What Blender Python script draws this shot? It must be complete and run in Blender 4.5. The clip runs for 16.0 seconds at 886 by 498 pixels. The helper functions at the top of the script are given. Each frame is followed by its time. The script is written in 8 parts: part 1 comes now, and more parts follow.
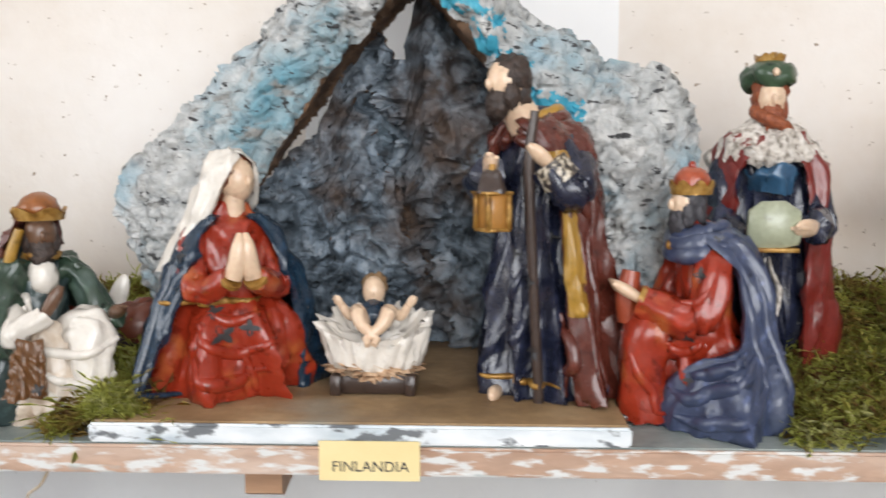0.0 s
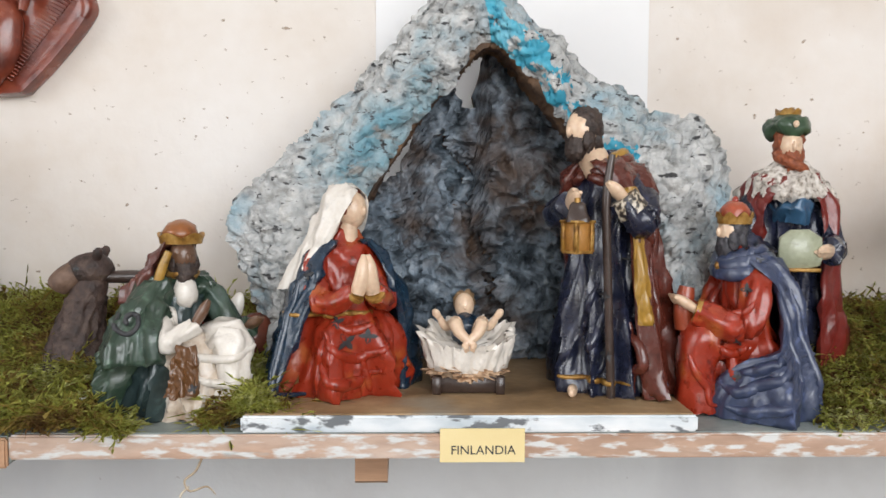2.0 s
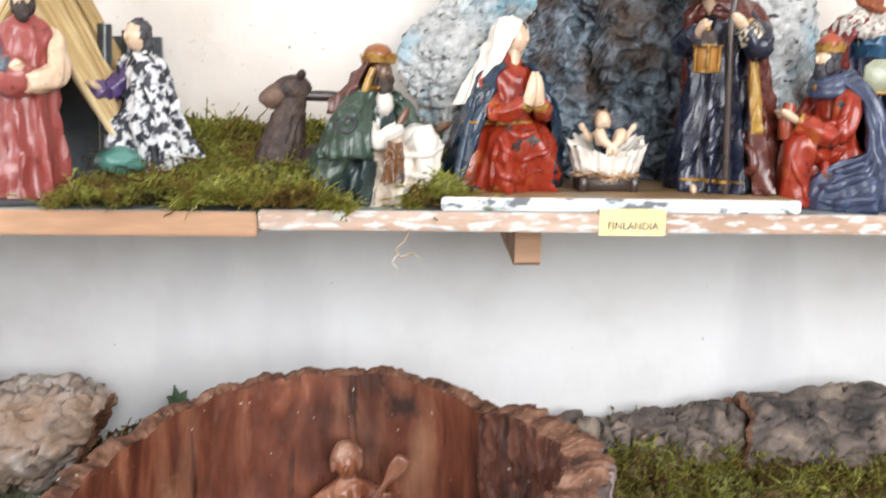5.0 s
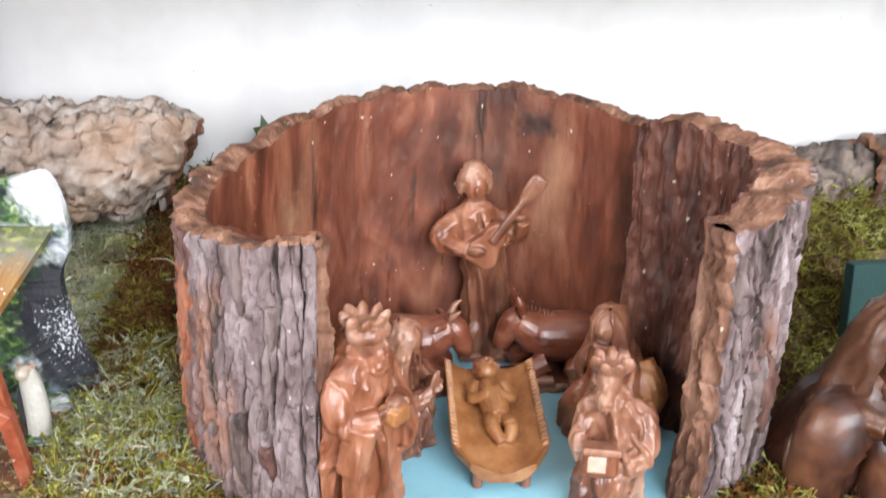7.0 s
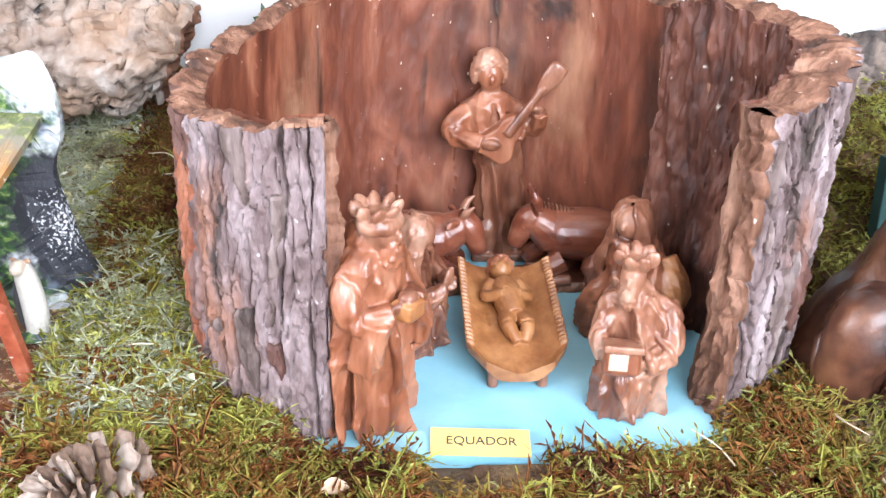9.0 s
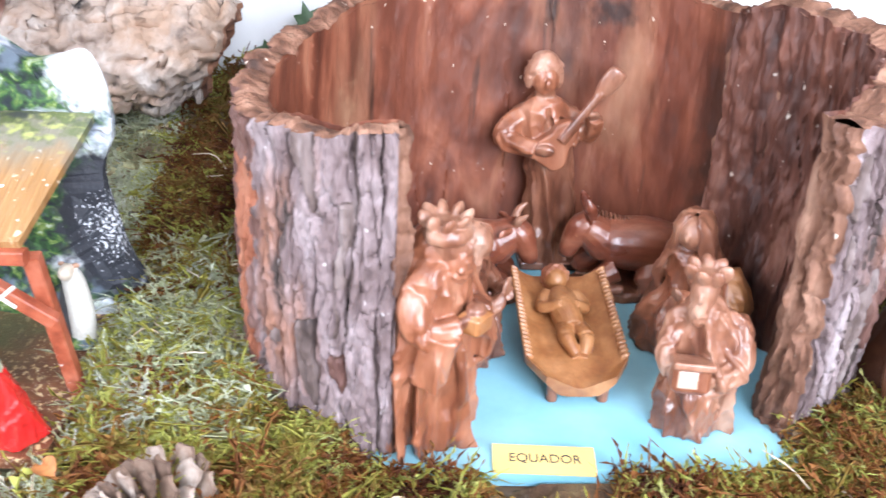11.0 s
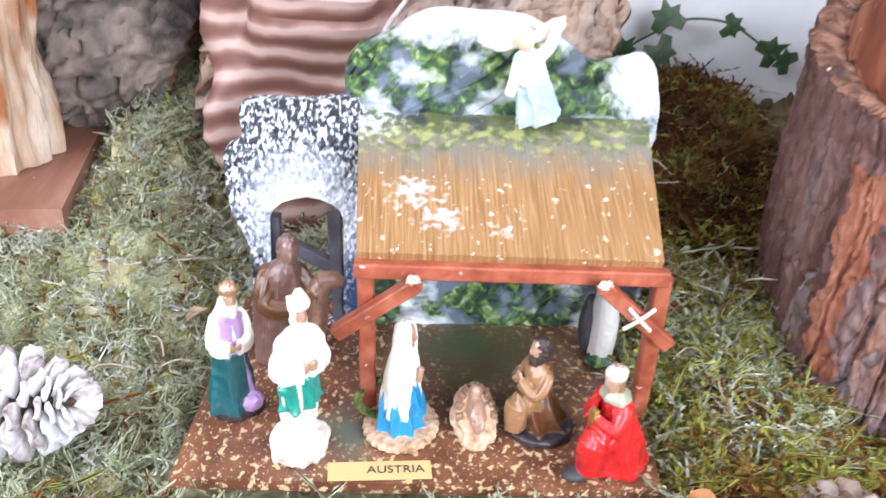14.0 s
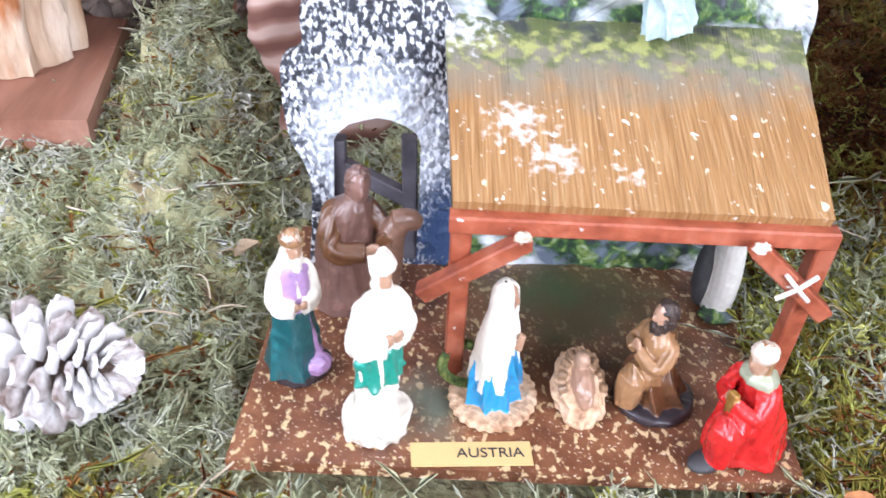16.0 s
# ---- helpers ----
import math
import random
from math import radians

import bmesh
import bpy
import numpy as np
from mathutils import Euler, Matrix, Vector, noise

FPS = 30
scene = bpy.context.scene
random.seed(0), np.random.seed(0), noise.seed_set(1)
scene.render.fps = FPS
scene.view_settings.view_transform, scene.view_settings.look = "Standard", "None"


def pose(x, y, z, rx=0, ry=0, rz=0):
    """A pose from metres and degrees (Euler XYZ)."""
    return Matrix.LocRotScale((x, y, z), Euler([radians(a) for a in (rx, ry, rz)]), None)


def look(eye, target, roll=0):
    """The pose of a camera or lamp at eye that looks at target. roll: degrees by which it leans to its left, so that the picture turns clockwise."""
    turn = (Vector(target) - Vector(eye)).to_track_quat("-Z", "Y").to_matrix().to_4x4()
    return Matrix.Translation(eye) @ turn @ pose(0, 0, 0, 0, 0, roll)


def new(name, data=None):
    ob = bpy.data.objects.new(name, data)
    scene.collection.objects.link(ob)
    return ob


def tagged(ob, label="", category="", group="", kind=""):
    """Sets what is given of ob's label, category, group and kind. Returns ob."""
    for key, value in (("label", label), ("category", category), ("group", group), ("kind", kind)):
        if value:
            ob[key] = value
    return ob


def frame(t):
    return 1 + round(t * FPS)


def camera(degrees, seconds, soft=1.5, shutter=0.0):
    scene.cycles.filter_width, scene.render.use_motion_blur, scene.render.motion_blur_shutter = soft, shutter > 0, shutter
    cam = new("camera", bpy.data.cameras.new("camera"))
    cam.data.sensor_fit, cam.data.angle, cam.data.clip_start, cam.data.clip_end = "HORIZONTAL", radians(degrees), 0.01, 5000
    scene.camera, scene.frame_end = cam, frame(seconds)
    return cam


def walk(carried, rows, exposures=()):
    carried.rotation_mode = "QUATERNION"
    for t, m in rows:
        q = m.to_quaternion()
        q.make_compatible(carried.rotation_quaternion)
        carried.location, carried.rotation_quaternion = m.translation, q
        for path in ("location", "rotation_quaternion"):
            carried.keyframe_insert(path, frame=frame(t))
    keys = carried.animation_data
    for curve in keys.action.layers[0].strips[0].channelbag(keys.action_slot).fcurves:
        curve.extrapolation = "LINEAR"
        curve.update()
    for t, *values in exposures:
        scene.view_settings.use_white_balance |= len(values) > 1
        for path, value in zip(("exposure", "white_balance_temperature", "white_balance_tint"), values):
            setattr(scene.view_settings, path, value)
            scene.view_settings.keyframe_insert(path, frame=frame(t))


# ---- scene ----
cam = camera(52.9, 16.0, shutter=0.5)
PATH = [
    (0, (0.022, -0.015, 1.356), (-0.05, 1.973, 1.143), 0.0),
    (0.5, (-0.03, -0.013, 1.356), (-0.086, 1.978, 1.168), -0.1),
    (1, (-0.046, -0.029, 1.36), (-0.093, 1.962, 1.174), -0.1),
    (1.5, (-0.069, -0.076, 1.359), (-0.045, 1.917, 1.188), 0.2),
    (2, (-0.088, -0.12, 1.354), (-0.017, 1.874, 1.224), 0.4),
    (2.5, (-0.111, -0.16, 1.347), (0.019, 1.833, 1.24), 0.5),
    (3, (-0.129, -0.194, 1.337), (0.029, 1.798, 1.242), 0.6),
    (3.2, (-0.132, -0.205, 1.332), (0.032, 1.785, 1.222), 0.6),
    (5.3, (-0.271, -0.276, 1.259), (-0.159, 1.686, 0.887), 1.0),
    (5.5, (-0.287, -0.267, 1.246), (-0.162, 1.684, 0.828), 1.0),
    (6, (-0.332, -0.25, 1.222), (-0.195, 1.661, 0.649), 1.6),
    (6.5, (-0.356, -0.229, 1.203), (-0.2, 1.656, 0.553), 2.0),
    (7, (-0.366, -0.213, 1.179), (-0.23, 1.641, 0.439), 1.9),
    (7.5, (-0.374, -0.2, 1.168), (-0.236, 1.614, 0.337), 2.3),
    (8, (-0.38, -0.2, 1.158), (-0.231, 1.599, 0.296), 2.3),
    (8.2, (-0.379, -0.2, 1.153), (-0.235, 1.592, 0.277), 2.0),
    (10.3, (-0.365, -0.162, 1.152), (-0.252, 1.6, 0.212), 2.4),
    (10.5, (-0.373, -0.164, 1.149), (-0.262, 1.602, 0.217), 2.4),
    (11, (-0.41, -0.166, 1.149), (-0.281, 1.604, 0.227), 2.8),
    (11.5, (-0.466, -0.17, 1.15), (-0.333, 1.61, 0.247), 2.8),
    (12, (-0.536, -0.172, 1.153), (-0.351, 1.606, 0.256), 3.6),
    (12.5, (-0.626, -0.181, 1.154), (-0.41, 1.598, 0.264), 4.0),
    (13, (-0.698, -0.182, 1.155), (-0.521, 1.602, 0.269), 3.4),
    (13.5, (-0.736, -0.157, 1.155), (-0.564, 1.617, 0.249), 3.8),
    (14, (-0.753, -0.115, 1.136), (-0.617, 1.638, 0.183), 3.5),
    (14.5, (-0.757, -0.087, 1.12), (-0.632, 1.623, 0.09), 3.7),
    (15, (-0.757, -0.055, 1.109), (-0.655, 1.609, 0.004), 3.4),
    (15.5, (-0.767, -0.029, 1.099), (-0.68, 1.604, -0.052), 3.4),
    (16, (-0.787, -0.022, 1.118), (-0.69, 1.583, -0.072), 4.0),
]
walk(cam, [(t, look(eye, target, roll)) for t, eye, target, roll in PATH],
     exposures=[(0, -0.34, 6500, 10), (3.2, -0.52, 6500, 10), (5.5, 0.32, 6450, 10), (6.5, 0.55, 6400, 10), (8, 0.95, 6200, 11), (10.5, 1.2, 5800, 12), (12, 0.98, 5800, 12), (13, 0.8, 5850, 13), (16, 0.68, 5800, 17)])

# ---- light ----
world = bpy.data.worlds.new("sky")
scene.world = world
world.use_nodes = True
wn = world.node_tree.nodes
sky = wn.new("ShaderNodeTexSky")
sky.sky_type, sky.sun_disc = "NISHITA", False
sky.sun_elevation, sky.sun_rotation = radians(38), radians(200)
wn["Background"].inputs["Strength"].default_value = 0.12
world.node_tree.links.new(sky.outputs[0], wn["Background"].inputs["Color"])


def daylight_panel(name, m, width, height, watts, colour):
    data = bpy.data.lights.new(name, "AREA")
    data.shape, data.size, data.size_y, data.energy, data.color = "RECTANGLE", width, height, watts, colour
    ob = new(name, data)
    ob.matrix_world = m
    return ob


daylight_panel("window_daylight", look((0.35, -1.38, 1.75), (-0.3, 0.5, 0.95)), 1.5, 1.1, 48, (0.97, 0.98, 1.0))
# unseen lamp added on the left as fill; no window is known there
daylight_panel("side_window_daylight", look((-1.98, -0.6, 1.85), (-0.5, 0.5, 0.9)), 1.2, 1.1, 24, (0.97, 0.98, 1.0))

# ---- materials ----


def ramp_of(nt, cols, lo=0.3, hi=0.7):
    r = nt.nodes.new("ShaderNodeValToRGB")
    el = r.color_ramp.elements
    while len(el) < len(cols):
        el.new(0.5)
    for k, c in enumerate(cols):
        el[k].position = lo + (hi - lo) * k / max(1, len(cols) - 1)
        el[k].color = (*c, 1)
    return r


def material(name, cols, scale=40, rough=0.6, bump=0.3, bscale=300, stretch=(1, 1, 1), coat=0.0, metal=0.0, lo=0.3, hi=0.7,
             dist=0.002, island=0.0, per_object=0.0, fine=0.25, warp=0.0, subsurface=0.0):
    """A mottled surface: a broad noise through a ramp, a finer one over it, and a relief."""
    m = bpy.data.materials.new(name)
    m.use_nodes = True
    nt = m.node_tree
    n, k = nt.nodes, nt.links
    bsdf = n["Principled BSDF"]
    tc = n.new("ShaderNodeTexCoord")
    mp = n.new("ShaderNodeMapping")
    mp.inputs["Scale"].default_value = stretch
    k.new(tc.outputs["Object"], mp.inputs["Vector"])
    big = n.new("ShaderNodeTexNoise")
    big.inputs["Scale"].default_value, big.inputs["Detail"].default_value = scale, 6
    big.inputs["Distortion"].default_value = warp
    k.new(mp.outputs[0], big.inputs["Vector"])
    fac = big.outputs["Fac"]
    for amount, node, sock in ((island, "ShaderNodeNewGeometry", "Random Per Island"), (per_object, "ShaderNodeObjectInfo", "Random")):
        if amount:
            src = n.new(node)
            ma = n.new("ShaderNodeMath")
            ma.operation = "MULTIPLY_ADD"
            ma.inputs[1].default_value = amount
            sh = n.new("ShaderNodeMath")
            sh.operation = "SUBTRACT"
            sh.inputs[1].default_value = amount / 2
            k.new(src.outputs[sock], ma.inputs[0])
            k.new(fac, ma.inputs[2])
            k.new(ma.outputs[0], sh.inputs[0])
            fac = sh.outputs[0]
    ramp = ramp_of(nt, cols, lo, hi)
    k.new(fac, ramp.inputs[0])
    small = n.new("ShaderNodeTexNoise")
    small.inputs["Scale"].default_value, small.inputs["Detail"].default_value = bscale, 5
    k.new(mp.outputs[0], small.inputs["Vector"])
    mix = n.new("ShaderNodeMix")
    mix.data_type, mix.blend_type = "RGBA", "OVERLAY"
    mix.inputs["Factor"].default_value = fine
    k.new(ramp.outputs[0], mix.inputs["A"])
    k.new(small.outputs["Fac"], mix.inputs["B"])
    k.new(mix.outputs["Result"], bsdf.inputs["Base Color"])
    bp = n.new("ShaderNodeBump")
    bp.inputs["Strength"].default_value, bp.inputs["Distance"].default_value = bump, dist
    k.new(small.outputs["Fac"], bp.inputs["Height"])
    k.new(bp.outputs[0], bsdf.inputs["Normal"])
    rr = n.new("ShaderNodeMapRange")
    rr.inputs["To Min"].default_value, rr.inputs["To Max"].default_value = max(0.05, rough - 0.12), min(1, rough + 0.12)
    k.new(big.outputs["Fac"], rr.inputs["Value"])
    k.new(rr.outputs[0], bsdf.inputs["Roughness"])
    bsdf.inputs["Metallic"].default_value = metal
    bsdf.inputs["Coat Weight"].default_value = coat
    bsdf.inputs["Coat Roughness"].default_value = 0.25
    bsdf.inputs["Subsurface Weight"].default_value = subsurface
    bsdf.inputs["Subsurface Scale"].default_value = 0.003
    return m


def paint(name, c, dark=0.5, rough=0.33, light=1.25, coat=0.45, scale=130):
    """Glossy hand paint on resin, with a darker wash and rubbed lighter spots."""
    d = tuple(v * dark for v in c)
    hi = tuple(min(0.9, v * light + 0.004) for v in c)
    return material(name, [d, c, c, hi], scale=scale, rough=rough, bump=0.35, bscale=330, coat=coat, dist=0.001, fine=0.22, lo=0.26, hi=0.74)


def overlay(m, cols, scale, lo, hi, stretch=(1, 1, 1), detail=4, kind="noise"):
    """Lays a second paint in patches over the material m."""
    nt = m.node_tree
    n, k = nt.nodes, nt.links
    bsdf = n["Principled BSDF"]
    old = bsdf.inputs["Base Color"].links[0].from_socket
    tc = n.new("ShaderNodeTexCoord")
    mp = n.new("ShaderNodeMapping")
    mp.inputs["Scale"].default_value = stretch
    mp.inputs["Location"].default_value = (3.1, 1.7, 0.4)
    k.new(tc.outputs["Object"], mp.inputs["Vector"])
    if kind == "noise":
        t = n.new("ShaderNodeTexNoise")
        t.inputs["Detail"].default_value = detail
        out = t.outputs["Fac"]
    else:
        t = n.new("ShaderNodeTexVoronoi")
        t.feature = "DISTANCE_TO_EDGE" if kind == "edge" else "F1"
        out = t.outputs["Distance"]
    t.inputs["Scale"].default_value = scale
    k.new(mp.outputs[0], t.inputs["Vector"])
    mr = n.new("ShaderNodeMapRange")
    mr.inputs["From Min"].default_value, mr.inputs["From Max"].default_value = lo, hi
    k.new(out, mr.inputs["Value"])
    mix = n.new("ShaderNodeMix")
    mix.data_type = "RGBA"
    mix.inputs["B"].default_value = (*cols, 1)
    k.new(mr.outputs[0], mix.inputs["Factor"])
    k.new(old, mix.inputs["A"])
    k.new(mix.outputs["Result"], bsdf.inputs["Base Color"])
    return m


plaster = material("plaster", [(0.70, 0.61, 0.52), (0.79, 0.73, 0.67), (0.83, 0.79, 0.75)], scale=5, rough=0.85, bump=0.25, bscale=60, dist=0.003, fine=0.12)
overlay(plaster, (0.36, 0.28, 0.21), 105, 0.685, 0.73, stretch=(1, 1, 1.6))
overlay(plaster, (0.62, 0.51, 0.41), 3.2, 0.56, 0.80, stretch=(1, 1, 1.4))
white_plaster = material("white_plaster", [(0.66, 0.64, 0.62), (0.78, 0.77, 0.76), (0.82, 0.82, 0.82)], scale=6, rough=0.85, bump=0.25, bscale=60, dist=0.003, fine=0.1)
overlay(white_plaster, (0.42, 0.38, 0.35), 80, 0.72, 0.77)
overlay(white_plaster, (0.60, 0.59, 0.60), 4, 0.5, 0.75, stretch=(1.6, 1, 0.4))
paper_white = material("paper_white", [(0.86, 0.86, 0.86), (0.9, 0.9, 0.9)], scale=9, rough=0.8, bump=0.05, bscale=500, fine=0.03)
floor_tile = material("floor_tile", [(0.28, 0.2, 0.15), (0.36, 0.27, 0.2)], scale=6, rough=0.6)
raw_wood = material("raw_wood", [(0.30, 0.16, 0.09), (0.50, 0.29, 0.17), (0.62, 0.40, 0.25)], scale=26, stretch=(0.15, 1, 1), rough=0.6, bscale=160, bump=0.3)
peeling = material("peeling_paint_wood", [(0.34, 0.20, 0.13), (0.48, 0.32, 0.23), (0.57, 0.44, 0.36)], scale=24, stretch=(0.3, 1, 1), rough=0.65, bscale=200)
overlay(peeling, (0.66, 0.66, 0.64), 150, 0.52, 0.62, stretch=(0.35, 1, 1.2), detail=9)
overlay(peeling, (0.30, 0.36, 0.36), 60, 0.62, 0.70, stretch=(0.3, 1, 1.2), detail=8)
shelf_top_paint = material("grey_green_paint", [(0.25, 0.30, 0.29), (0.36, 0.40, 0.38), (0.46, 0.46, 0.41)], scale=30, rough=0.55, bscale=140)
white_blue_paint = material("chipped_white_paint", [(0.50, 0.56, 0.60), (0.70, 0.74, 0.76), (0.84, 0.85, 0.85)], scale=36, stretch=(0.6, 1, 1.5), rough=0.6, bscale=120)
overlay(white_blue_paint, (0.15, 0.16, 0.17), 90, 0.56, 0.62, stretch=(0.6, 1, 1.2), detail=8)
board_brown = material("worn_brown_board", [(0.20, 0.12, 0.055), (0.36, 0.235, 0.12), (0.46, 0.32, 0.18)], scale=22, rough=0.5, bscale=120)
overlay(board_brown, (0.34, 0.33, 0.28), 9, 0.62, 0.80)
card_yellow = material("card_yellow", [(0.78, 0.62, 0.30), (0.84, 0.70, 0.38)], scale=20, rough=0.75, bump=0.08, bscale=900, fine=0.05)
ink = material("ink", [(0.03, 0.03, 0.035), (0.05, 0.05, 0.05)], scale=200, rough=0.6, bump=0)
rock_paint = material("rock_paint", [(0.16, 0.17, 0.175), (0.43, 0.44, 0.435), (0.56, 0.565, 0.555), (0.68, 0.675, 0.65)], scale=48, rough=0.75, bscale=230, bump=0.8, dist=0.004, warp=0.9)
overlay(rock_paint, (0.13, 0.32, 0.40), 12, 0.54, 0.72, detail=7)
overlay(rock_paint, (0.30, 0.42, 0.48), 20, 0.52, 0.70, detail=8)
overlay(rock_paint, (0.05, 0.05, 0.052), 110, 0.605, 0.655, stretch=(0.7, 1, 1.6), detail=8)
overlay(rock_paint, (0.60, 0.24, 0.12), 9, 0.70, 0.74)
overlay(rock_paint, (0.30, 0.30, 0.285), 70, 0.55, 0.68, detail=10, stretch=(0.7, 1, 1.5))
rock_inside = material("rock_inside", [(0.016, 0.021, 0.026), (0.075, 0.098, 0.12), (0.21, 0.26, 0.31), (0.38, 0.43, 0.48)], scale=45, rough=0.62, bscale=210, bump=0.9, dist=0.004, warp=0.9)
overlay(rock_inside, (0.12, 0.075, 0.05), 9, 0.50, 0.66, detail=6)
overlay(rock_inside, (0.30, 0.36, 0.41), 30, 0.60, 0.72, detail=9)
overlay(rock_inside, (0.04, 0.15, 0.19), 7, 0.60, 0.74, detail=6)
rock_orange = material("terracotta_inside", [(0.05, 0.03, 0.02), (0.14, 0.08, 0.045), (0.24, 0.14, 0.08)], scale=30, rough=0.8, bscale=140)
turquoise_rock = material("turquoise_paint", [(0.03, 0.25, 0.36), (0.06, 0.38, 0.52), (0.20, 0.50, 0.60)], scale=40, rough=0.6, bscale=190, bump=0.5)
bark_outer = material("bark_outer", [(0.07, 0.043, 0.040), (0.16, 0.112, 0.11), (0.235, 0.178, 0.178), (0.37, 0.31, 0.315)], scale=50, stretch=(1, 1, 0.3), rough=0.75, bscale=260, bump=1.0, dist=0.003, warp=0.8)
overlay(bark_outer, (0.24, 0.115, 0.075), 16, 0.56, 0.66, stretch=(1, 1, 0.3))
overlay(bark_outer, (0.045, 0.03, 0.026), 60, 0.60, 0.66, stretch=(1, 1, 0.16), detail=9)
overlay(bark_outer, (0.62, 0.57, 0.56), 150, 0.68, 0.74, stretch=(1, 1, 0.6), detail=6)
bark_dark = material("dark_fissured_bark", [(0.03, 0.02, 0.018), (0.09, 0.06, 0.052), (0.17, 0.125, 0.115), (0.28, 0.23, 0.22)], scale=60, stretch=(1, 1, 0.14), rough=0.8, bscale=190, bump=0.8, dist=0.003)
bark_red = material("red_brown_bark", [(0.035, 0.014, 0.010), (0.085, 0.036, 0.027), (0.13, 0.062, 0.048), (0.19, 0.11, 0.095)], scale=50, stretch=(1, 1, 0.14), rough=0.7, bscale=190, bump=0.8, dist=0.003)
bark_orange = material("orange_flaked_bark", [(0.15, 0.045, 0.022), (0.27, 0.09, 0.045), (0.33, 0.14, 0.08)], scale=40, stretch=(1, 1, 0.2), rough=0.7, bscale=190, bump=0.6, dist=0.003)
bark_inner = material("bark_inner", [(0.055, 0.016, 0.009), (0.13, 0.036, 0.018), (0.20, 0.062, 0.031), (0.31, 0.125, 0.068)], scale=24, stretch=(1, 1, 0.34), rough=0.5, bscale=150, bump=0.6, warp=1.2, coat=0.15)
overlay(bark_inner, (0.30, 0.15, 0.085), 13, 0.62, 0.78, stretch=(1, 1, 0.35), detail=8)
overlay(bark_inner, (0.045, 0.016, 0.010), 9, 0.50, 0.66, stretch=(1, 1, 0.5), detail=8)
overlay(bark_inner, (0.022, 0.012, 0.009), 46, 0.63, 0.70, stretch=(1, 1, 0.07), detail=10)
overlay(bark_inner, (0.62, 0.52, 0.42), 170, 0.715, 0.75, stretch=(1, 1, 0.7))
bark_edge = material("bark_broken_edge", [(0.04, 0.016, 0.009), (0.12, 0.05, 0.027), (0.21, 0.10, 0.06), (0.32, 0.18, 0.12)], scale=60, stretch=(1, 1, 0.2), rough=0.75, bscale=240, bump=1.0, dist=0.003)
overlay(bark_edge, (0.60, 0.50, 0.42), 150, 0.69, 0.73, stretch=(1, 1, 0.7))
flap_wood = material("dark_flaking_wood", [(0.022, 0.008, 0.006), (0.075, 0.024, 0.014), (0.13, 0.045, 0.026), (0.22, 0.10, 0.065)], scale=40, stretch=(1, 1, 0.22), rough=0.6, bscale=220, bump=0.8, dist=0.003, warp=0.8)
overlay(flap_wood, (0.62, 0.54, 0.46), 130, 0.69, 0.73, stretch=(1, 1, 0.7))
cork = material("cork_bark", [(0.12, 0.075, 0.055), (0.34, 0.26, 0.21), (0.48, 0.40, 0.345), (0.60, 0.53, 0.48)], scale=34, rough=0.85, bscale=160, bump=0.8, dist=0.004, warp=0.6)
overlay(cork, (0.03, 0.025, 0.022), 34, 0.60, 0.68, stretch=(1, 1, 1.3), detail=8)
overlay(cork, (0.40, 0.27, 0.19), 14, 0.50, 0.64, detail=5)
cork_end = material("cork_end", [(0.09, 0.04, 0.025), (0.20, 0.09, 0.05), (0.30, 0.15, 0.09)], scale=60, rough=0.85, bscale=180, bump=0.6)
dark_cork = material("dark_cork_bark", [(0.035, 0.03, 0.028), (0.10, 0.08, 0.07), (0.22, 0.17, 0.14), (0.34, 0.27, 0.21)], scale=24, rough=0.85, bscale=120, bump=0.7, dist=0.004, warp=0.5)
sky_blue = material("sky_blue_board", [(0.20, 0.46, 0.58), (0.26, 0.54, 0.66), (0.32, 0.60, 0.70)], scale=12, rough=0.35, bscale=160, bump=0.08, fine=0.08)
carved = material("carved_wood", [(0.10, 0.030, 0.015), (0.20, 0.067, 0.032), (0.28, 0.105, 0.053), (0.37, 0.17, 0.10)], scale=60, stretch=(1, 1, 0.3), rough=0.36, bscale=260, bump=0.3, coat=0.3)
carved_dark = material("carved_dark_wood", [(0.07, 0.025, 0.014), (0.15, 0.055, 0.03), (0.24, 0.10, 0.055), (0.36, 0.19, 0.12)], scale=55, stretch=(1, 1, 0.35), rough=0.34, bscale=260, bump=0.3, coat=0.35)
carved_pale = material("carved_pale_wood", [(0.12, 0.042, 0.024), (0.22, 0.09, 0.05), (0.31, 0.15, 0.092), (0.42, 0.25, 0.175)], scale=60, stretch=(1, 1, 0.35), rough=0.4, bscale=260, bump=0.3, coat=0.25)
carved_gold = material("carved_honey_wood", [(0.20, 0.07, 0.022), (0.31, 0.13, 0.045), (0.42, 0.20, 0.08)], scale=60, rough=0.38, bscale=260, bump=0.3, coat=0.25)
carved_red = material("carved_mahogany", [(0.07, 0.018, 0.010), (0.15, 0.040, 0.020), (0.21, 0.066, 0.034), (0.30, 0.12, 0.07)], scale=55, stretch=(0.4, 1, 1), rough=0.3, bscale=260, bump=0.3, coat=0.4)
carved_cream = material("pale_inlay_wood", [(0.44, 0.30, 0.22), (0.56, 0.42, 0.33)], scale=90, rough=0.45, bscale=260)
glazed_brown = material("glazed_brown_clay", [(0.02, 0.008, 0.006), (0.055, 0.02, 0.012), (0.10, 0.036, 0.018), (0.17, 0.07, 0.033)], scale=34, rough=0.42, bscale=120, bump=0.3, coat=0.25)
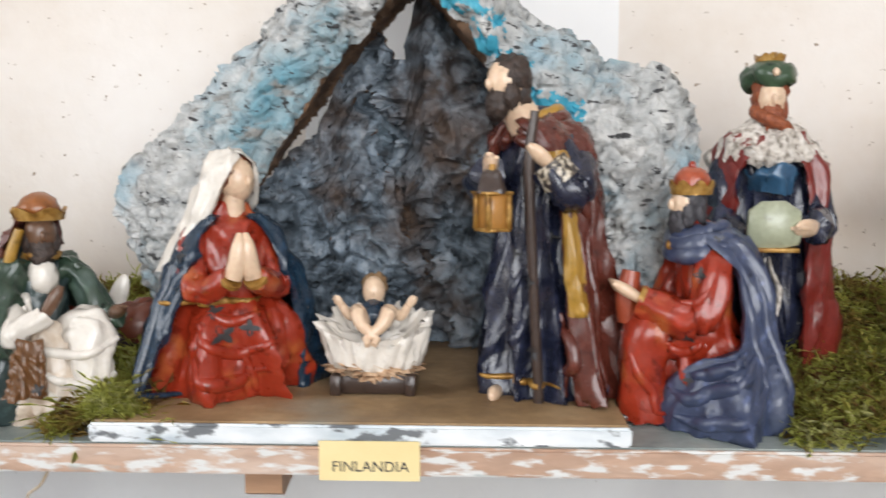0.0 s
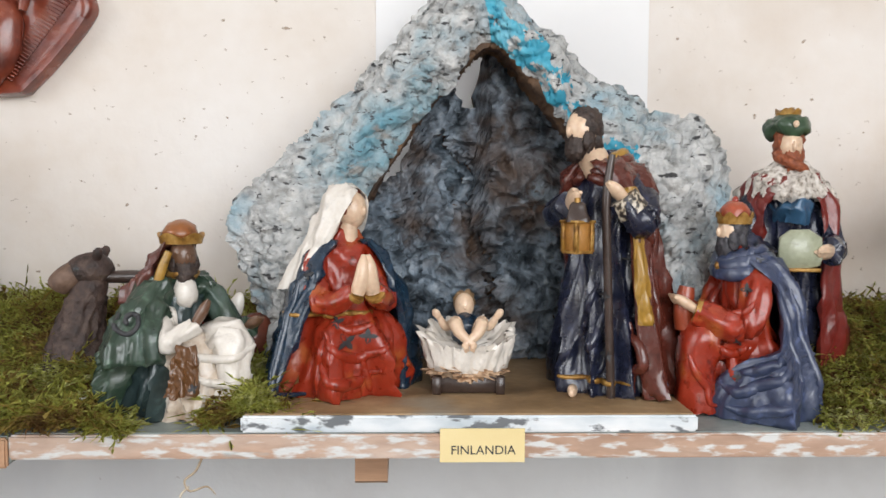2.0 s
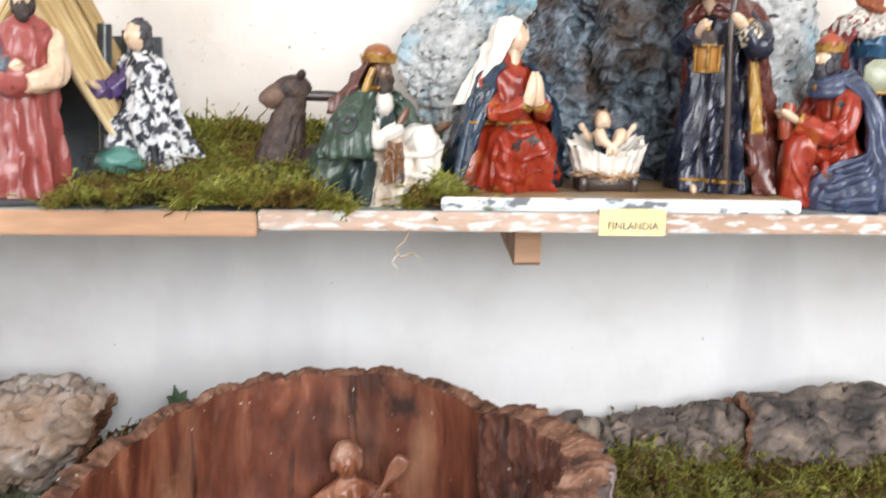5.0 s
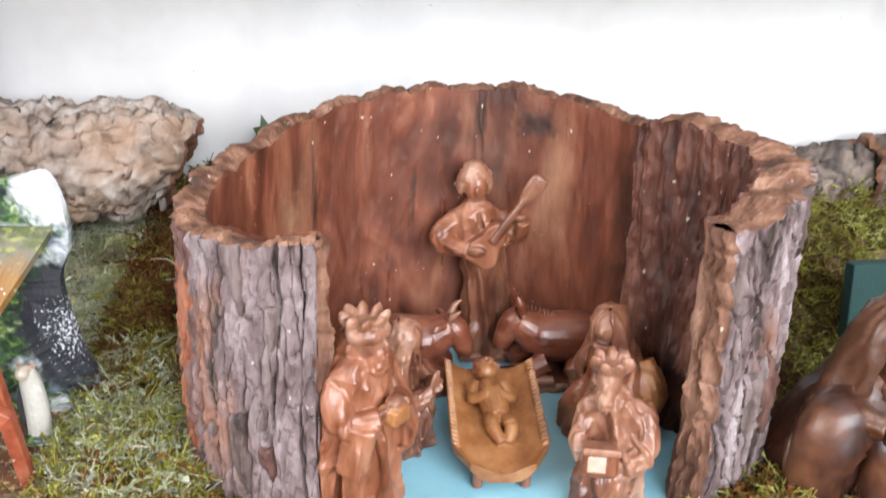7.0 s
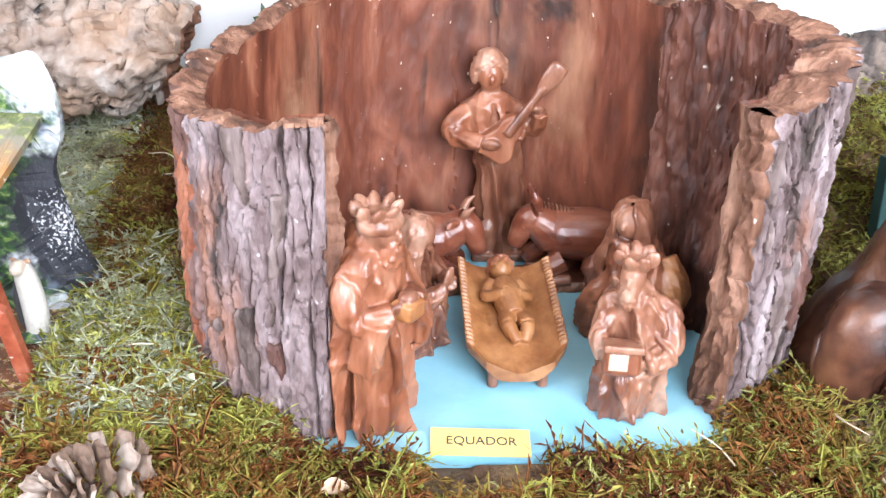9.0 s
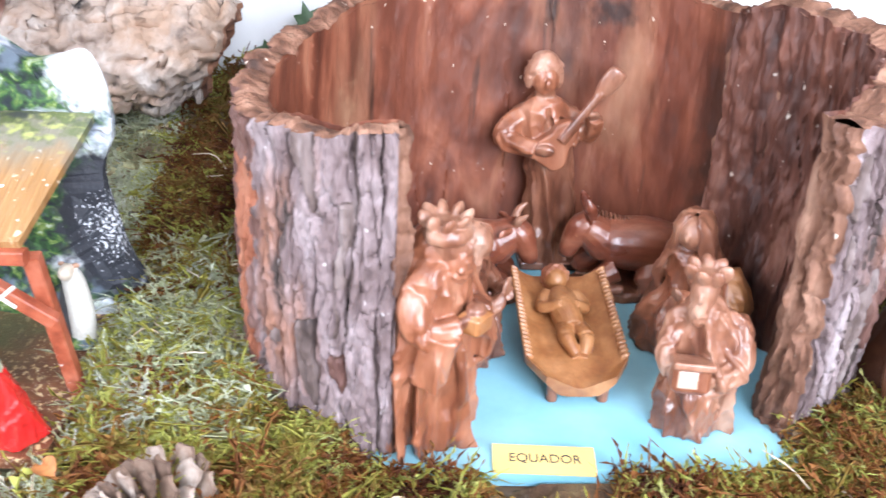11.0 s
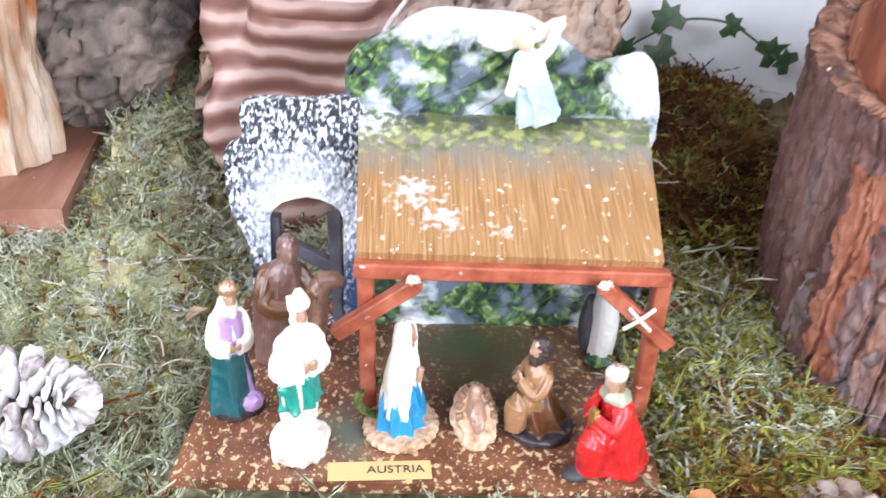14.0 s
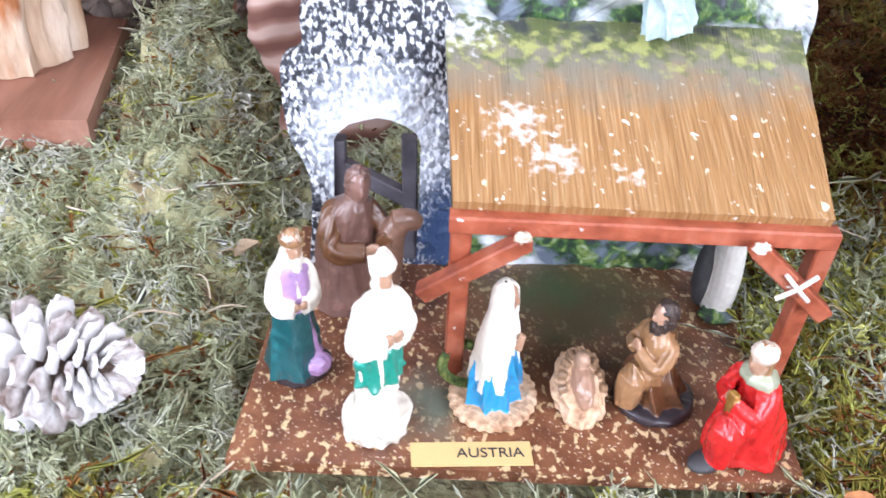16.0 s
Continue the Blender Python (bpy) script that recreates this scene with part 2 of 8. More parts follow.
moss_mat = material("moss", [(0.12, 0.05, 0.022), (0.24, 0.125, 0.04), (0.25, 0.21, 0.05), (0.34, 0.36, 0.07), (0.50, 0.49, 0.20)], scale=22, rough=0.7, bump=0, island=0.22, lo=0.28, hi=0.72, fine=0.05, warp=0.4)
moss_dry = material("dry_moss", [(0.40, 0.29, 0.19), (0.56, 0.57, 0.36), (0.69, 0.73, 0.48), (0.80, 0.82, 0.65), (0.87, 0.87, 0.80)], scale=24, rough=0.7, bump=0, island=0.15, lo=0.28, hi=0.70, fine=0.05, warp=0.4)
moss_rust = material("rust_moss", [(0.10, 0.030, 0.011), (0.27, 0.088, 0.025), (0.39, 0.165, 0.042), (0.38, 0.24, 0.05), (0.42, 0.37, 0.09)], scale=18, rough=0.7, bump=0, island=0.22, lo=0.28, hi=0.72, fine=0.05, warp=0.4)
moss_green = material("fresh_moss", [(0.32, 0.18, 0.05), (0.46, 0.40, 0.08), (0.55, 0.57, 0.12), (0.70, 0.70, 0.28)], scale=26, rough=0.7, bump=0, island=0.22, lo=0.28, hi=0.72, fine=0.05, warp=0.4)
# rust moss again, darkened: shade between stable and bark put into its colour
moss_shaded = material("shaded_rust_moss", [(0.07, 0.022, 0.010), (0.18, 0.06, 0.019), (0.27, 0.105, 0.028), (0.29, 0.18, 0.042), (0.36, 0.30, 0.07)], scale=18, rough=0.7, bump=0, island=0.22, lo=0.28, hi=0.72, fine=0.05, warp=0.4)
moss_shelf = material("shelf_moss", [(0.24, 0.13, 0.045), (0.40, 0.29, 0.07), (0.46, 0.46, 0.09), (0.58, 0.60, 0.14), (0.72, 0.70, 0.32)], scale=24, rough=0.7, bump=0, island=0.2, lo=0.28, hi=0.72, fine=0.05, warp=0.4)
for mm in (moss_mat, moss_dry, moss_rust, moss_green, moss_shelf, moss_shaded):
    # thin fronds let light through
    nt = mm.node_tree
    tl, mx = nt.nodes.new("ShaderNodeBsdfTranslucent"), nt.nodes.new("ShaderNodeMixShader")
    bs = nt.nodes["Principled BSDF"]
    nt.links.new(bs.inputs["Base Color"].links[0].from_socket, tl.inputs["Color"])
    mx.inputs[0].default_value = 0.45
    nt.links.new(bs.outputs[0], mx.inputs[1])
    nt.links.new(tl.outputs[0], mx.inputs[2])
    nt.links.new(mx.outputs[0], nt.nodes["Material Output"].inputs["Surface"])
moss_bed = material("moss_bed", [(0.07, 0.035, 0.018), (0.15, 0.09, 0.04), (0.20, 0.16, 0.07)], scale=40, rough=0.95, bscale=150, bump=1.0, dist=0.006)
pale_bed = material("pale_moss_bed", [(0.26, 0.18, 0.10), (0.44, 0.41, 0.22), (0.58, 0.58, 0.36)], scale=60, rough=0.95, bscale=190, bump=1.0, dist=0.006)
straw_mat = material("straw", [(0.45, 0.30, 0.12), (0.62, 0.46, 0.22), (0.72, 0.58, 0.34)], scale=60, rough=0.55, bscale=300, stretch=(1, 1, 0.2), per_object=0.3, island=0.3)
twig_mat = material("pale_twig", [(0.36, 0.27, 0.17), (0.55, 0.45, 0.33), (0.66, 0.58, 0.46)], scale=80, rough=0.7, island=0.4)
table_wood = material("table_wood", [(0.12, 0.07, 0.04), (0.2, 0.12, 0.07)], scale=20, stretch=(0.2, 1, 1), rough=0.6)

skin = paint("skin_paint", (0.72, 0.52, 0.36), dark=0.7, light=1.1)
skin_dark = paint("brown_skin_paint", (0.13, 0.065, 0.035), dark=0.6)
red_paint = paint("red_paint", (0.29, 0.026, 0.009), dark=0.4, light=1.4, rough=0.3, coat=0.35)
overlay(red_paint, (0.42, 0.10, 0.028), 45, 0.56, 0.70)
dark_blue = paint("dark_blue_paint", (0.009, 0.026, 0.050), light=2.6, rough=0.28)
overlay(dark_blue, (0.022, 0.055, 0.09), 38, 0.60, 0.80, stretch=(1, 1, 0.4))
navy = paint("navy_paint", (0.013, 0.016, 0.034), light=2.6, rough=0.28)
overlay(navy, (0.055, 0.065, 0.13), 34, 0.58, 0.78, stretch=(1, 1, 0.3))
slate_blue = paint("slate_blue_paint", (0.040, 0.054, 0.105), light=2.4)
overlay(slate_blue, (0.13, 0.15, 0.21), 34, 0.58, 0.78, stretch=(1, 1, 0.5))
maroon = paint("maroon_paint", (0.095, 0.022, 0.014), light=1.8, rough=0.26)
overlay(maroon, (0.22, 0.10, 0.08), 40, 0.64, 0.80, stretch=(1, 1, 0.3))
gold = material("gold_paint", [(0.16, 0.07, 0.015), (0.36, 0.19, 0.04), (0.52, 0.32, 0.10)], scale=160, rough=0.35, metal=0.35, bscale=400)
white_paint = paint("white_paint", (0.74, 0.69, 0.62), dark=0.75, light=1.1)
cream_brown = material("brown_washed_white", [(0.38, 0.26, 0.17), (0.66, 0.55, 0.44), (0.78, 0.72, 0.65)], scale=70, rough=0.4, bscale=300, coat=0.2)
green_cape = paint("green_paint", (0.030, 0.055, 0.036), light=2.6)
overlay(green_cape, (0.10, 0.15, 0.13), 40, 0.58, 0.75, stretch=(1, 1, 0.35))
hair_brown = material("brown_hair", [(0.02, 0.014, 0.012), (0.07, 0.045, 0.035)], scale=300, rough=0.5, bscale=350, bump=0.8)
hair_grey = material("grey_hair", [(0.025, 0.025, 0.03), (0.09, 0.085, 0.095)], scale=260, rough=0.5, bscale=350, bump=0.8)
hair_red = material("red_hair", [(0.16, 0.035, 0.012), (0.36, 0.10, 0.035)], scale=260, rough=0.5, bscale=350, bump=0.8)
fur_white = material("speckled_fur", [(0.16, 0.13, 0.10), (0.58, 0.53, 0.47), (0.74, 0.70, 0.65)], scale=260, rough=0.8, bscale=350, bump=0.9)
straw_pale = material("pale_straw_bed", [(0.30, 0.16, 0.08), (0.55, 0.36, 0.22), (0.68, 0.50, 0.34)], scale=160, rough=0.7, bscale=350, bump=0.8)
dark_wood_paint = paint("dark_wood_paint", (0.045, 0.028, 0.022))
camel_brown = material("camel_brown", [(0.022, 0.014, 0.011), (0.055, 0.032, 0.025), (0.10, 0.066, 0.05)], scale=120, rough=0.6, bscale=300, bump=0.8)
plate_green = paint("pale_green_plate", (0.34, 0.36, 0.25), dark=0.75, light=1.15)
turban_green = paint("turban_green", (0.035, 0.07, 0.035), light=2.0)
lantern_glass = paint("amber_glass_paint", (0.42, 0.20, 0.05), dark=0.6)


def overlay_near(m, col, centre, r0, r1, grain=120, squash=(1, 1, 1), rag=0.5):
    """Colour laid round a point: dense at r0 from it, gone at r1, broken up by grain."""
    nt = m.node_tree
    n, k = nt.nodes, nt.links
    bsdf = n["Principled BSDF"]
    old = bsdf.inputs["Base Color"].links[0].from_socket
    tc, mp = n.new("ShaderNodeTexCoord"), n.new("ShaderNodeMapping")
    mp.inputs["Scale"].default_value = squash
    mp.inputs["Location"].default_value = tuple(-c * q for c, q in zip(centre, squash))
    k.new(tc.outputs["Object"], mp.inputs["Vector"])
    ln, no = n.new("ShaderNodeVectorMath"), n.new("ShaderNodeTexNoise")
    ln.operation = "LENGTH"
    k.new(mp.outputs[0], ln.inputs[0])
    no.inputs["Scale"].default_value, no.inputs["Detail"].default_value = grain, 6
    k.new(tc.outputs["Object"], no.inputs["Vector"])
    mr = n.new("ShaderNodeMapRange")
    mr.inputs["From Min"].default_value, mr.inputs["From Max"].default_value = r1, r0
    k.new(ln.outputs["Value"], mr.inputs["Value"])
    ad, st = n.new("ShaderNodeMath"), n.new("ShaderNodeMapRange")
    ad.operation = "ADD"
    k.new(mr.outputs[0], ad.inputs[0])
    k.new(no.outputs["Fac"], ad.inputs[1])
    st.inputs["From Min"].default_value, st.inputs["From Max"].default_value = 1.0 - rag * 0.3, 1.0 + rag * 0.3
    k.new(ad.outputs[0], st.inputs["Value"])
    mix = n.new("ShaderNodeMix")
    mix.data_type = "RGBA"
    mix.inputs["B"].default_value = (*col, 1)
    k.new(st.outputs[0], mix.inputs["Factor"])
    k.new(old, mix.inputs["A"])
    k.new(mix.outputs["Result"], bsdf.inputs["Base Color"])
    return m


# dark streak down one side of the wood
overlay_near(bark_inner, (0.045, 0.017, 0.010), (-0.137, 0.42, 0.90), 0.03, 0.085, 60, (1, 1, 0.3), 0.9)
# pale peeled patch on the other side, and dark patches under the rim
overlay_near(bark_inner, (0.36, 0.21, 0.12), (-0.445, 0.49, 0.935), -0.014, 0.022, 110, (1, 0.6, 0.45), 0.9)
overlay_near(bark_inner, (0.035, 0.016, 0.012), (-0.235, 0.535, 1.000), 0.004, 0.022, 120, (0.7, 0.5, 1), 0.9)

# ---- modelling helpers ----
from mathutils.bvhtree import BVHTree


def spline(rows, n):
    """Rows of numbers, smoothly interpolated to n rows."""
    a = np.array(rows, float)
    if len(a) == 1:
        return np.repeat(a, n, 0)
    t = np.linspace(0, len(a) - 1, n)
    i = np.clip(t.astype(int), 0, len(a) - 2)
    f = (t - i)[:, None]
    p0, p1, p2, p3 = a[np.maximum(i - 1, 0)], a[i], a[i + 1], a[np.minimum(i + 2, len(a) - 1)]
    return 0.5 * (2 * p1 + (p2 - p0) * f + (2 * p0 - 5 * p1 + 4 * p2 - p3) * f**2 + (3 * p1 - p0 - 3 * p2 + p3) * f**3)


def fbm(p, scale, octaves=4):
    return noise.fractal(Vector(p) * scale, 0.9, 2.1, octaves)


class Sculpt:
    """Gathers shaped pieces into one mesh with several materials."""

    def __init__(self, size=1.0):
        self.v, self.f, self.mi, self.mats, self.size, self.cloth, self.wrinkle = [], [], [], [], size, [], 0.0
        self.carve = 1.0

    def slot(self, m):
        if m not in self.mats:
            self.mats.append(m)
        return self.mats.index(m)

    def add(self, verts, faces, m):
        o = len(self.v)
        self.v += [tuple(float(c) for c in p) for p in verts]
        self.cloth += [self.wrinkle] * len(verts)
        self.f += [tuple(int(i) + o for i in q) for q in faces]
        self.mi += [self.slot(m)] * len(faces)

    def rings(self, grid, m, ends=True):
        """grid: rings of points, each ring closed."""
        g = np.asarray(grid, float)
        r, c = g.shape[:2]
        verts = list(g.reshape(-1, 3))
        faces = [(i * c + j, i * c + (j + 1) % c, (i + 1) * c + (j + 1) % c, (i + 1) * c + j) for i in range(r - 1) for j in range(c)]
        if ends:
            verts += [g[0].mean(0), g[-1].mean(0)]
            a, b = r * c, r * c + 1
            faces += [(a, (j + 1) % c, j) for j in range(c)]
            faces += [(b, (r - 1) * c + j, (r - 1) * c + (j + 1) % c) for j in range(c)]
        self.add(verts, faces, m)

    def sheet(self, grid, m, flip=False):
        g = np.asarray(grid, float)
        r, c = g.shape[:2]
        faces = [(i * c + j, i * c + j + 1, (i + 1) * c + j + 1, (i + 1) * c + j) for i in range(r - 1) for j in range(c - 1)]
        self.add(g.reshape(-1, 3), [q[::-1] for q in faces] if flip else faces, m)

    def robe(self, rows, m, folds=9, depth=0.19, seg=96, steps=30, seed=0, twist=0.6, spin=0.0):
        """rows, from the hem up: z, x, y, half width, half depth, fold strength."""
        self.wrinkle = 1.0
        a = spline(rows, steps)
        th = np.linspace(0, 2 * math.pi, seg, endpoint=False) + spin
        rnd = random.Random(seed)
        ph = [rnd.uniform(0, 6.28) for _ in range(4)]
        out = []
        for z, x, y, rx, ry, fo in a:
            w = th * folds + ph[0] + twist * 6 * z / max(1e-6, a[-1][0]) + 0.8 * np.sin(2 * th + ph[1]) + 0.5 * np.sin(3 * th + ph[2] + 5 * z / max(1e-6, a[-1][0]))
            h = z / max(1e-6, a[-1][0])
            w2 = th * (folds * 1.7) + ph[2] - 3.1 * h + 1.1 * np.sin(3 * th + ph[0] + 4 * h)
            ridge = (1 - np.abs(np.sin(w / 2))) ** 1.5
            fine = (1 - np.abs(np.sin(w2 / 2))) ** 2 * (0.5 + 0.5 * np.sin(2 * th + 7 * h + ph[1]))
            rad = 1 + fo * depth * (ridge * 2.0 - 0.9 + 0.7 * fine + 0.4 * np.sin(th * 2 + ph[3] + 2 * h))
            out.append(np.stack([x + rx * rad * np.cos(th), y + ry * rad * np.sin(th), np.full(seg, z)], 1))
        self.rings(out, m)
        self.wrinkle = 0.0

    def cape(self, rows, m, thick=0.02, folds=7, depth=0.17, seg=72, steps=28, seed=1, hem=None):
        """An open cloak. rows: z, x, y, half width, half depth, first angle, last angle (degrees, 0 is right, 90 is back), fold strength."""
        a = spline(rows, steps)
        self.wrinkle = 1.0
        rnd = random.Random(seed)
        ph = [rnd.uniform(0, 6.28) for _ in range(3)]
        top = max(abs(a[-1][0]), abs(a[0][0]), 1e-6)
        out = []
        for z, x, y, rx, ry, a0, a1, fo in a:
            th = np.radians(np.linspace(a0, a1, seg))
            w = th * folds + ph[0] + 0.9 * np.sin(2 * th + ph[1]) + 3 * z / top
            h = z / top
            w2 = th * (folds * 1.8) + ph[2] - 3.3 * h + 1.0 * np.sin(3 * th + ph[0] + 4 * h)
            ridge = (1 - np.abs(np.sin(w / 2))) ** 1.4
            fine = (1 - np.abs(np.sin(w2 / 2))) ** 2 * (0.5 + 0.5 * np.sin(2 * th + 6 * h + ph[1]))
            rad = 1 + fo * depth * (ridge * 2.0 - 0.9 + 0.7 * fine)
            px, py = x + rx * rad * np.cos(th), y + ry * rad * np.sin(th)
            s = thick / max(rx, ry, 1e-6)
            qx, qy = x + rx * (rad - s) * np.cos(th), y + ry * (rad - s) * np.sin(th)
            zz = np.full(seg, z)
            out.append(np.concatenate([np.stack([px, py, zz], 1), np.stack([qx, qy, zz], 1)[::-1]]))
        self.rings(out, m)
        self.wrinkle = 0.0
        if hem:
            edge = out[0][:seg]
            self.tube(edge[::4], [thick * 0.9] * len(edge[::4]), hem, seg=6, steps=len(edge))

    def tube(self, pts, radii, m, seg=14, steps=None, flat=1.0, folds=0, depth=0.0):
        self.wrinkle = 0.8 if folds else 0.0
        steps = steps or 4 * len(pts)
        p = spline(pts, steps)
        r = spline([[q] for q in radii], steps)[:, 0]
        out, up = [], Vector((0.13, 0.97, 0.21))
        for i in range(steps):
            d = Vector(p[min(i + 1, steps - 1)] - p[max(i - 1, 0)]).normalized()
            s = d.cross(up)
            s = s.normalized() if s.length > 1e-4 else Vector((1, 0, 0))
            u = s.cross(d)
            ring = []
            for j in range(seg):
                t = 2 * math.pi * j / seg
                k = 1 + (depth * math.sin(folds * t + 9 * i / steps) if folds else 0)
                ring.append(Vector(p[i]) + (s * math.cos(t) + u * math.sin(t) * flat) * abs(r[i]) * k)
            out.append([tuple(q) for q in ring])
        self.rings(out, m)
        self.wrinkle = 0.0

    def blob(self, c, r, m, turn=(0, 0, 0), rough=0.0, rscale=12.0, seg=20, rows=14):
        e = Euler([radians(a) for a in turn]).to_matrix()
        out = []
        for i in range(rows):
            b = -math.pi / 2 + math.pi * (i + 0.02) / (rows - 0.96)
            ring = []
            for j in range(seg):
                t = 2 * math.pi * j / seg
                d = Vector((math.cos(b) * math.cos(t), math.cos(b) * math.sin(t), math.sin(b)))
                k = 1 + (rough * noise.noise(d * rscale * 0.25 + Vector(c) * 31) if rough else 0)
                ring.append(tuple(Vector(c) + e @ Vector((d.x * r[0] * k, d.y * r[1] * k, d.z * r[2] * k))))
            out.append(ring)
        self.rings(out, m)

    def crown(self, c, rx, ry, h, m, points=7, thick=0.012, turn=0.0):
        n = points * 6
        out = []
        for k, (rad, hh) in enumerate(((1.0, 0), (1.05, 0.45), (1.12, 1), (1.02, 1), (0.93, 0.45), (0.9, 0))):
            ring = []
            for j in range(n):
                t = 2 * math.pi * j / n + turn
                tip = 0.55 + 0.45 * abs(math.cos(points * t / 2)) ** 1.5 if hh == 1 else hh
                ring.append((c[0] + rx * rad * math.cos(t), c[1] + ry * rad * math.sin(t), c[2] + h * tip))
            out.append(ring)
        self.rings(out, m, ends=False)

    def hand(self, a, b, r, m):
        """A closed hand from wrist a to finger tips b."""
        a, b = Vector(a), Vector(b)
        mid = a.lerp(b, 0.5)
        self.tube([a, mid, a.lerp(b, 0.8), b], [r * 0.8, r, r * 0.8, r * 0.35], m, seg=10, flat=0.6)
        side = (b - a).cross(Vector((0.2, 0.3, 0.9))).normalized() * r * 0.45
        for k in (-1, 0, 1):
            self.tube([mid + side * k, b + side * k * 0.9], [r * 0.3, r * 0.22], m, seg=6, steps=4)

    def box(self, c, s, m, turn=(0, 0, 0), bevel=0.12):
        e = Euler([radians(a) for a in turn]).to_matrix()
        b = min(s) * bevel
        out = []
        for z, k in ((-s[2], b), (-s[2] + b, 0), (s[2] - b, 0), (s[2], b)):
            x, y = s[0] - k, s[1] - k
            ring = [(-x + b, -y), (x - b, -y), (x, -y + b), (x, y - b), (x - b, y), (-x + b, y), (-x, y - b), (-x, -y + b)]
            out.append([tuple(Vector(c) + e @ Vector((px, py, z))) for px, py in ring])
        self.rings(out, m)

    def slim(self, kx, ky=None):
        """Makes the whole shape slimmer."""
        self.v = [(x * kx, y * (ky or kx), z) for x, y, z in self.v]

    def turn(self, start, angle, c=(0, 0)):
        """Turns all that was added after the vertex numbered start, in degrees about an upright axis."""
        ca, sa = math.cos(radians(angle)), math.sin(radians(angle))
        for i in range(start, len(self.v)):
            x, y, z = self.v[i]
            x, y = x - c[0], y - c[1]
            self.v[i] = (c[0] + x * ca - y * sa, c[1] + x * sa + y * ca, z)

    def bake(self):
        """Lays ridged wrinkles over the cloth."""
        if not any(self.cloth):
            return
        tmp = bpy.data.meshes.new("tmp")
        tmp.from_pydata(self.v, [], self.f)
        out = list(self.v)
        for i, v in enumerate(tmp.vertices):
            if self.cloth[i]:
                x, y, z = self.v[i]
                q = Vector((x * 7.5, y * 7.5, z * 4.0)) + 0.8 * noise.noise_vector(Vector((x, y, z)) * 3.5)
                r = 1 - abs(noise.noise(q)) * 2.2
                r2 = 1 - abs(noise.noise(q * 2.3 + Vector((5, 1, 2)))) * 2.2
                out[i] = tuple(v.co + v.normal * self.cloth[i] * self.carve * (0.020 * (max(r, 0) ** 2 - 0.35) + 0.008 * (max(r2, 0) ** 2 - 0.3)))
        self.v = out
        self.cloth = [0.0] * len(out)
        bpy.data.meshes.remove(tmp)

    def on_skin(self, tree, az, z, c, a=0.0, b=0.0, lift=0.004):
        """The surface point seen from the direction az (degrees) at height z, shifted a sideways and b up."""
        d = Vector((math.cos(radians(az)), math.sin(radians(az)), 0))
        t = Vector((-d.y, d.x, 0))
        o = Vector((c[0], c[1], z)) + d * 2 + t * a + Vector((0, 0, b))
        hit = tree.ray_cast(o, -d)[0]
        return (hit if hit else o - d * 1.8) + d * lift

    def stars(self, cuts, c=(0, 0), m=None):
        """Flat dark stars laid on the surface for the shade in cut-out holes. cuts: direction in degrees, height, size,
        turn in degrees.
        """
        self.bake()
        tree = BVHTree.FromPolygons(self.v, self.f)
        for az, z, size, turn in cuts:
            ring = []
            for k in range(16):
                t = 2 * math.pi * k / 16
                r = size * (0.36 + 0.64 * abs(math.cos(2 * t)) ** 2.2)
                ring.append(self.on_skin(tree, az, z, c, r * math.cos(t + radians(turn)), r * math.sin(t + radians(turn))))
            mid = self.on_skin(tree, az, z, c)
            self.add(ring + [mid], [(k, (k + 1) % 16, 16) for k in range(16)], m or ink)

    def ridges(self, lines, m, c=(0, 0)):
        """Swept folds of cloth over the shape. lines: radius, then directions and heights along the fold."""
        self.bake()
        tree = BVHTree.FromPolygons(self.v, self.f)
        for r, *pts in lines:
            way = spline(pts, 14)
            p = [self.on_skin(tree, az, z, c, lift=-r * 0.35) for az, z in way]
            rad = [r * (0.25 + 0.75 * math.sin(math.pi * (k + 0.3) / 14.0)) for k in range(14)]
            self.tube(p, rad, m, seg=10, steps=28)

    def mesh(self, name, sharp=40):
        self.bake()
        me = bpy.data.meshes.new(name)
        k = self.size
        me.from_pydata([(x * k, y * k, z * k) for x, y, z in self.v], [], self.f)
        for m in self.mats:
            me.materials.append(m)
        me.polygons.foreach_set("material_index", self.mi)
        me.polygons.foreach_set("use_smooth", [True] * len(self.f))
        me.set_sharp_from_angle(angle=radians(sharp))
        me.update()
        return me

    def fused(self, name, voxel, rounds=2):
        """The pieces grown together into one carved skin; every face keeps the paint of the piece it came from."""
        me = self.mesh(name)
        tmp = new("uncut", me)
        mod = tmp.modifiers.new("fuse", "REMESH")
        mod.mode, mod.voxel_size = "VOXEL", voxel
        bpy.context.view_layer.update()
        out = bpy.data.meshes.new_from_object(tmp.evaluated_get(bpy.context.evaluated_depsgraph_get()))
        k = self.size
        tree = BVHTree.FromPolygons([(x * k, y * k, z * k) for x, y, z in self.v], self.f)
        nv = len(out.vertices)
        co = np.empty(nv * 3)
        out.vertices.foreach_get("co", co)
        co = co.reshape(-1, 3)
        ed = np.empty(len(out.edges) * 2, int)
        out.edges.foreach_get("vertices", ed)
        ed = ed.reshape(-1, 2)
        deg = np.maximum(np.bincount(ed.ravel(), minlength=nv), 1)[:, None]
        for _ in range(rounds):
            acc = np.zeros_like(co)
            for c in range(3):
                acc[:, c] = np.bincount(ed[:, 0], co[ed[:, 1], c], nv) + np.bincount(ed[:, 1], co[ed[:, 0], c], nv)
            co = co * 0.5 + 0.5 * acc / deg
        out.vertices.foreach_set("co", co.ravel())
        out.materials.clear()
        for m in self.mats:
            out.materials.append(m)
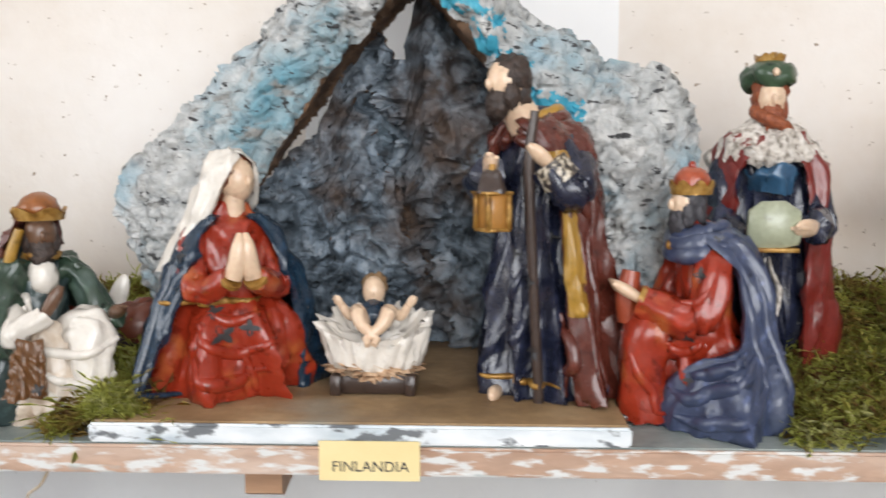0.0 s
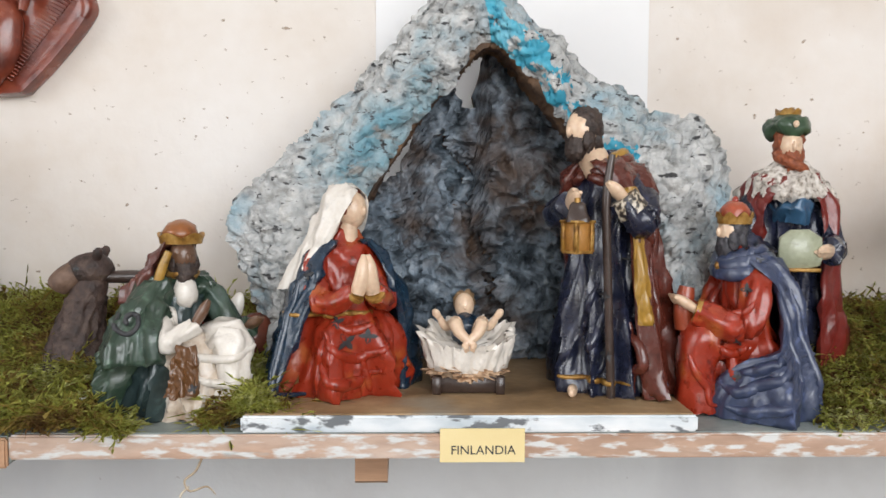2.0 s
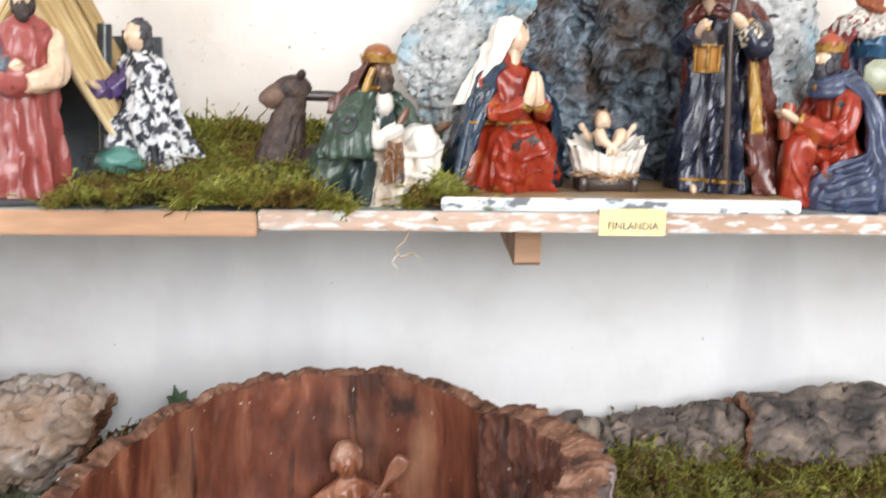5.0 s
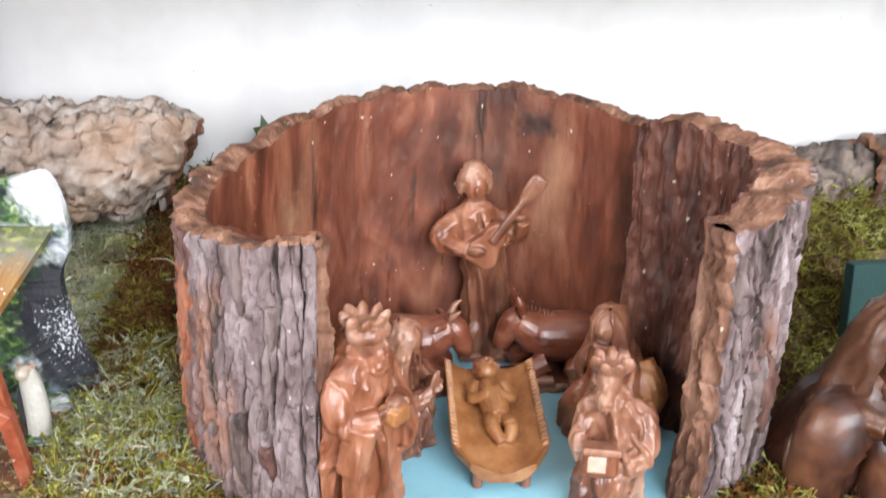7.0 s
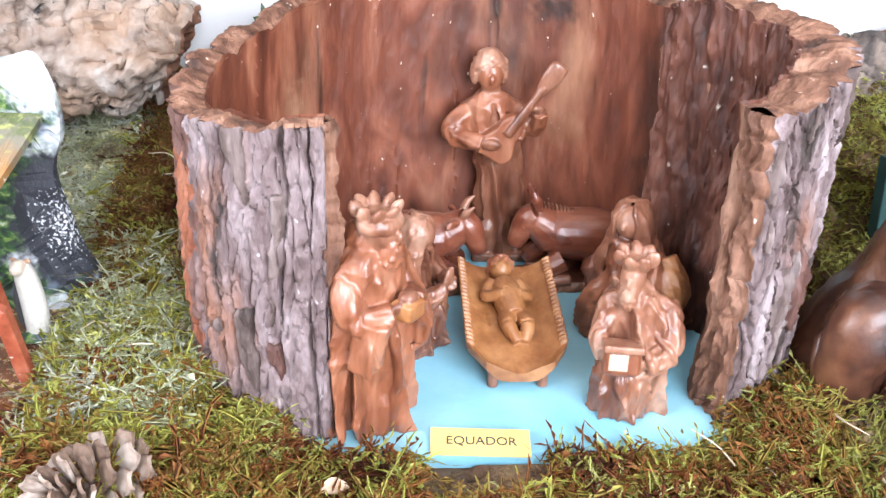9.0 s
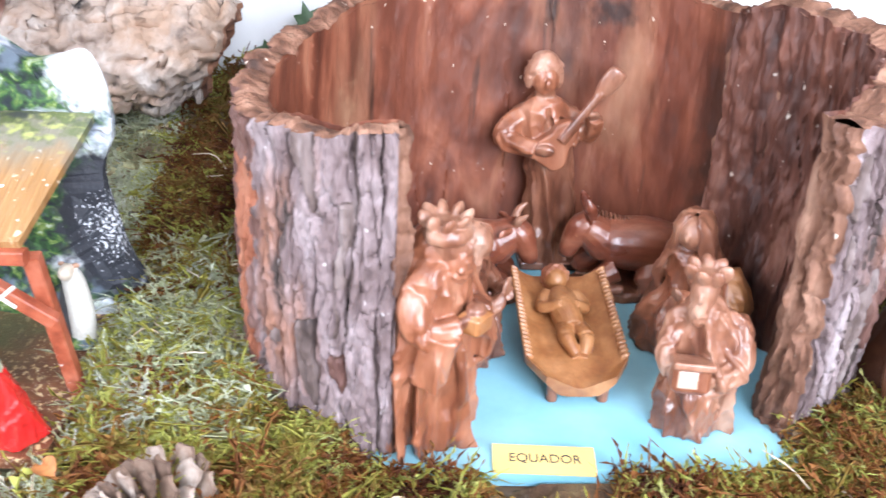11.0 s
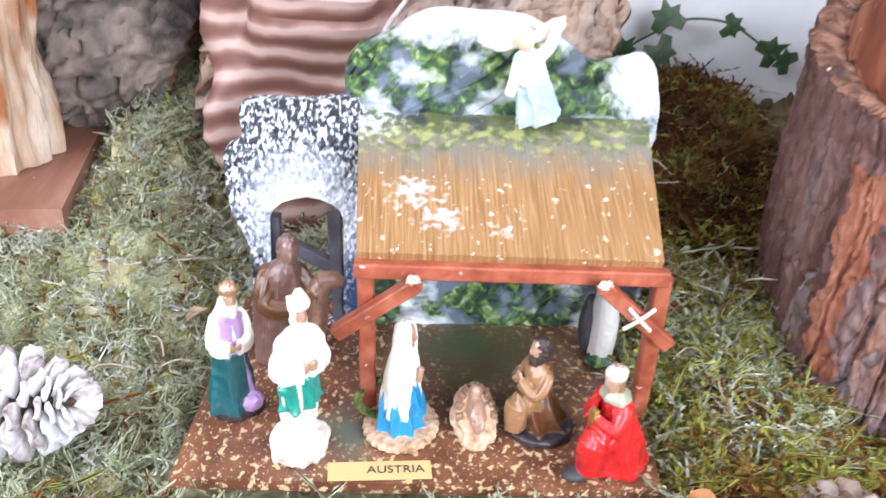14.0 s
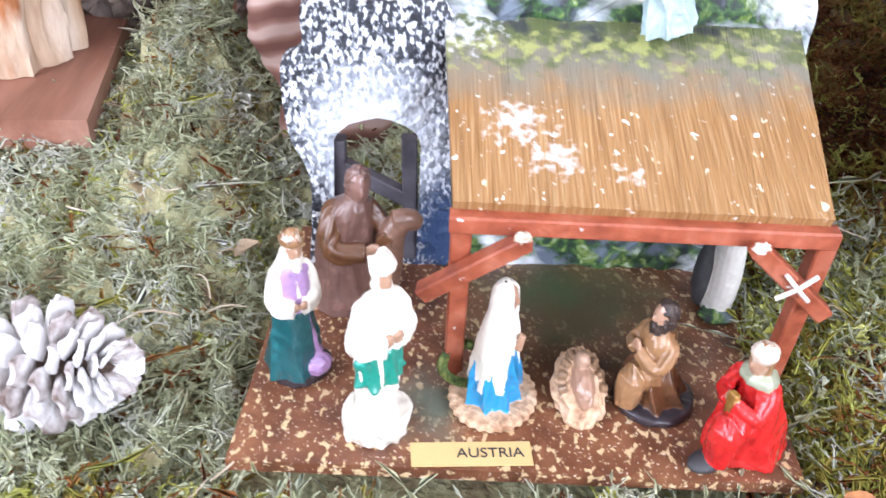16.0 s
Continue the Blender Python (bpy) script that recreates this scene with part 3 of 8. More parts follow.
        if len(self.mats) > 1:
            near = [tree.find_nearest(p.center)[2] for p in out.polygons]
            out.polygons.foreach_set("material_index", [self.mi[i] if i is not None else 0 for i in near])
        else:
            out.polygons.foreach_set("material_index", [0] * len(out.polygons))
        out.polygons.foreach_set("use_smooth", [True] * len(out.polygons))
        out.update()
        bpy.data.objects.remove(tmp)
        bpy.data.meshes.remove(me)
        out.name = name
        return out

    def thing(self, name, m, label, category, group="", kind="", sharp=78, voxel=0.0):
        ob = new(name, self.fused(name, voxel) if voxel else self.mesh(name, sharp))
        ob.matrix_world = m
        return tagged(ob, label, category, group, kind)

    def part(self, name, parent, label="", m=None, sharp=40, kind="", voxel=0.0):
        ob = new(name, self.fused(name, voxel) if voxel else self.mesh(name, sharp))
        ob.parent = parent
        if m is not None:
            ob.matrix_local = m
        return tagged(ob, label, kind=kind)


def empty(name, m, label, category, group="", kind=""):
    ob = new(name)
    ob.empty_display_size = 0.02
    ob.matrix_world = m
    return tagged(ob, label, category, group, kind)


def slab(name, x0, x1, y0, y1, z0, z1, m, label="", category="", kind="", bevel=0.0015):
    """A board with bevelled edges, in place."""
    bm = bmesh.new()
    bmesh.ops.create_cube(bm, size=1)
    for v in bm.verts:
        v.co = Vector(((x0 + x1) / 2 + v.co.x * (x1 - x0), (y0 + y1) / 2 + v.co.y * (y1 - y0), (z0 + z1) / 2 + v.co.z * (z1 - z0)))
    if bevel:
        bmesh.ops.bevel(bm, geom=bm.edges[:], offset=bevel, segments=2, affect="EDGES")
    me = bpy.data.meshes.new(name)
    bm.to_mesh(me)
    bm.free()
    me.materials.append(m)
    return tagged(new(name, me), label, category, kind=kind)


def lettering(text, size, parent, m):
    cu = bpy.data.curves.new("lettering", "FONT")
    cu.body, cu.size, cu.extrude, cu.align_x, cu.align_y = text, size, 0.00012, "CENTER", "CENTER"
    tmp = new("lettering_curve", cu)
    bpy.context.view_layer.update()
    me = bpy.data.meshes.new_from_object(tmp.evaluated_get(bpy.context.evaluated_depsgraph_get()))
    bpy.data.objects.remove(tmp)
    bpy.data.curves.remove(cu)
    me.materials.clear()
    me.materials.append(ink)
    ob = new("lettering", me)
    ob.parent, ob.matrix_local = parent, m
    return tagged(ob, "dark printed capital letters")


# ---- room ----
WALL, SHELF, TABLE = 0.75, 1.187, 0.775
slab("wall_north_upper", -2.2, 2.0, WALL, WALL + 0.2, SHELF - 0.009, 2.7, plaster, "cream plaster wall with stains and specks", "wall", "structure", 0)
slab("wall_north_lower", -2.2, 2.0, WALL, WALL + 0.2, 0, SHELF - 0.009, white_plaster, "white plastered wall below the shelf", "wall", "structure", 0)
slab("floor", -2.2, 2.0, -1.7, WALL + 0.2, -0.1, 0, floor_tile, "brown tiled floor", "floor", "structure", 0)
slab("ceiling", -2.2, 2.0, -1.7, WALL + 0.2, 2.7, 2.8, white_plaster, "white plaster ceiling", "ceiling", "structure", 0)
slab("wall_east", 2.0, 2.2, -1.7, WALL + 0.2, 0, 2.7, white_plaster, "white plaster wall", "wall", "structure", 0)
# unseen walls with window openings; the west opening is added for the fill lamp
for nm, x0, x1, z0, z1 in (("wall_south_left", -2.2, -0.45, 0, 2.7), ("wall_south_right", 1.35, 2.0, 0, 2.7), ("wall_south_sill", -0.45, 1.35, 0, 1.05), ("wall_south_head", -0.45, 1.35, 2.35, 2.7)):
    slab(nm, x0, x1, -1.7, -1.5, z0, z1, white_plaster, "white plaster wall round an opening", "wall", "structure", 0)
for nm, y0, y1, z0, z1 in (("wall_west_front", -1.5, -1.25, 0, 2.7), ("wall_west_back", 0.05, WALL, 0, 2.7), ("wall_west_sill", -1.25, 0.05, 0, 1.05), ("wall_west_head", -1.25, 0.05, 2.35, 2.7)):
    slab(nm, -2.2, -2.05, y0, y1, z0, z1, white_plaster, "white plaster wall round an opening", "wall", "structure", 0)
slab("paper_sheet", -0.123, 0.141, WALL - 0.0025, WALL - 0.001, 1.36, 1.72, paper_white, "plain white paper sheet fixed to the wall", "paper", bevel=0)

# shelf: two boards with painted top and worn front edge, on wooden brackets
shelf = empty("wall_shelf", pose(0, 0, 0), "long wooden wall shelf with peeling painted front edge", "shelf")
for nm, x0, x1, z0, z1, edge in (("shelf_board", -0.36, 0.95, SHELF - 0.016, SHELF, peeling), ("shelf_board", -1.5, -0.361, SHELF - 0.022, SHELF - 0.002, raw_wood)):
    slab(nm, x0, x1, 0.487, WALL - 0.002, z0, z1, shelf_top_paint, "grey-green painted board").parent = shelf
    slab("front_strip", x0, x1, 0.482, 0.4865, z0 - 0.001, z1, edge, "strip with flaking white and salmon paint" if edge is peeling else "bare pine edge strip").parent = shelf
for bx in (-0.118, -0.78, 0.55):
    S = Sculpt()
    side = ((0.553, 1.131), (0.56, 1.1275), (0.742, 1.152), (0.742, 1.169), (0.553, 1.169))
    S.rings([[(bx + dx, y, z) for y, z in side] for dx in (-0.0125, -0.0115, 0.0115, 0.0125)], raw_wood)
    S.part("bracket", shelf, "small brown wooden bracket", sharp=20)

# table under the moss
table = empty("display_table", pose(0, 0, 0), "long wooden display table covered with moss", "table")
slab("tabletop", -1.5, 0.9, 0.0, WALL - 0.002, TABLE - 0.03, TABLE - 0.005, table_wood).parent = table
for lx in (-1.42, 0.82):
    for ly in (0.05, 0.69):
        slab("leg", lx - 0.03, lx + 0.03, ly - 0.03, ly + 0.03, 0, TABLE - 0.03, table_wood).parent = table

# ---- moss ----


def smooth(a, b, v):
    t = np.clip((v - a) / (b - a), 0, 1)
    return t * t * (3 - 2 * t)


def clumps(x, y):
    """Cushions of moss two to four centimetres wide, between -0.5 and 0.5."""
    u = x + 0.012 * np.sin(y * 71 + 3 * np.sin(x * 29))
    v = y + 0.012 * np.sin(x * 63 + 2 * np.sin(y * 37))
    a = np.abs(np.sin(u * 105 + 1.7 * np.sin(v * 47)) * np.sin(v * 112 + 1.9 * np.sin(u * 53)))
    return a ** 0.6 - 0.5 + 0.25 * np.sin(u * 17 + v * 23)


def moss_height(x, y):
    """Top of the moss on the table, in metres."""
    h = TABLE + 0.016 + 0.0 * x
    h = h + 0.075 * smooth(0.36, 0.72, y)
    h = h + 0.035 * smooth(-0.05, 0.05, x) * smooth(0.25, 0.6, y)
    h = h + 0.03 * smooth(-0.62, -0.56, x) * (1 - smooth(-0.50, -0.44, x)) * smooth(0.2, 0.36, y) * (1 - smooth(0.5, 0.6, y))
    h = h + 0.014 * smooth(-0.62, -0.54, x) * (1 - smooth(-0.45, -0.38, x)) * smooth(0.10, 0.2, y)
    h = h + 0.016 * smooth(-0.18, -0.08, x) * smooth(0.17, 0.25, y)
    h = h + 0.03 * (1 - smooth(-0.93, -0.86, x)) * smooth(0.34, 0.46, y)
    h = h + 0.007 * np.sin(x * 31 + 2.0 * np.sin(y * 17)) * np.sin(y * 37 + 1.3 * np.sin(x * 13)) + 0.004 * np.sin(x * 83 + y * 40) * np.sin(y * 91 - x * 27)
    h = h + 0.021 * clumps(x, y) * smooth(-0.02, 0.02, h - TABLE)
    h = np.where((x > -0.43) & (x < -0.14) & (y > 0.19) & (y < 0.27), np.minimum(h, 0.787 + 0.12 * np.maximum(0, 0.232 - y)), h)
    h = np.where((x < -0.965) & (y > 0.40), np.minimum(h, 0.832), h)
    on_board = (x > -0.868) & (x < -0.596) & (y > 0.232) & (y < 0.43)
    return np.where(on_board, TABLE + 0.008, h)


def shelf_moss_height(x, y):
    h = SHELF + 0.012 + 0.045 * smooth(0.52, 0.70, y) + 0.0 * x
    h = h + 0.007 * np.sin(x * 43 + 2 * np.sin(y * 23)) * np.sin(y * 51 + 1.3 * np.sin(x * 17)) + 0.003 * np.sin(x * 97 + y * 40)
    return h + 0.008 * clumps(x, y)


def fronds(name, xs, ys, zs, m, label, seed, length=(0.006, 0.015), width=0.00042, leaves=4, lift=0.6):
    """Curved moss fronds with side leaflets, one mesh."""
    rng = np.random.default_rng(seed)
    n = len(xs)
    az, up = rng.uniform(0, 2 * math.pi, n), np.clip(rng.normal(lift, 0.35, n), -0.25, 1.3)
    ln = rng.uniform(*length, n) * (1 + 0.7 * (rng.random(n) > 0.93))
    d = np.stack([np.cos(az) * np.cos(up), np.sin(az) * np.cos(up), np.sin(up)], 1)
    side = np.stack([-np.sin(az), np.cos(az), rng.uniform(-0.6, 0.6, n)], 1)
    side /= np.linalg.norm(side, axis=1)[:, None]
    bend = np.stack([rng.normal(0, 0.75, n), rng.normal(0, 0.75, n), rng.normal(-0.1, 0.4, n)], 1)
    curl = np.stack([rng.normal(0, 0.3, n), rng.normal(0, 0.3, n), rng.normal(0, 0.2, n)], 1)
    base = np.stack([xs, ys, zs], 1)
    K = 6
    V, F = [], []
    per = 2 * K + 2 * leaves
    for k in range(K):
        t = k / (K - 1)
        c = base + ln[:, None] * (d * t + bend * t * t + curl * math.sin(5 * t))
        w = width * (1 - 0.7 * t)
        V += [c - side * w, c + side * w]
    for q in range(leaves):
        t = (q + 0.8) / (leaves + 0.6)
        c = base + ln[:, None] * (d * t + bend * t * t + curl * math.sin(5 * t))
        o = ln[:, None] * 0.21 * (1 - 0.6 * t)
        jig = rng.normal(0, 0.22, (n, 3))
        V += [c + o * (side + d * 0.8 + jig), c + o * (-side + d * 0.8 + jig[::-1])]
    V = np.stack(V, 1).reshape(-1, 3)
    off = (np.arange(n) * per)[:, None]
    quads = np.array([(2 * k, 2 * k + 1, 2 * k + 3, 2 * k + 2) for k in range(K - 1)])
    tri = []
    for q in range(leaves):
        k = min(K - 2, int((q + 0.8) / (leaves + 0.6) * (K - 1)))
        tri += [(2 * k + 1, 2 * k + 3, 2 * K + 2 * q), (2 * k, 2 * K + 2 * q + 1, 2 * k + 2)]
    tri = np.array(tri)
    quads = (off[:, :, None] + quads[None]).reshape(-1, 4)
    tri = (off[:, :, None] + tri[None]).reshape(-1, 3)
    me = bpy.data.meshes.new(name)
    me.vertices.add(len(V))
    me.vertices.foreach_set("co", V.ravel())
    loops = np.concatenate([quads.ravel(), tri.ravel()])
    me.loops.add(len(loops))
    me.loops.foreach_set("vertex_index", loops)
    np_ = len(quads) + len(tri)
    starts = np.concatenate([np.arange(len(quads)) * 4, len(quads) * 4 + np.arange(len(tri)) * 3])
    me.polygons.add(np_)
    me.polygons.foreach_set("loop_start", starts)
    me.update(calc_edges=True)
    me.validate()
    me.materials.append(m)
    return tagged(new(name, me), label, "moss", kind="stuff")


def bed(name, x0, x1, y0, y1, nx, ny, height, sink, keep, label, mat=None):
    """The dark uneven bed on which the fronds grow."""
    xs, ys = np.linspace(x0, x1, nx), np.linspace(y0, y1, ny)
    gx, gy = np.meshgrid(xs, ys)
    gz = height(gx, gy) - sink
    ok = keep(gx, gy)
    idx = np.arange(nx * ny).reshape(ny, nx)
    faces = [(idx[i, j], idx[i, j + 1], idx[i + 1, j + 1], idx[i + 1, j]) for i in range(ny - 1) for j in range(nx - 1) if ok[i, j] and ok[i + 1, j + 1] and ok[i, j + 1] and ok[i + 1, j]]
    me = bpy.data.meshes.new(name)
    me.from_pydata(np.stack([gx, gy, gz], 2).reshape(-1, 3).tolist(), [], [tuple(int(q) for q in f) for f in faces])
    me.materials.append(mat or moss_bed)
    me.polygons.foreach_set("use_smooth", [True] * len(me.polygons))
    return tagged(new(name, me), label, "moss", kind="stuff")


# plan of the bark shell: a C that opens to the front, with curled flaps
SHELL = [(-0.404, 0.262), (-0.432, 0.262), (-0.468, 0.282), (-0.494, 0.318), (-0.497, 0.37), (-0.482, 0.43), (-0.448, 0.49), (-0.395, 0.53), (-0.335, 0.547), (-0.275, 0.55),
         (-0.215, 0.532), (-0.172, 0.494), (-0.146, 0.446), (-0.132, 0.412)]
FLAP = [(-0.150, 0.452), (-0.118, 0.412), (-0.096, 0.385), (-0.087, 0.352), (-0.094, 0.318), (-0.120, 0.292), (-0.150, 0.280)]
PAD = [(-0.408, 0.246), (-0.16, 0.246), (-0.15, 0.28), (-0.10, 0.31), (-0.10, 0.37), (-0.14, 0.44), (-0.17, 0.50), (-0.22, 0.535), (-0.28, 0.55), (-0.34, 0.545), (-0.40, 0.53), (-0.45, 0.49), (-0.485, 0.43), (-0.495, 0.37), (-0.49, 0.32), (-0.43, 0.27)]


def inside(px, py, poly):
    r = np.zeros(np.shape(px), bool)
    for (x1, y1), (x2, y2) in zip(poly, poly[1:] + poly[:1]):
        r ^= ((y1 > py) != (y2 > py)) & (px < (x2 - x1) * (py - y1) / (y2 - y1 + 1e-12) + x1)
    return r


def open_table(x, y):
    return ~inside(x, y, PAD) & (y < WALL - 0.005)


bed("moss_bed", -0.6, 0.6, 0.06, WALL - 0.004, 240, 140, moss_height, 0.010, lambda x, y: ~inside(x, y, PAD), "dark brown bed of old moss on the table")
bed("moss_bed", -1.3, -0.6, 0.06, WALL - 0.004, 140, 140, moss_height, 0.010, lambda x, y: x < 9, "pale bed of dry moss on the table", pale_bed)
rng = np.random.default_rng(5)
for nm, n, x0, x1, y0, y1, mt, lab in (("moss", 17000, -0.14, 0.42, 0.10, 0.74, moss_mat, "green and rust-brown moss heaped on the table"),
                                       ("moss", 15000, -0.58, -0.08, 0.10, 0.30, moss_rust, "rust-brown moss in front of the bark shell"),
                                       ("moss", 9900, -0.60, -0.08, 0.10, 0.30, moss_green, "yellow-green moss tufts in front of the bark shell"),
                                       ("moss", 9000, -0.60, -0.42, 0.37, 0.74, moss_shaded, "rust-brown moss between stable and bark, darkened for shade"),
                                       ("moss", 5600, -0.62, -0.42, 0.30, 0.74, moss_green, "green moss between stable and bark"),
                                       ("moss", 40000, -1.25, -0.600, 0.10, 0.74, moss_dry, "pale dry grey-green moss spread on the table"),
                                       ("moss", 4300, -1.25, -0.40, 0.10, 0.74, moss_green, "green moss tufts among the dry moss"),
                                       ("moss", 3000, -1.25, -0.40, 0.10, 0.60, moss_rust, "brown moss tufts among the dry moss"),
                                       ("moss", 4600, -0.61, -0.49, 0.24, 0.42, moss_dry, "pale moss tufts beside the bark shell"),
                                       ("moss", 5800, -0.61, -0.48, 0.26, 0.44, moss_green, "green moss tufts beside the bark shell"),
                                       ("moss", 4200, -0.60, -0.45, 0.12, 0.29, moss_green, "fresh yellow-green moss tufts in front of the bark shell"),
                                       ("moss", 8800, -0.98, -0.55, 0.10, 0.222, moss_rust, "rust-brown moss in front of the stable"),
                                       ("moss", 6200, -0.98, -0.55, 0.10, 0.222, moss_green, "yellow-green moss in front of the stable"),
                                       ("moss", 3300, -0.875, -0.585, 0.198, 0.2195, moss_dry, "pale moss tufts along the edge of the stable's base"),
                                       ("moss", 9100, -0.02, 0.42, 0.28, 0.66, moss_green, "yellow-green moss heap beside the bark shell")):
    xs, ys = rng.uniform(x0, x1, n), rng.uniform(y0, y1, n)
    ok = open_table(xs, ys) & ~((xs > -0.866) & (xs < -0.598) & (ys > 0.229) & (ys < 0.43))
    # keep the name card clear, and let the sorts of moss meet in ragged patches
    ok &= ~((xs > -0.79) & (xs < -0.715) & (ys > 0.212) & (ys < 0.24))
    ok &= ~((xs > -0.352) & (xs < -0.270) & (ys > 0.204) & (ys < 0.262))
    if mt in (moss_green, moss_rust) and n < 9000 and x0 > -2:
        ok &= np.sin(xs * 38 + 2 * np.sin(ys * 27) + (n % 7)) * np.sin(ys * 44 + 2 * np.sin(xs * 31)) > -0.15
    xs, ys = xs[ok], ys[ok]
    fronds(nm, xs, ys, moss_height(xs, ys) - 0.003 - 0.009 * rng.random(len(xs)) ** 2, mt, lab, 11 + n + int(1000 * x1), length=(0.005, 0.0125), width=0.00070, leaves=5, lift=0.45)

for nm, n, x0, x1, y0, y1, mt in (("moss", 14000, -0.535, -0.30, 0.484, 0.745, moss_shelf), ("moss", 5000, -0.535, -0.30, 0.484, 0.745, moss_mat), ("moss", 6500, -0.30, -0.19, 0.56, 0.745, moss_shelf), ("moss", 5600, -0.232, -0.172, 0.494, 0.60, moss_shelf),
                                  ("moss", 12000, 0.212, 0.46, 0.49, 0.745, moss_shelf), ("moss", 5500, 0.212, 0.46, 0.49, 0.745, moss_mat), ("moss", 2500, -0.43, -0.28, 0.478, 0.50, moss_shelf)):
    xs, ys = rng.uniform(x0, x1, n), rng.uniform(y0, y1, n)
    fall = np.minimum(np.minimum(xs - x0, x1 - xs) / 0.025, 1)
    zs = SHELF + 0.002 + (shelf_moss_height(xs, ys) - SHELF) * np.clip(fall, 0.1, 1) - 0.004 * rng.random(n)
    fronds(nm, xs, ys, zs, mt, "yellow-green moss clump on the shelf", 31 + n, length=(0.005, 0.0115), width=0.00052, leaves=5, lift=0.42)


def mound(x, y, x0, x1):
    return SHELF + 0.0015 + (shelf_moss_height(x, y) - SHELF - 0.006) * np.clip(np.minimum(x - x0, x1 - x) / 0.025, 0.02, 1)


bed("shelf_moss_bed", -0.535, -0.19, 0.50, 0.745, 70, 50, lambda x, y: mound(x, y, -0.535, -0.19), 0.0, lambda x, y: (x < -0.30) | (y > 0.56), "dark moss bed on the shelf")
bed("shelf_moss_bed", 0.212, 0.46, 0.50, 0.745, 50, 50, lambda x, y: mound(x, y, 0.212, 0.46), 0.0, lambda x, y: x > -9, "dark moss bed on the shelf")

# ---- large things ----


def displaced(grid, fn, sign=1.0):
    """Moves every point of a grid along its normal by fn(point, row, column)."""
    g = np.asarray(grid, float)
    du = np.gradient(g, axis=0)
    dv = np.gradient(g, axis=1)
    nrm = np.cross(du, dv)
    nrm /= np.linalg.norm(nrm, axis=2)[:, :, None] + 1e-12
    amt = np.array([[fn(g[i, j], i, j) for j in range(g.shape[1])] for i in range(g.shape[0])])
    return g + nrm * amt[:, :, None] * sign


def crag(p, size=0.016, deep=0.007):
    """Lumps of broken plaster: rounded cells with sharp joints, and grit."""
    q = Vector(p) / size
    q = q + 0.6 * noise.noise_vector(q * 0.5)
    d, _ = noise.voronoi(q)
    edge = min(1.0, (d[1] - d[0]) * 3.2)
    f = abs(fbm((p[0] * 0.8, p[1], p[2] * 1.3), 75, 4))
    return deep * 0.75 * (edge - 0.6) - 0.0055 * max(0.0, 0.075 - f) / 0.075 + 0.008 * fbm(p, 24, 2) + 0.0010 * fbm(p, 190, 3)


# cave of painted plaster: an arch with a craggy front, sides and a hollow back
ARCH_IN = [(-0.196, 1.200), (-0.176, 1.250), (-0.150, 1.302), (-0.116, 1.358), (-0.084, 1.408), (-0.052, 1.448), (-0.024, 1.474), (0.008, 1.448), (0.040, 1.408), (0.076, 1.362), (0.104, 1.312), (0.118, 1.262), (0.124, 1.200)]
ARCH_OUT = [(-0.203, 1.200), (-0.216, 1.262), (-0.240, 1.325), (-0.205, 1.376), (-0.150, 1.428), (-0.105, 1.478), (-0.038, 1.548), (0.008, 1.508), (0.054, 1.464), (0.118, 1.424), (0.172, 1.400), (0.180, 1.318), (0.142, 1.200)]
cave = empty("nativity_cave", pose(0, 0, 0), "craggy plaster cave painted grey and turquoise on a board", "cave")
N = 460
inn, outr = spline(ARCH_IN, N), spline(ARCH_OUT, N)
rows = []
lean = np.array([0.03 * math.sin(math.pi * i / (N - 1)) for i in range(N)])
for u in np.linspace(0, 1, 46):
    p = inn * (1 - u) + outr * u
    y = 0.592 + lean - 0.022 * math.sin(math.pi * min(1, u * 1.05)) + 0.02 * u
    rows.append(np.stack([p[:, 0], y, p[:, 1]], 1))
for u in np.linspace(0.06, 1, 26):
    mid = outr * (1 - 0.10 * u) + inn * 0.10 * u
    rows.append(np.stack([mid[:, 0], 0.612 + lean + u * 0.045, mid[:, 1]], 1))
skin_out = displaced(rows, lambda p, i, j: 0.95 * crag(p, 0.019, 0.0075), -1)
skin_out[:, :, 2] = np.maximum(skin_out[:, :, 2], SHELF + 0.0135)
skin_out[:, :, 1] = np.minimum(skin_out[:, :, 1], WALL - 0.004)
S = Sculpt()
S.sheet(skin_out, rock_paint, flip=True)
tq = S.slot(turquoise_rock)
for i in range(len(skin_out) - 1):
    for j in range(N - 1):
        p = skin_out[i, j]
        along = (j - N * 0.5) / N
        if 0 < along < 0.30 and i < 30 - 70 * along + 16 * fbm(p, 40, 3) and fbm(p, 70, 3) > -0.35 + 1.1 * along:
            S.mi[i * (N - 1) + j] = tq
S.part("outer_crust", cave, "grey-white craggy crust with turquoise patches", sharp=80)
rows = [skin_out[0]]
# the lining is shallow low down on one side, where daylight falls in behind it
deep_ = 0.022 + 0.066 * np.clip((np.linspace(0, 1, N) - 0.24) / 0.10, 0, 1)
for u in np.linspace(0.06, 1, 20):
    mid = inn * (1 - 0.05 * u) + outr * 0.05 * u
    rows.append(np.stack([mid[:, 0], 0.592 + lean + u * deep_, mid[:, 1]], 1))
lining = displaced(rows, lambda p, i, j: 0.4 * crag(p) * min(1, i / 3), -1)
lining[:, :, 2] = np.maximum(lining[:, :, 2], SHELF + 0.0135)
S = Sculpt()
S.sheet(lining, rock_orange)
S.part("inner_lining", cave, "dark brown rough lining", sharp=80)
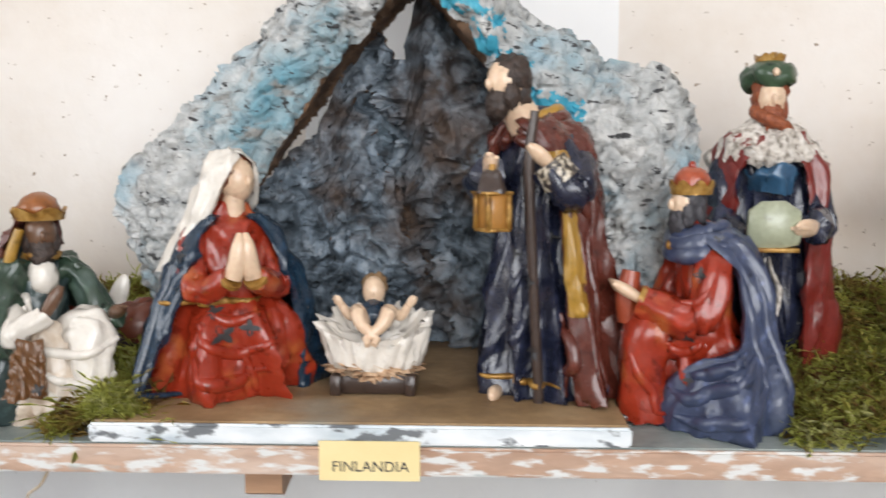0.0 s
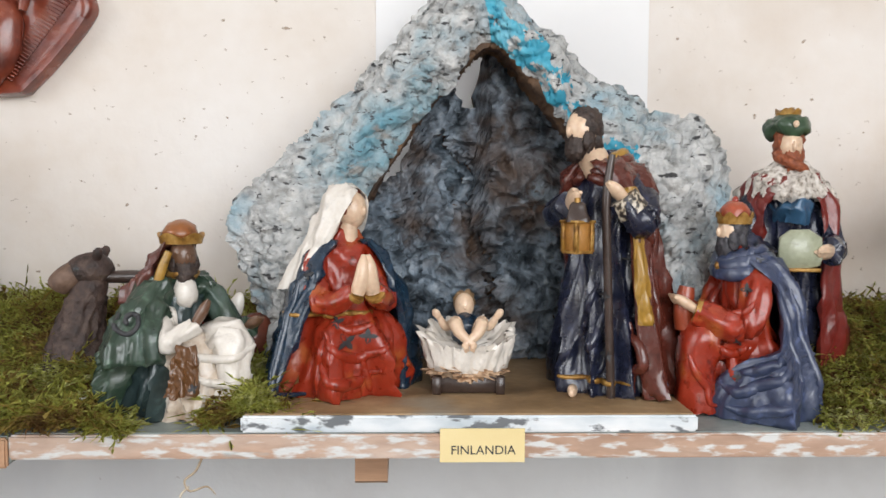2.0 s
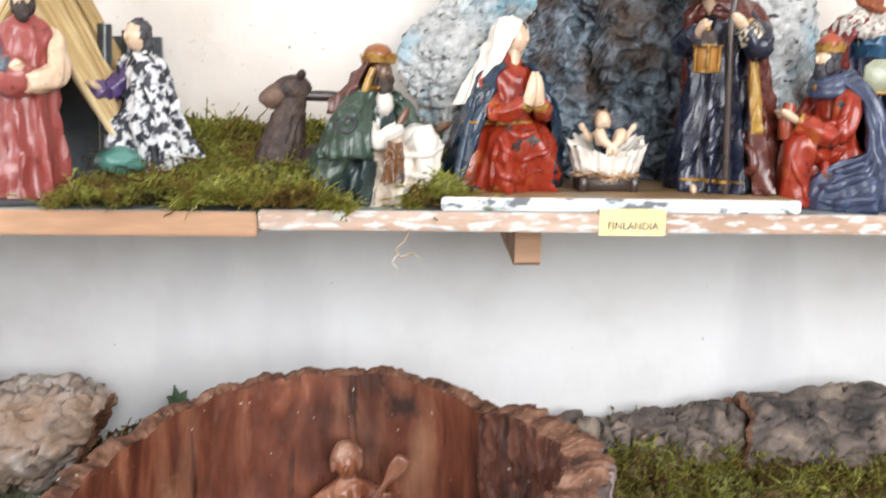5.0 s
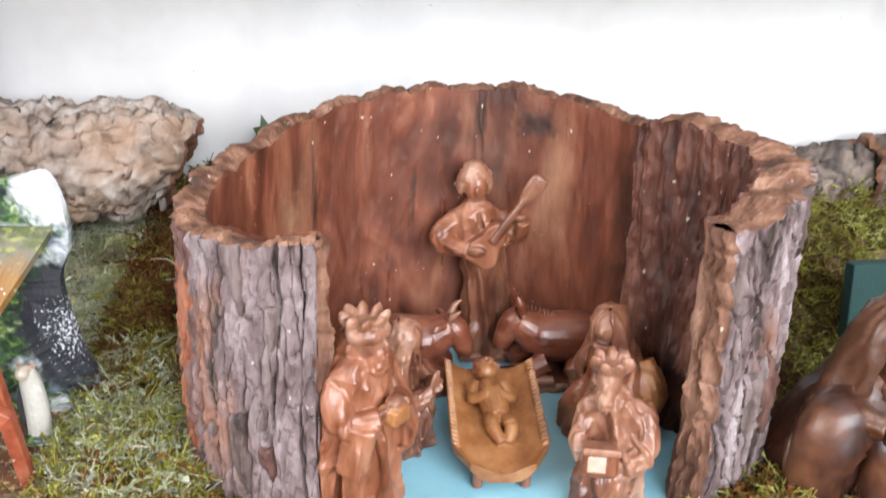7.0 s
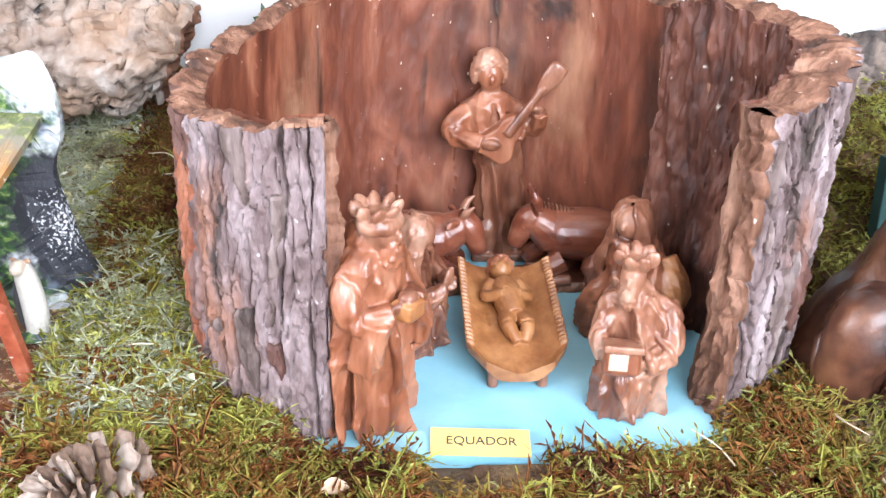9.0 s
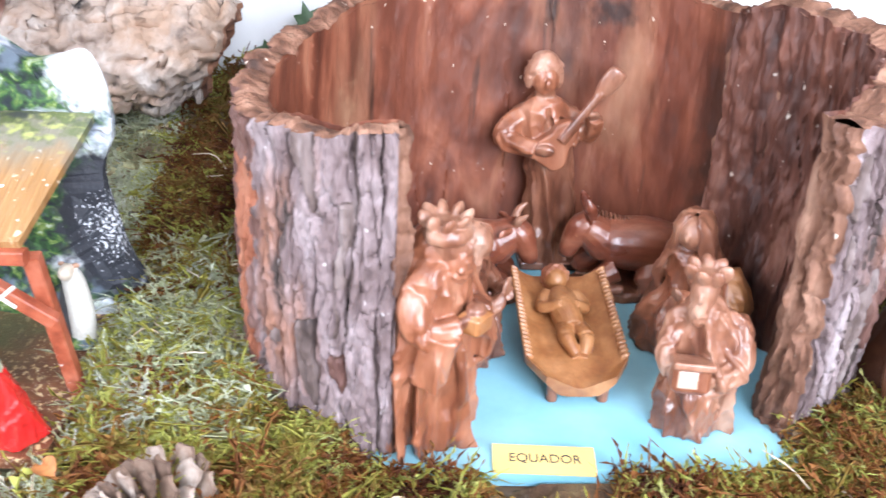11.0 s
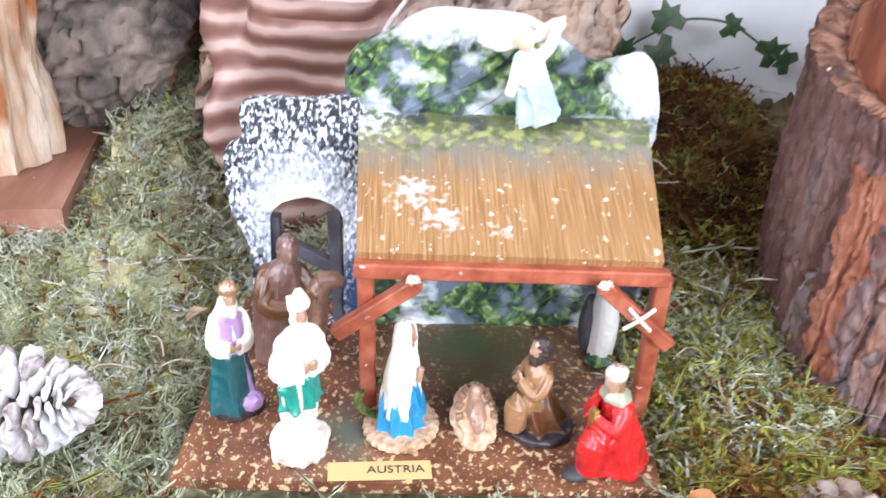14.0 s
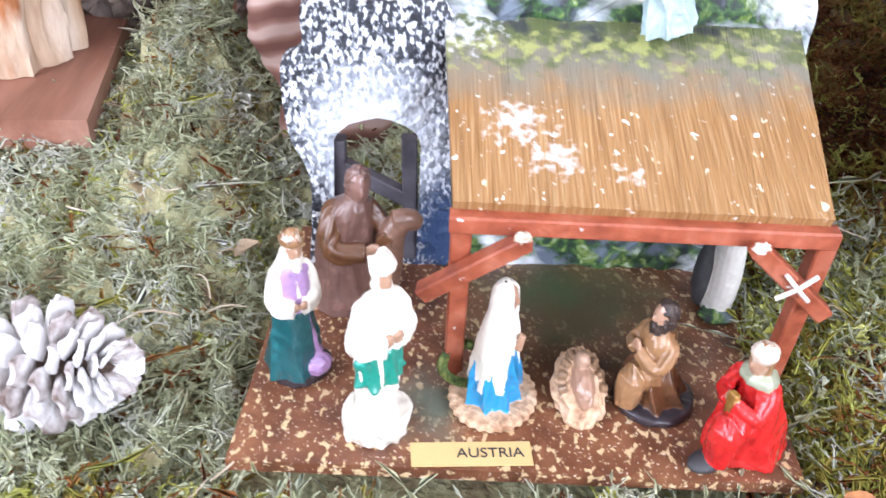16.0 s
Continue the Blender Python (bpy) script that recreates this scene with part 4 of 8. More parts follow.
# hollow back of two lobes, lower than the arch so that the wall shows through near the top
back = []
for w in np.linspace(0, 1, 130):
    line = []
    for q in np.linspace(0, 1, 180):
        x = -0.205 + 0.36 * q
        arch = float(np.interp(x, [-0.21, -0.165, -0.14, -0.117, -0.098, -0.088, -0.072, -0.056, -0.048, -0.032, -0.024, -0.018, 0.03, 0.09, 0.135, 0.16], [1.225, 1.300, 1.332, 1.359, 1.376, 1.402, 1.448, 1.450, 1.428, 1.428, 1.470, 1.495, 1.482, 1.41, 1.31, 1.20]))
        z = SHELF + 0.0135 + w * (arch - SHELF - 0.0135)
        y = 0.700 - 0.085 * (2 * abs(q - 0.5)) ** 2.2 - 0.022 * math.exp(-((x + 0.035 + 0.06 * (z - 1.3)) / 0.016) ** 2) * 0 + 0.016 * math.exp(-((x + 0.030 + 0.25 * (z - 1.3)) / 0.012) ** 2) - 0.02 * w
        line.append((x, y, z))
    back.append(line)
back = displaced(back, lambda p, i, j: 1.5 * crag(p, 0.021, 0.008), 1)
back[:, :, 2] = np.maximum(back[:, :, 2], SHELF + 0.0135)
S = Sculpt()
S.sheet(back, rock_inside, flip=True)
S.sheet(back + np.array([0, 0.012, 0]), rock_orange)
S.part("back_wall", cave, "blue-grey craggy back of the cave", sharp=80)
slab("base_board", -0.204, 0.112, 0.489, 0.745, SHELF + 0.0008, SHELF + 0.0125, board_brown).parent = cave
slab("base_edge", -0.2045, 0.1125, 0.4845, 0.4885, SHELF + 0.0006, SHELF + 0.0122, white_blue_paint, "front edge with chipped white paint").parent = cave

# ---- bark shell with the carved wooden scene ----
bark = empty("bark_shell", pose(0, 0, 0), "hollow trunk bark standing upright as a grotto", "bark")


def bark_wall(name, plan, tops, seed, thick, label):
    """A standing curved piece of bark: flat plates and fissures outside, split wood inside, chunky top."""
    n, rows_ = int(95 * len(plan) / 2.2), 110
    path = spline(plan, n)
    top = spline([[t] for t in tops], n)[:, 0]
    tan = np.gradient(path, axis=0)
    tan /= np.linalg.norm(tan, axis=1)[:, None]
    side = np.stack([tan[:, 1], -tan[:, 0]], 1)
    ln = np.concatenate([[0], np.cumsum(np.linalg.norm(np.diff(path, axis=0), axis=1))])
    out_g, in_g, tint = [], [], []
    for k in range(rows_):
        w = k / (rows_ - 1)
        lo, li, lt = [], [], []
        for i in range(n):
            s = ln[i]
            lump = abs(math.sin(s * 66 + seed + 0.9 * math.sin(s * 23)))
            rag = 0.004 * (lump ** 0.35 - 0.75) + 0.006 * noise.noise(Vector((s * 24, seed, 0))) + 0.002 * noise.noise(Vector((s * 130, seed, 0)))
            z = TABLE + 0.004 + w * (top[i] + rag - TABLE - 0.004)
            # long fissures that wander, part and die out
            q = s * 58 + 0.8 * noise.noise(Vector((s * 9, z * 7, seed))) + 0.9 * noise.noise(Vector((s * 33, 2, seed))) + 0.16 * noise.noise(Vector((s * 40, z * 60, seed)))
            cell = math.floor(q)
            gap = min(q - cell, cell + 1 - q)
            live = 0.55 + 0.9 * noise.noise(Vector((round(q) * 3.7, z * 16, seed + 5)))
            cut = min(1.0, max(0.0, 1.5 - 1.5 * gap / (0.075 + 0.085 * noise.noise(Vector((round(q) * 9.1, z * 9, 4)))))) * min(1.0, max(0.0, live))
            pt = Vector((s * 84, z * 19, seed)) + 0.6 * noise.noise_vector(Vector((s * 60, z * 30, seed)))
            dist, spots = noise.voronoi(pt)
            cut2 = max(0.0, 1 - (dist[1] - dist[0]) / 0.11)
            height = noise.noise(spots[0] * 3.3) + 0.35 * noise.noise(Vector((cell * 5.1, z * 7, seed)))
            o = thick * (0.95 + 0.13 * height - 0.46 * cut - 0.15 * cut2) + 0.0022 * fbm((s, z * 0.5, seed), 210, 4)
            crack = abs(noise.noise(Vector((s * 30 + 0.3 * noise.noise(Vector((s * 20, z * 30, 3))), z * 1.6 + 9, seed))))
            o2 = -0.004 + (0.0045 * fbm((s, z * 0.35, 2.0), 110, 4) if name == "flap" else 0.0) + 0.0012 * fbm((s * 1.0, z * 0.4, seed + 4), 60) - 0.0028 * max(0.0, 1 - crack / 0.012) * min(1.0, max(0.0, 0.4 + 1.6 * noise.noise(Vector((s * 26, z * 9, seed + 7)))))
            bulge = -thick * 0.9 + 0.004 * math.sin(math.pi * w)
            over = 0.0035 * max(0.0, w - 0.9) / 0.1 * lump
            b = path[i] + side[i] * bulge
            lo.append((*(b + side[i] * (o + over)), z))
            li.append((*(b + side[i] * min(o2, o)), z))
            pick = noise.noise(spots[0] * 2.1 + Vector((3, 1, 8))) + 0.5 * noise.noise(Vector((cell * 7.3, z * 4, seed + 1)))
            lt.append(2 if cut > 0.5 or pick < -0.36 else (1 if pick > 0.50 else 0))
        out_g.append(lo)
        in_g.append(li)
        tint.append(lt)
    og, ig = np.array(out_g), np.array(in_g)
    S = Sculpt()
    S.sheet(og, bark_outer, flip=True)
    slots = [S.slot(bark_outer), S.slot(bark_red), S.slot(bark_dark), S.slot(bark_orange)]
    for k in range(rows_ - 1):
        for i in range(n - 1):
            x, y, z = og[k, i]
            c = tint[k][i]
            rag = 0.012 * noise.noise(Vector((x * 60, y * 60, z * 40)))
            # left side turns red-brown and darker, partly putting its shade into the colour
            if name == "shell" and y > 0.297 + rag and x < -0.40 and c == 0:
                c = 1
            if name == "shell" and 0.298 < y + rag < 0.318 and x < -0.44 and 0.835 < z + rag * 2 < 0.955:
                c = 3
            S.mi[k * (n - 1) + i] = slots[c]
    S.part("outer_bark", bark, label, sharp=32)
    S = Sculpt()
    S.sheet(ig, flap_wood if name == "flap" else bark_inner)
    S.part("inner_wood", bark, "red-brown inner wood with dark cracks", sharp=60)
    S = Sculpt()
    topg = []
    for f in np.linspace(0, 1, 9):
        r = (og[-1] * (1 - f) + ig[-1] * f).copy()
        lump = np.abs(np.sin(ln * 66 + seed + 0.9 * np.sin(ln * 23))) ** 0.4
        r[:, 2] += 0.0028 * math.sin(math.pi * min(1, f * 1.4)) * lump - 0.003 * f * f + 0.0015 * np.array([noise.noise(Vector((q * 200, f * 5, seed))) for q in ln])
        topg.append(r)
    S.sheet(topg, bark_edge)
    for e in (0, -1):
        edge = []
        for f in np.linspace(0, 1, 24):
            r = (og[:, e] * (1 - f) + ig[:, e] * f).copy()
            rough = np.array([0.003 * math.sin(math.pi * f) + (0.003 * noise.noise(Vector((f * 6, z * 9, seed + e))) + 0.007 * fbm((f * 0.05, z * 0.4, seed + e), 90, 4)) * min(1, 6 * f * (1 - f)) for z in r[:, 2]])
            r[:, 0] += tan[e][0] * rough * (-1 if e == 0 else 1)
            r[:, 1] += tan[e][1] * rough * (-1 if e == 0 else 1)
            edge.append(r)
        S.sheet(edge, bark_edge, flip=(e == 0))
    S.part("broken_edge", bark, "rust-coloured broken edge", sharp=60)


bark_wall("shell", SHELL[::-1], [0.992, 0.990, 0.988, 0.986, 0.990, 0.996, 1.006, 1.018, 1.026, 1.028, 1.024, 1.020, 1.018, 1.024][::-1], 3.0, 0.016, "fissured grey-brown outer bark")
bark_wall("flap", FLAP[::-1], [1.026, 1.030, 1.028, 1.022, 1.016, 1.004, 0.992][::-1], 8.0, 0.030, "pale grey outer bark of the curled flap")
# sky-blue board inside
S = Sculpt()
loop = spline(PAD + PAD[:1], 90)[:-1]
cx, cy = loop.mean(0)
S.rings([[(cx + (x - cx) * k, cy + (y - cy) * k, z) for x, y in loop] for z, k in ((TABLE - 0.004, 0.985), (0.782, 0.985), (0.784, 0.98))], sky_blue)
S.thing("blue_board", pose(0, 0, 0), "flat board painted sky blue under carved wooden figures", "board", sharp=30)

# ---- cork logs along the wall ----


def cork_log(name, a, b, r, seed, outer_m, end_m, label, squash=0.8, skew=0.0, deep=0.017):
    """A thick piece of cork bark lying from a to b, hollow at its ends."""
    a, b = Vector(a), Vector(b)
    d = (b - a).normalized()
    s = d.cross(Vector((0, 0, 1))).normalized()
    u = s.cross(d)
    n, c = 110, 110
    g = []
    for i in range(n):
        t = i / (n - 1)
        taper = (1 - 0.42 * max(0.0, (t - 0.86) / 0.14) ** 2) * (1 + 0.10 * math.sin(5 * t + seed)) + 0.07 * noise.noise(Vector((t * 6, seed, 2)))
        ring = []
        for j in range(c):
            th = 2 * math.pi * j / c
            dirv = s * math.cos(th) + u * math.sin(th) * squash
            p = a.lerp(b, t) + d * (skew * math.sin(th) + 0.006 * noise.noise(Vector((math.cos(th) * 4, math.sin(th) * 4, seed))) * (1 if i > n / 2 else -1)) + dirv * r * taper
            q = Vector((p.x * 24, p.y * 34, p.z * 44)) + 0.9 * noise.noise_vector(p * 34)
            dd, _ = noise.voronoi(q + Vector((seed, 0, 0)))
            pl = min(1.0, (dd[1] - dd[0]) * 8.0) * (0.7 + 0.6 * noise.noise(_[0] * 1.7))
            p = p + dirv * (deep * (pl - 0.5) + 0.012 * fbm(p, 16) + 0.003 * fbm((p.x, p.y, p.z * 2), 90, 4))
            ring.append(tuple(p))
        g.append(ring)
    log = empty(name, pose(0, 0, 0), label, "bark")
    S = Sculpt()
    S.rings(g, outer_m, ends=False)
    S.part("cork_crust", log, sharp=80)
    for ring, sg in ((g[0], -1), (g[-1], 1)):
        ring = np.array(ring)
        c0 = ring.mean(0)
        S = Sculpt()
        rr = []
        for k, f in enumerate((1.0, 0.9, 0.78, 0.70, 0.5, 0.02)):
            depth = (0, 0.003, -0.004, -0.03, -0.05, -0.055)[k] * sg
            wob = np.array([1 + 0.05 * noise.noise(Vector((j * 0.2, k, seed))) for j in range(c)])[:, None]
            rr.append(c0 + (ring - c0) * (f * (wob if k else 1)) + np.array(d) * depth)
        S.rings(rr if sg > 0 else rr[::-1], end_m, ends=False)
        S.part("cut_end", log, "dark red-brown broken end", sharp=80)
    return log


cork_log("cork_bark_log", (-0.90, 0.664, 0.916), (-0.566, 0.664, 0.922), 0.070, 1.3, cork, cork_end, "thick pale cork bark log lying against the wall", 0.92, 0.02)
cork_log("dark_bark_log", (-0.09, 0.69, 0.865), (0.16, 0.69, 0.885), 0.05, 4.1, dark_cork, cork_end, "dark rough bark log lying in moss against the wall", 1.0, 0.02)
cork_log("dark_bark_log", (0.14, 0.685, 0.898), (0.52, 0.685, 0.905), 0.058, 6.7, dark_cork, cork_end, "dark rough bark log lying in moss against the wall", 0.9, 0.02)
cork_log("rough_bark_log", (-1.35, 0.67, 0.88), (-0.93, 0.67, 0.90), 0.07, 9.2, dark_cork, cork_end, "brown rough bark log behind dry moss", 0.95, 0.02)

# ---- small house with painted snow ----
snow_rock = material("black_rock_with_snow", [(0.03, 0.032, 0.04), (0.09, 0.10, 0.12), (0.66, 0.69, 0.73), (0.82, 0.83, 0.85)], scale=430, rough=0.6, bscale=500, bump=0.6, dist=0.002, lo=0.44, hi=0.62, stretch=(1, 1, 0.6))
hill_green = material("mottled_green_hill", [(0.014, 0.02, 0.026), (0.02, 0.045, 0.02), (0.045, 0.11, 0.03), (0.16, 0.23, 0.05), (0.36, 0.42, 0.32)], scale=130, rough=0.6, bscale=300, bump=0.5, lo=0.36, hi=0.70, warp=0.8)
overlay(hill_green, (0.12, 0.15, 0.19), 40, 0.54, 0.62, detail=6)
overlay(hill_green, (0.72, 0.75, 0.79), 26, 0.55, 0.68, detail=10, stretch=(1, 1, 1.6))
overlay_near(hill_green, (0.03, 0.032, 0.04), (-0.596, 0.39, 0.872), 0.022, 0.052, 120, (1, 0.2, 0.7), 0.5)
overlay_near(hill_green, (0.74, 0.76, 0.80), (-0.596, 0.39, 0.872), -0.06, 0.062, 420, (1, 0.2, 0.7), 0.2)
overlay_near(snow_rock, (0.78, 0.84, 0.92), (-0.802, 0.386, 0.885), 0.006, 0.052, 260, (1, 0.2, 0.85), 1.2)
overlay_near(snow_rock, (0.035, 0.07, 0.16), (-0.764, 0.386, 0.825), 0.004, 0.026, 260, (1, 0.2, 0.45), 1.0)
overlay_near(hill_green, (0.80, 0.82, 0.85), (-0.70, 0.39, 1.03), 0.022, 0.062, 150, (0.35, 0.2, 1.4), 0.9)
overlay_near(hill_green, (0.78, 0.80, 0.84), (-0.598, 0.39, 0.985), 0.010, 0.035, 150, (1, 0.2, 0.8), 0.9)
thatch = material("ochre_straw_roof", [(0.25, 0.125, 0.042), (0.30, 0.158, 0.054), (0.335, 0.185, 0.072), (0.385, 0.24, 0.11)], scale=900, stretch=(1, 0.03, 0.03), rough=0.45, bscale=620, bump=0.5, dist=0.001, lo=0.36, hi=0.66)
overlay(thatch, (0.72, 0.60, 0.44), 210, 0.66, 0.71, detail=6, stretch=(1, 0.5, 0.5))
overlay(thatch, (0.80, 0.76, 0.70), 190, 0.665, 0.71, detail=9)
# the straw fades into mossy green paint towards the ridge
overlay_near(thatch, (0.20, 0.185, 0.14), (-0.68, 0.388, 0.951), 0.020, 0.070, 60, (0.02, 1, 1), 1.0)
overlay_near(thatch, (0.11, 0.13, 0.05), (-0.68, 0.384, 0.950), -0.035, 0.066, 110, (0.02, 1, 1), 0.30)
overlay_near(thatch, (0.33, 0.34, 0.12), (-0.68, 0.372, 0.946), -0.06, 0.060, 150, (0.02, 1, 1), 0.25)
overlay_near(thatch, (0.05, 0.055, 0.05), (-0.68, 0.384, 0.950), -0.05, 0.044, 90, (0.02, 1, 1), 0.3)
overlay_near(thatch, (0.80, 0.82, 0.84), (-0.772, 0.384, 0.949), -0.030, 0.045, 210, (0.7, 1, 1), 0.5)
for sx, sy, sz, r in ((-0.738, 0.324, 0.929, 0.030), (-0.722, 0.306, 0.923, 0.026), (-0.692, 0.297, 0.9205, 0.015)):
    overlay_near(thatch, (0.84, 0.82, 0.80), (sx, sy, sz), -r * 0.65, r, 200, (0.8, 1, 1), 0.5)
red_beam = material("red_brown_beam", [(0.20, 0.045, 0.022), (0.34, 0.085, 0.04), (0.42, 0.14, 0.08)], scale=70, rough=0.45, bscale=260)
overlay(red_beam, (0.75, 0.70, 0.66), 110, 0.68, 0.72)
bush_green = material("bush_green", [(0.03, 0.045, 0.012), (0.08, 0.13, 0.025), (0.20, 0.22, 0.06)], scale=160, rough=0.7, island=0.3)
door_grey = material("grey_door_wood", [(0.06, 0.055, 0.065), (0.13, 0.12, 0.14)], scale=60, rough=0.6)
base_gold = material("brown_gold_base", [(0.07, 0.027, 0.014), (0.16, 0.06, 0.028), (0.24, 0.10, 0.045)], scale=45, rough=0.4, bscale=250, coat=0.2)
overlay(base_gold, (0.60, 0.44, 0.24), 260, 0.565, 0.61, detail=8, stretch=(1, 0.7, 1))
overlay(base_gold, (0.66, 0.54, 0.42), 520, 0.63, 0.67, detail=6)
# darker brown and green towards the middle, grey-green near the front left
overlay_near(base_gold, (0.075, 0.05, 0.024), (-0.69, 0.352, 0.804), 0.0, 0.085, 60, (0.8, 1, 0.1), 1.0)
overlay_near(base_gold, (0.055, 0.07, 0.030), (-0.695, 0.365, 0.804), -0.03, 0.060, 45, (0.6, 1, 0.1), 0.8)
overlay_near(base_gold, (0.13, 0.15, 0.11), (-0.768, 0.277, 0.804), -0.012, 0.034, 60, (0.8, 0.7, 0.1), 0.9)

BT = 0.804
house = empty("snowy_stable", pose(0, 0, 0), "small painted stable with snow on rocks and a straw roof", "stable")
S = Sculpt()
plan = [(-0.861, 0.240), (-0.601, 0.233), (-0.588, 0.420), (-0.846, 0.420)]
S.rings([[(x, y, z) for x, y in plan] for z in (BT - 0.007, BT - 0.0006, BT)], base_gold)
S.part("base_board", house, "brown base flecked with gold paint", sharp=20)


def cut_panel(name, outline, y_front, thick, m, label, hole=None, relief=0.002, lean=0.0):
    """An upright cut-out panel with a wavy outline and rough face, and an arched doorway."""
    bm = bmesh.new()
    pts = spline([(x, z) for x, z in outline] + [outline[0]], len(outline) * 4)[:-1] if len(outline) > 6 else outline
    loops = [pts] + ([hole] if hole is not None else [])
    edges = []
    for lp in loops:
        vs = [bm.verts.new((x, 0, z)) for x, z in lp]
        edges += [bm.edges.new((vs[i], vs[(i + 1) % len(vs)])) for i in range(len(vs))]
    bmesh.ops.triangle_fill(bm, use_beauty=True, use_dissolve=False, edges=edges)
    for _ in range(3):
        long = [e for e in bm.edges if e.calc_length() > 0.009]
        if long:
            bmesh.ops.subdivide_edges(bm, edges=long, cuts=1)
            bmesh.ops.triangulate(bm, faces=bm.faces[:])
    bmesh.ops.recalc_face_normals(bm, faces=bm.faces[:])
    if sum(f.normal.y for f in bm.faces) > 0:
        bmesh.ops.reverse_faces(bm, faces=bm.faces[:])
    ext = bmesh.ops.extrude_face_region(bm, geom=bm.faces[:])
    moved = {v for v in ext["geom"] if isinstance(v, bmesh.types.BMVert)}
    for v in bm.verts:
        if v in moved:
            v.co.y = 0
        else:
            v.co.y = thick
    for v in moved:
        v.co.y -= relief * (0.5 + fbm(v.co, 45, 3)) + relief * 0.8 * fbm(v.co, 160, 2)
    for v in bm.verts:
        v.co.y += y_front + lean * (v.co.z - BT)
    bmesh.ops.recalc_face_normals(bm, faces=bm.faces[:])
    me = bpy.data.meshes.new(name)
    bm.to_mesh(me)
    bm.free()
    me.materials.append(m)
    ob = new(name, me)
    ob.parent = house
    return tagged(ob, label)


arch_hole = [(-0.8235, BT + 0.002)] + [(-0.8235, BT + 0.07)] + [(-0.8005 + 0.023 * math.cos(a), BT + 0.078 + 0.016 * math.sin(a)) for a in np.linspace(math.pi * 0.95, math.pi * 0.05, 9)] + [(-0.7775, BT + 0.07), (-0.7775, BT + 0.002)]
cut_panel("tower_wall", [(-0.838, BT - 0.001), (-0.836, 0.858), (-0.846, 0.885), (-0.849, 0.925), (-0.838, 0.936), (-0.836, 0.958), (-0.800, 0.960), (-0.768, 0.960), (-0.762, 0.92), (-0.761, 0.86), (-0.761, BT - 0.001)], 0.386, 0.007, snow_rock, "black rock tower wall dusted with snow", arch_hole)
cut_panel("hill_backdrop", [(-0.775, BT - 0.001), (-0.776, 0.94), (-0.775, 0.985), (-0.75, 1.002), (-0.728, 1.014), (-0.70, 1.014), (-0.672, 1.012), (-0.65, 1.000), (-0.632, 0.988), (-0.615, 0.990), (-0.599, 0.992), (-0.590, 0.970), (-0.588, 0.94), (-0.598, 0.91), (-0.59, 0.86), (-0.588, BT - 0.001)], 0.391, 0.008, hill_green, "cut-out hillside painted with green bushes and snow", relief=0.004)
# roof: ochre straw in front, mossy upper part, one sloping slab
S = Sculpt()
N1, N2 = 90, 40


def roof_at(u, v):
    x0, x1 = -0.766 - 0.003 * v, -0.609 + 0.013 * v
    return Vector((x0 + (x1 - x0) * u, 0.280 - 0.005 * u + 0.108 * v, 0.9185 + 0.001 * u + 0.0345 * v))


front = [[tuple(roof_at(u, v) + Vector((0, -0.32, 0.95)) * (0.0006 * fbm((u * 3, v * 0.4, 1), 14) - 0.00028 * (1 - abs(math.sin(330 * u + 1.5 * math.sin(31 * u)))) ** 3 * (0.4 + 0.6 * abs(math.sin(3 * v + 17 * u))))) for u in np.linspace(0, 1, 760)] for v in np.linspace(0, 1.03, 26)]
S.sheet(front, thatch)
S.sheet([[tuple(roof_at(u, v) - Vector((0, -0.32, 0.95)) * 0.005) for u in (0, 0.5, 1)] for v in (0, 0.5, 1)], red_beam, flip=True)
S.sheet([[tuple(roof_at(u, 0) - Vector((0, -0.32, 0.95)) * 0.005) for u in np.linspace(0, 1, 760)], front[0]], thatch)
for u in (0, 1):
    S.sheet([[tuple(roof_at(u, v) - Vector((0, -0.32, 0.95)) * 0.005) for v in np.linspace(0, 1, 12)], [tuple(roof_at(u, v)) for v in np.linspace(0, 1, 12)]], thatch, flip=(u == 0))
S.part("straw_roof", house, "ochre combed straw roof fading to mossy green, splashed with white", sharp=60)

def beam(name, a, b, w, label="red-brown wooden beam", m=None):
    a, b = Vector(a), Vector(b)
    d = (b - a).normalized()
    s = d.cross(Vector((0, 1, 0.01))).normalized()
    u = s.cross(d)
    S = Sculpt()
    ring = [(-1, -0.8), (-0.8, -1), (0.8, -1), (1, -0.8), (1, 0.8), (0.8, 1), (-0.8, 1), (-1, 0.8)]
    S.rings([[tuple(p + (s * x + u * y) * w) for x, y in ring] for p in (a, a.lerp(b, 0.33), a.lerp(b, 0.66), b)], m or red_beam)
    return S.part(name, house, label, sharp=40)


beam("post", (-0.7585, 0.298, BT), (-0.7615, 0.285, 0.908), 0.0045)
beam("post", (-0.600, 0.297, BT), (-0.606, 0.281, 0.908), 0.0045)
beam("cross_beam", (-0.767, 0.2795, 0.9094), (-0.606, 0.2745, 0.9108), 0.0042)
beam("brace", (-0.7765, 0.284, 0.867), (-0.735, 0.2725, 0.9055), 0.004)
beam("brace", (-0.598, 0.277, 0.868), (-0.6405, 0.2685, 0.9085), 0.004)
S = Sculpt()
for a, b in (((-0.627, 0.2662, 0.884), (-0.612, 0.2662, 0.8965)), ((-0.626, 0.2658, 0.897), (-0.613, 0.2658, 0.8835))):
    S.tube([a, (np.array(a) + np.array(b)) / 2 + np.array([0, -0.001, 0]), b], [0.0011] * 3, white_paint, seg=8)
S.part("cord", house, "white crossed cord")
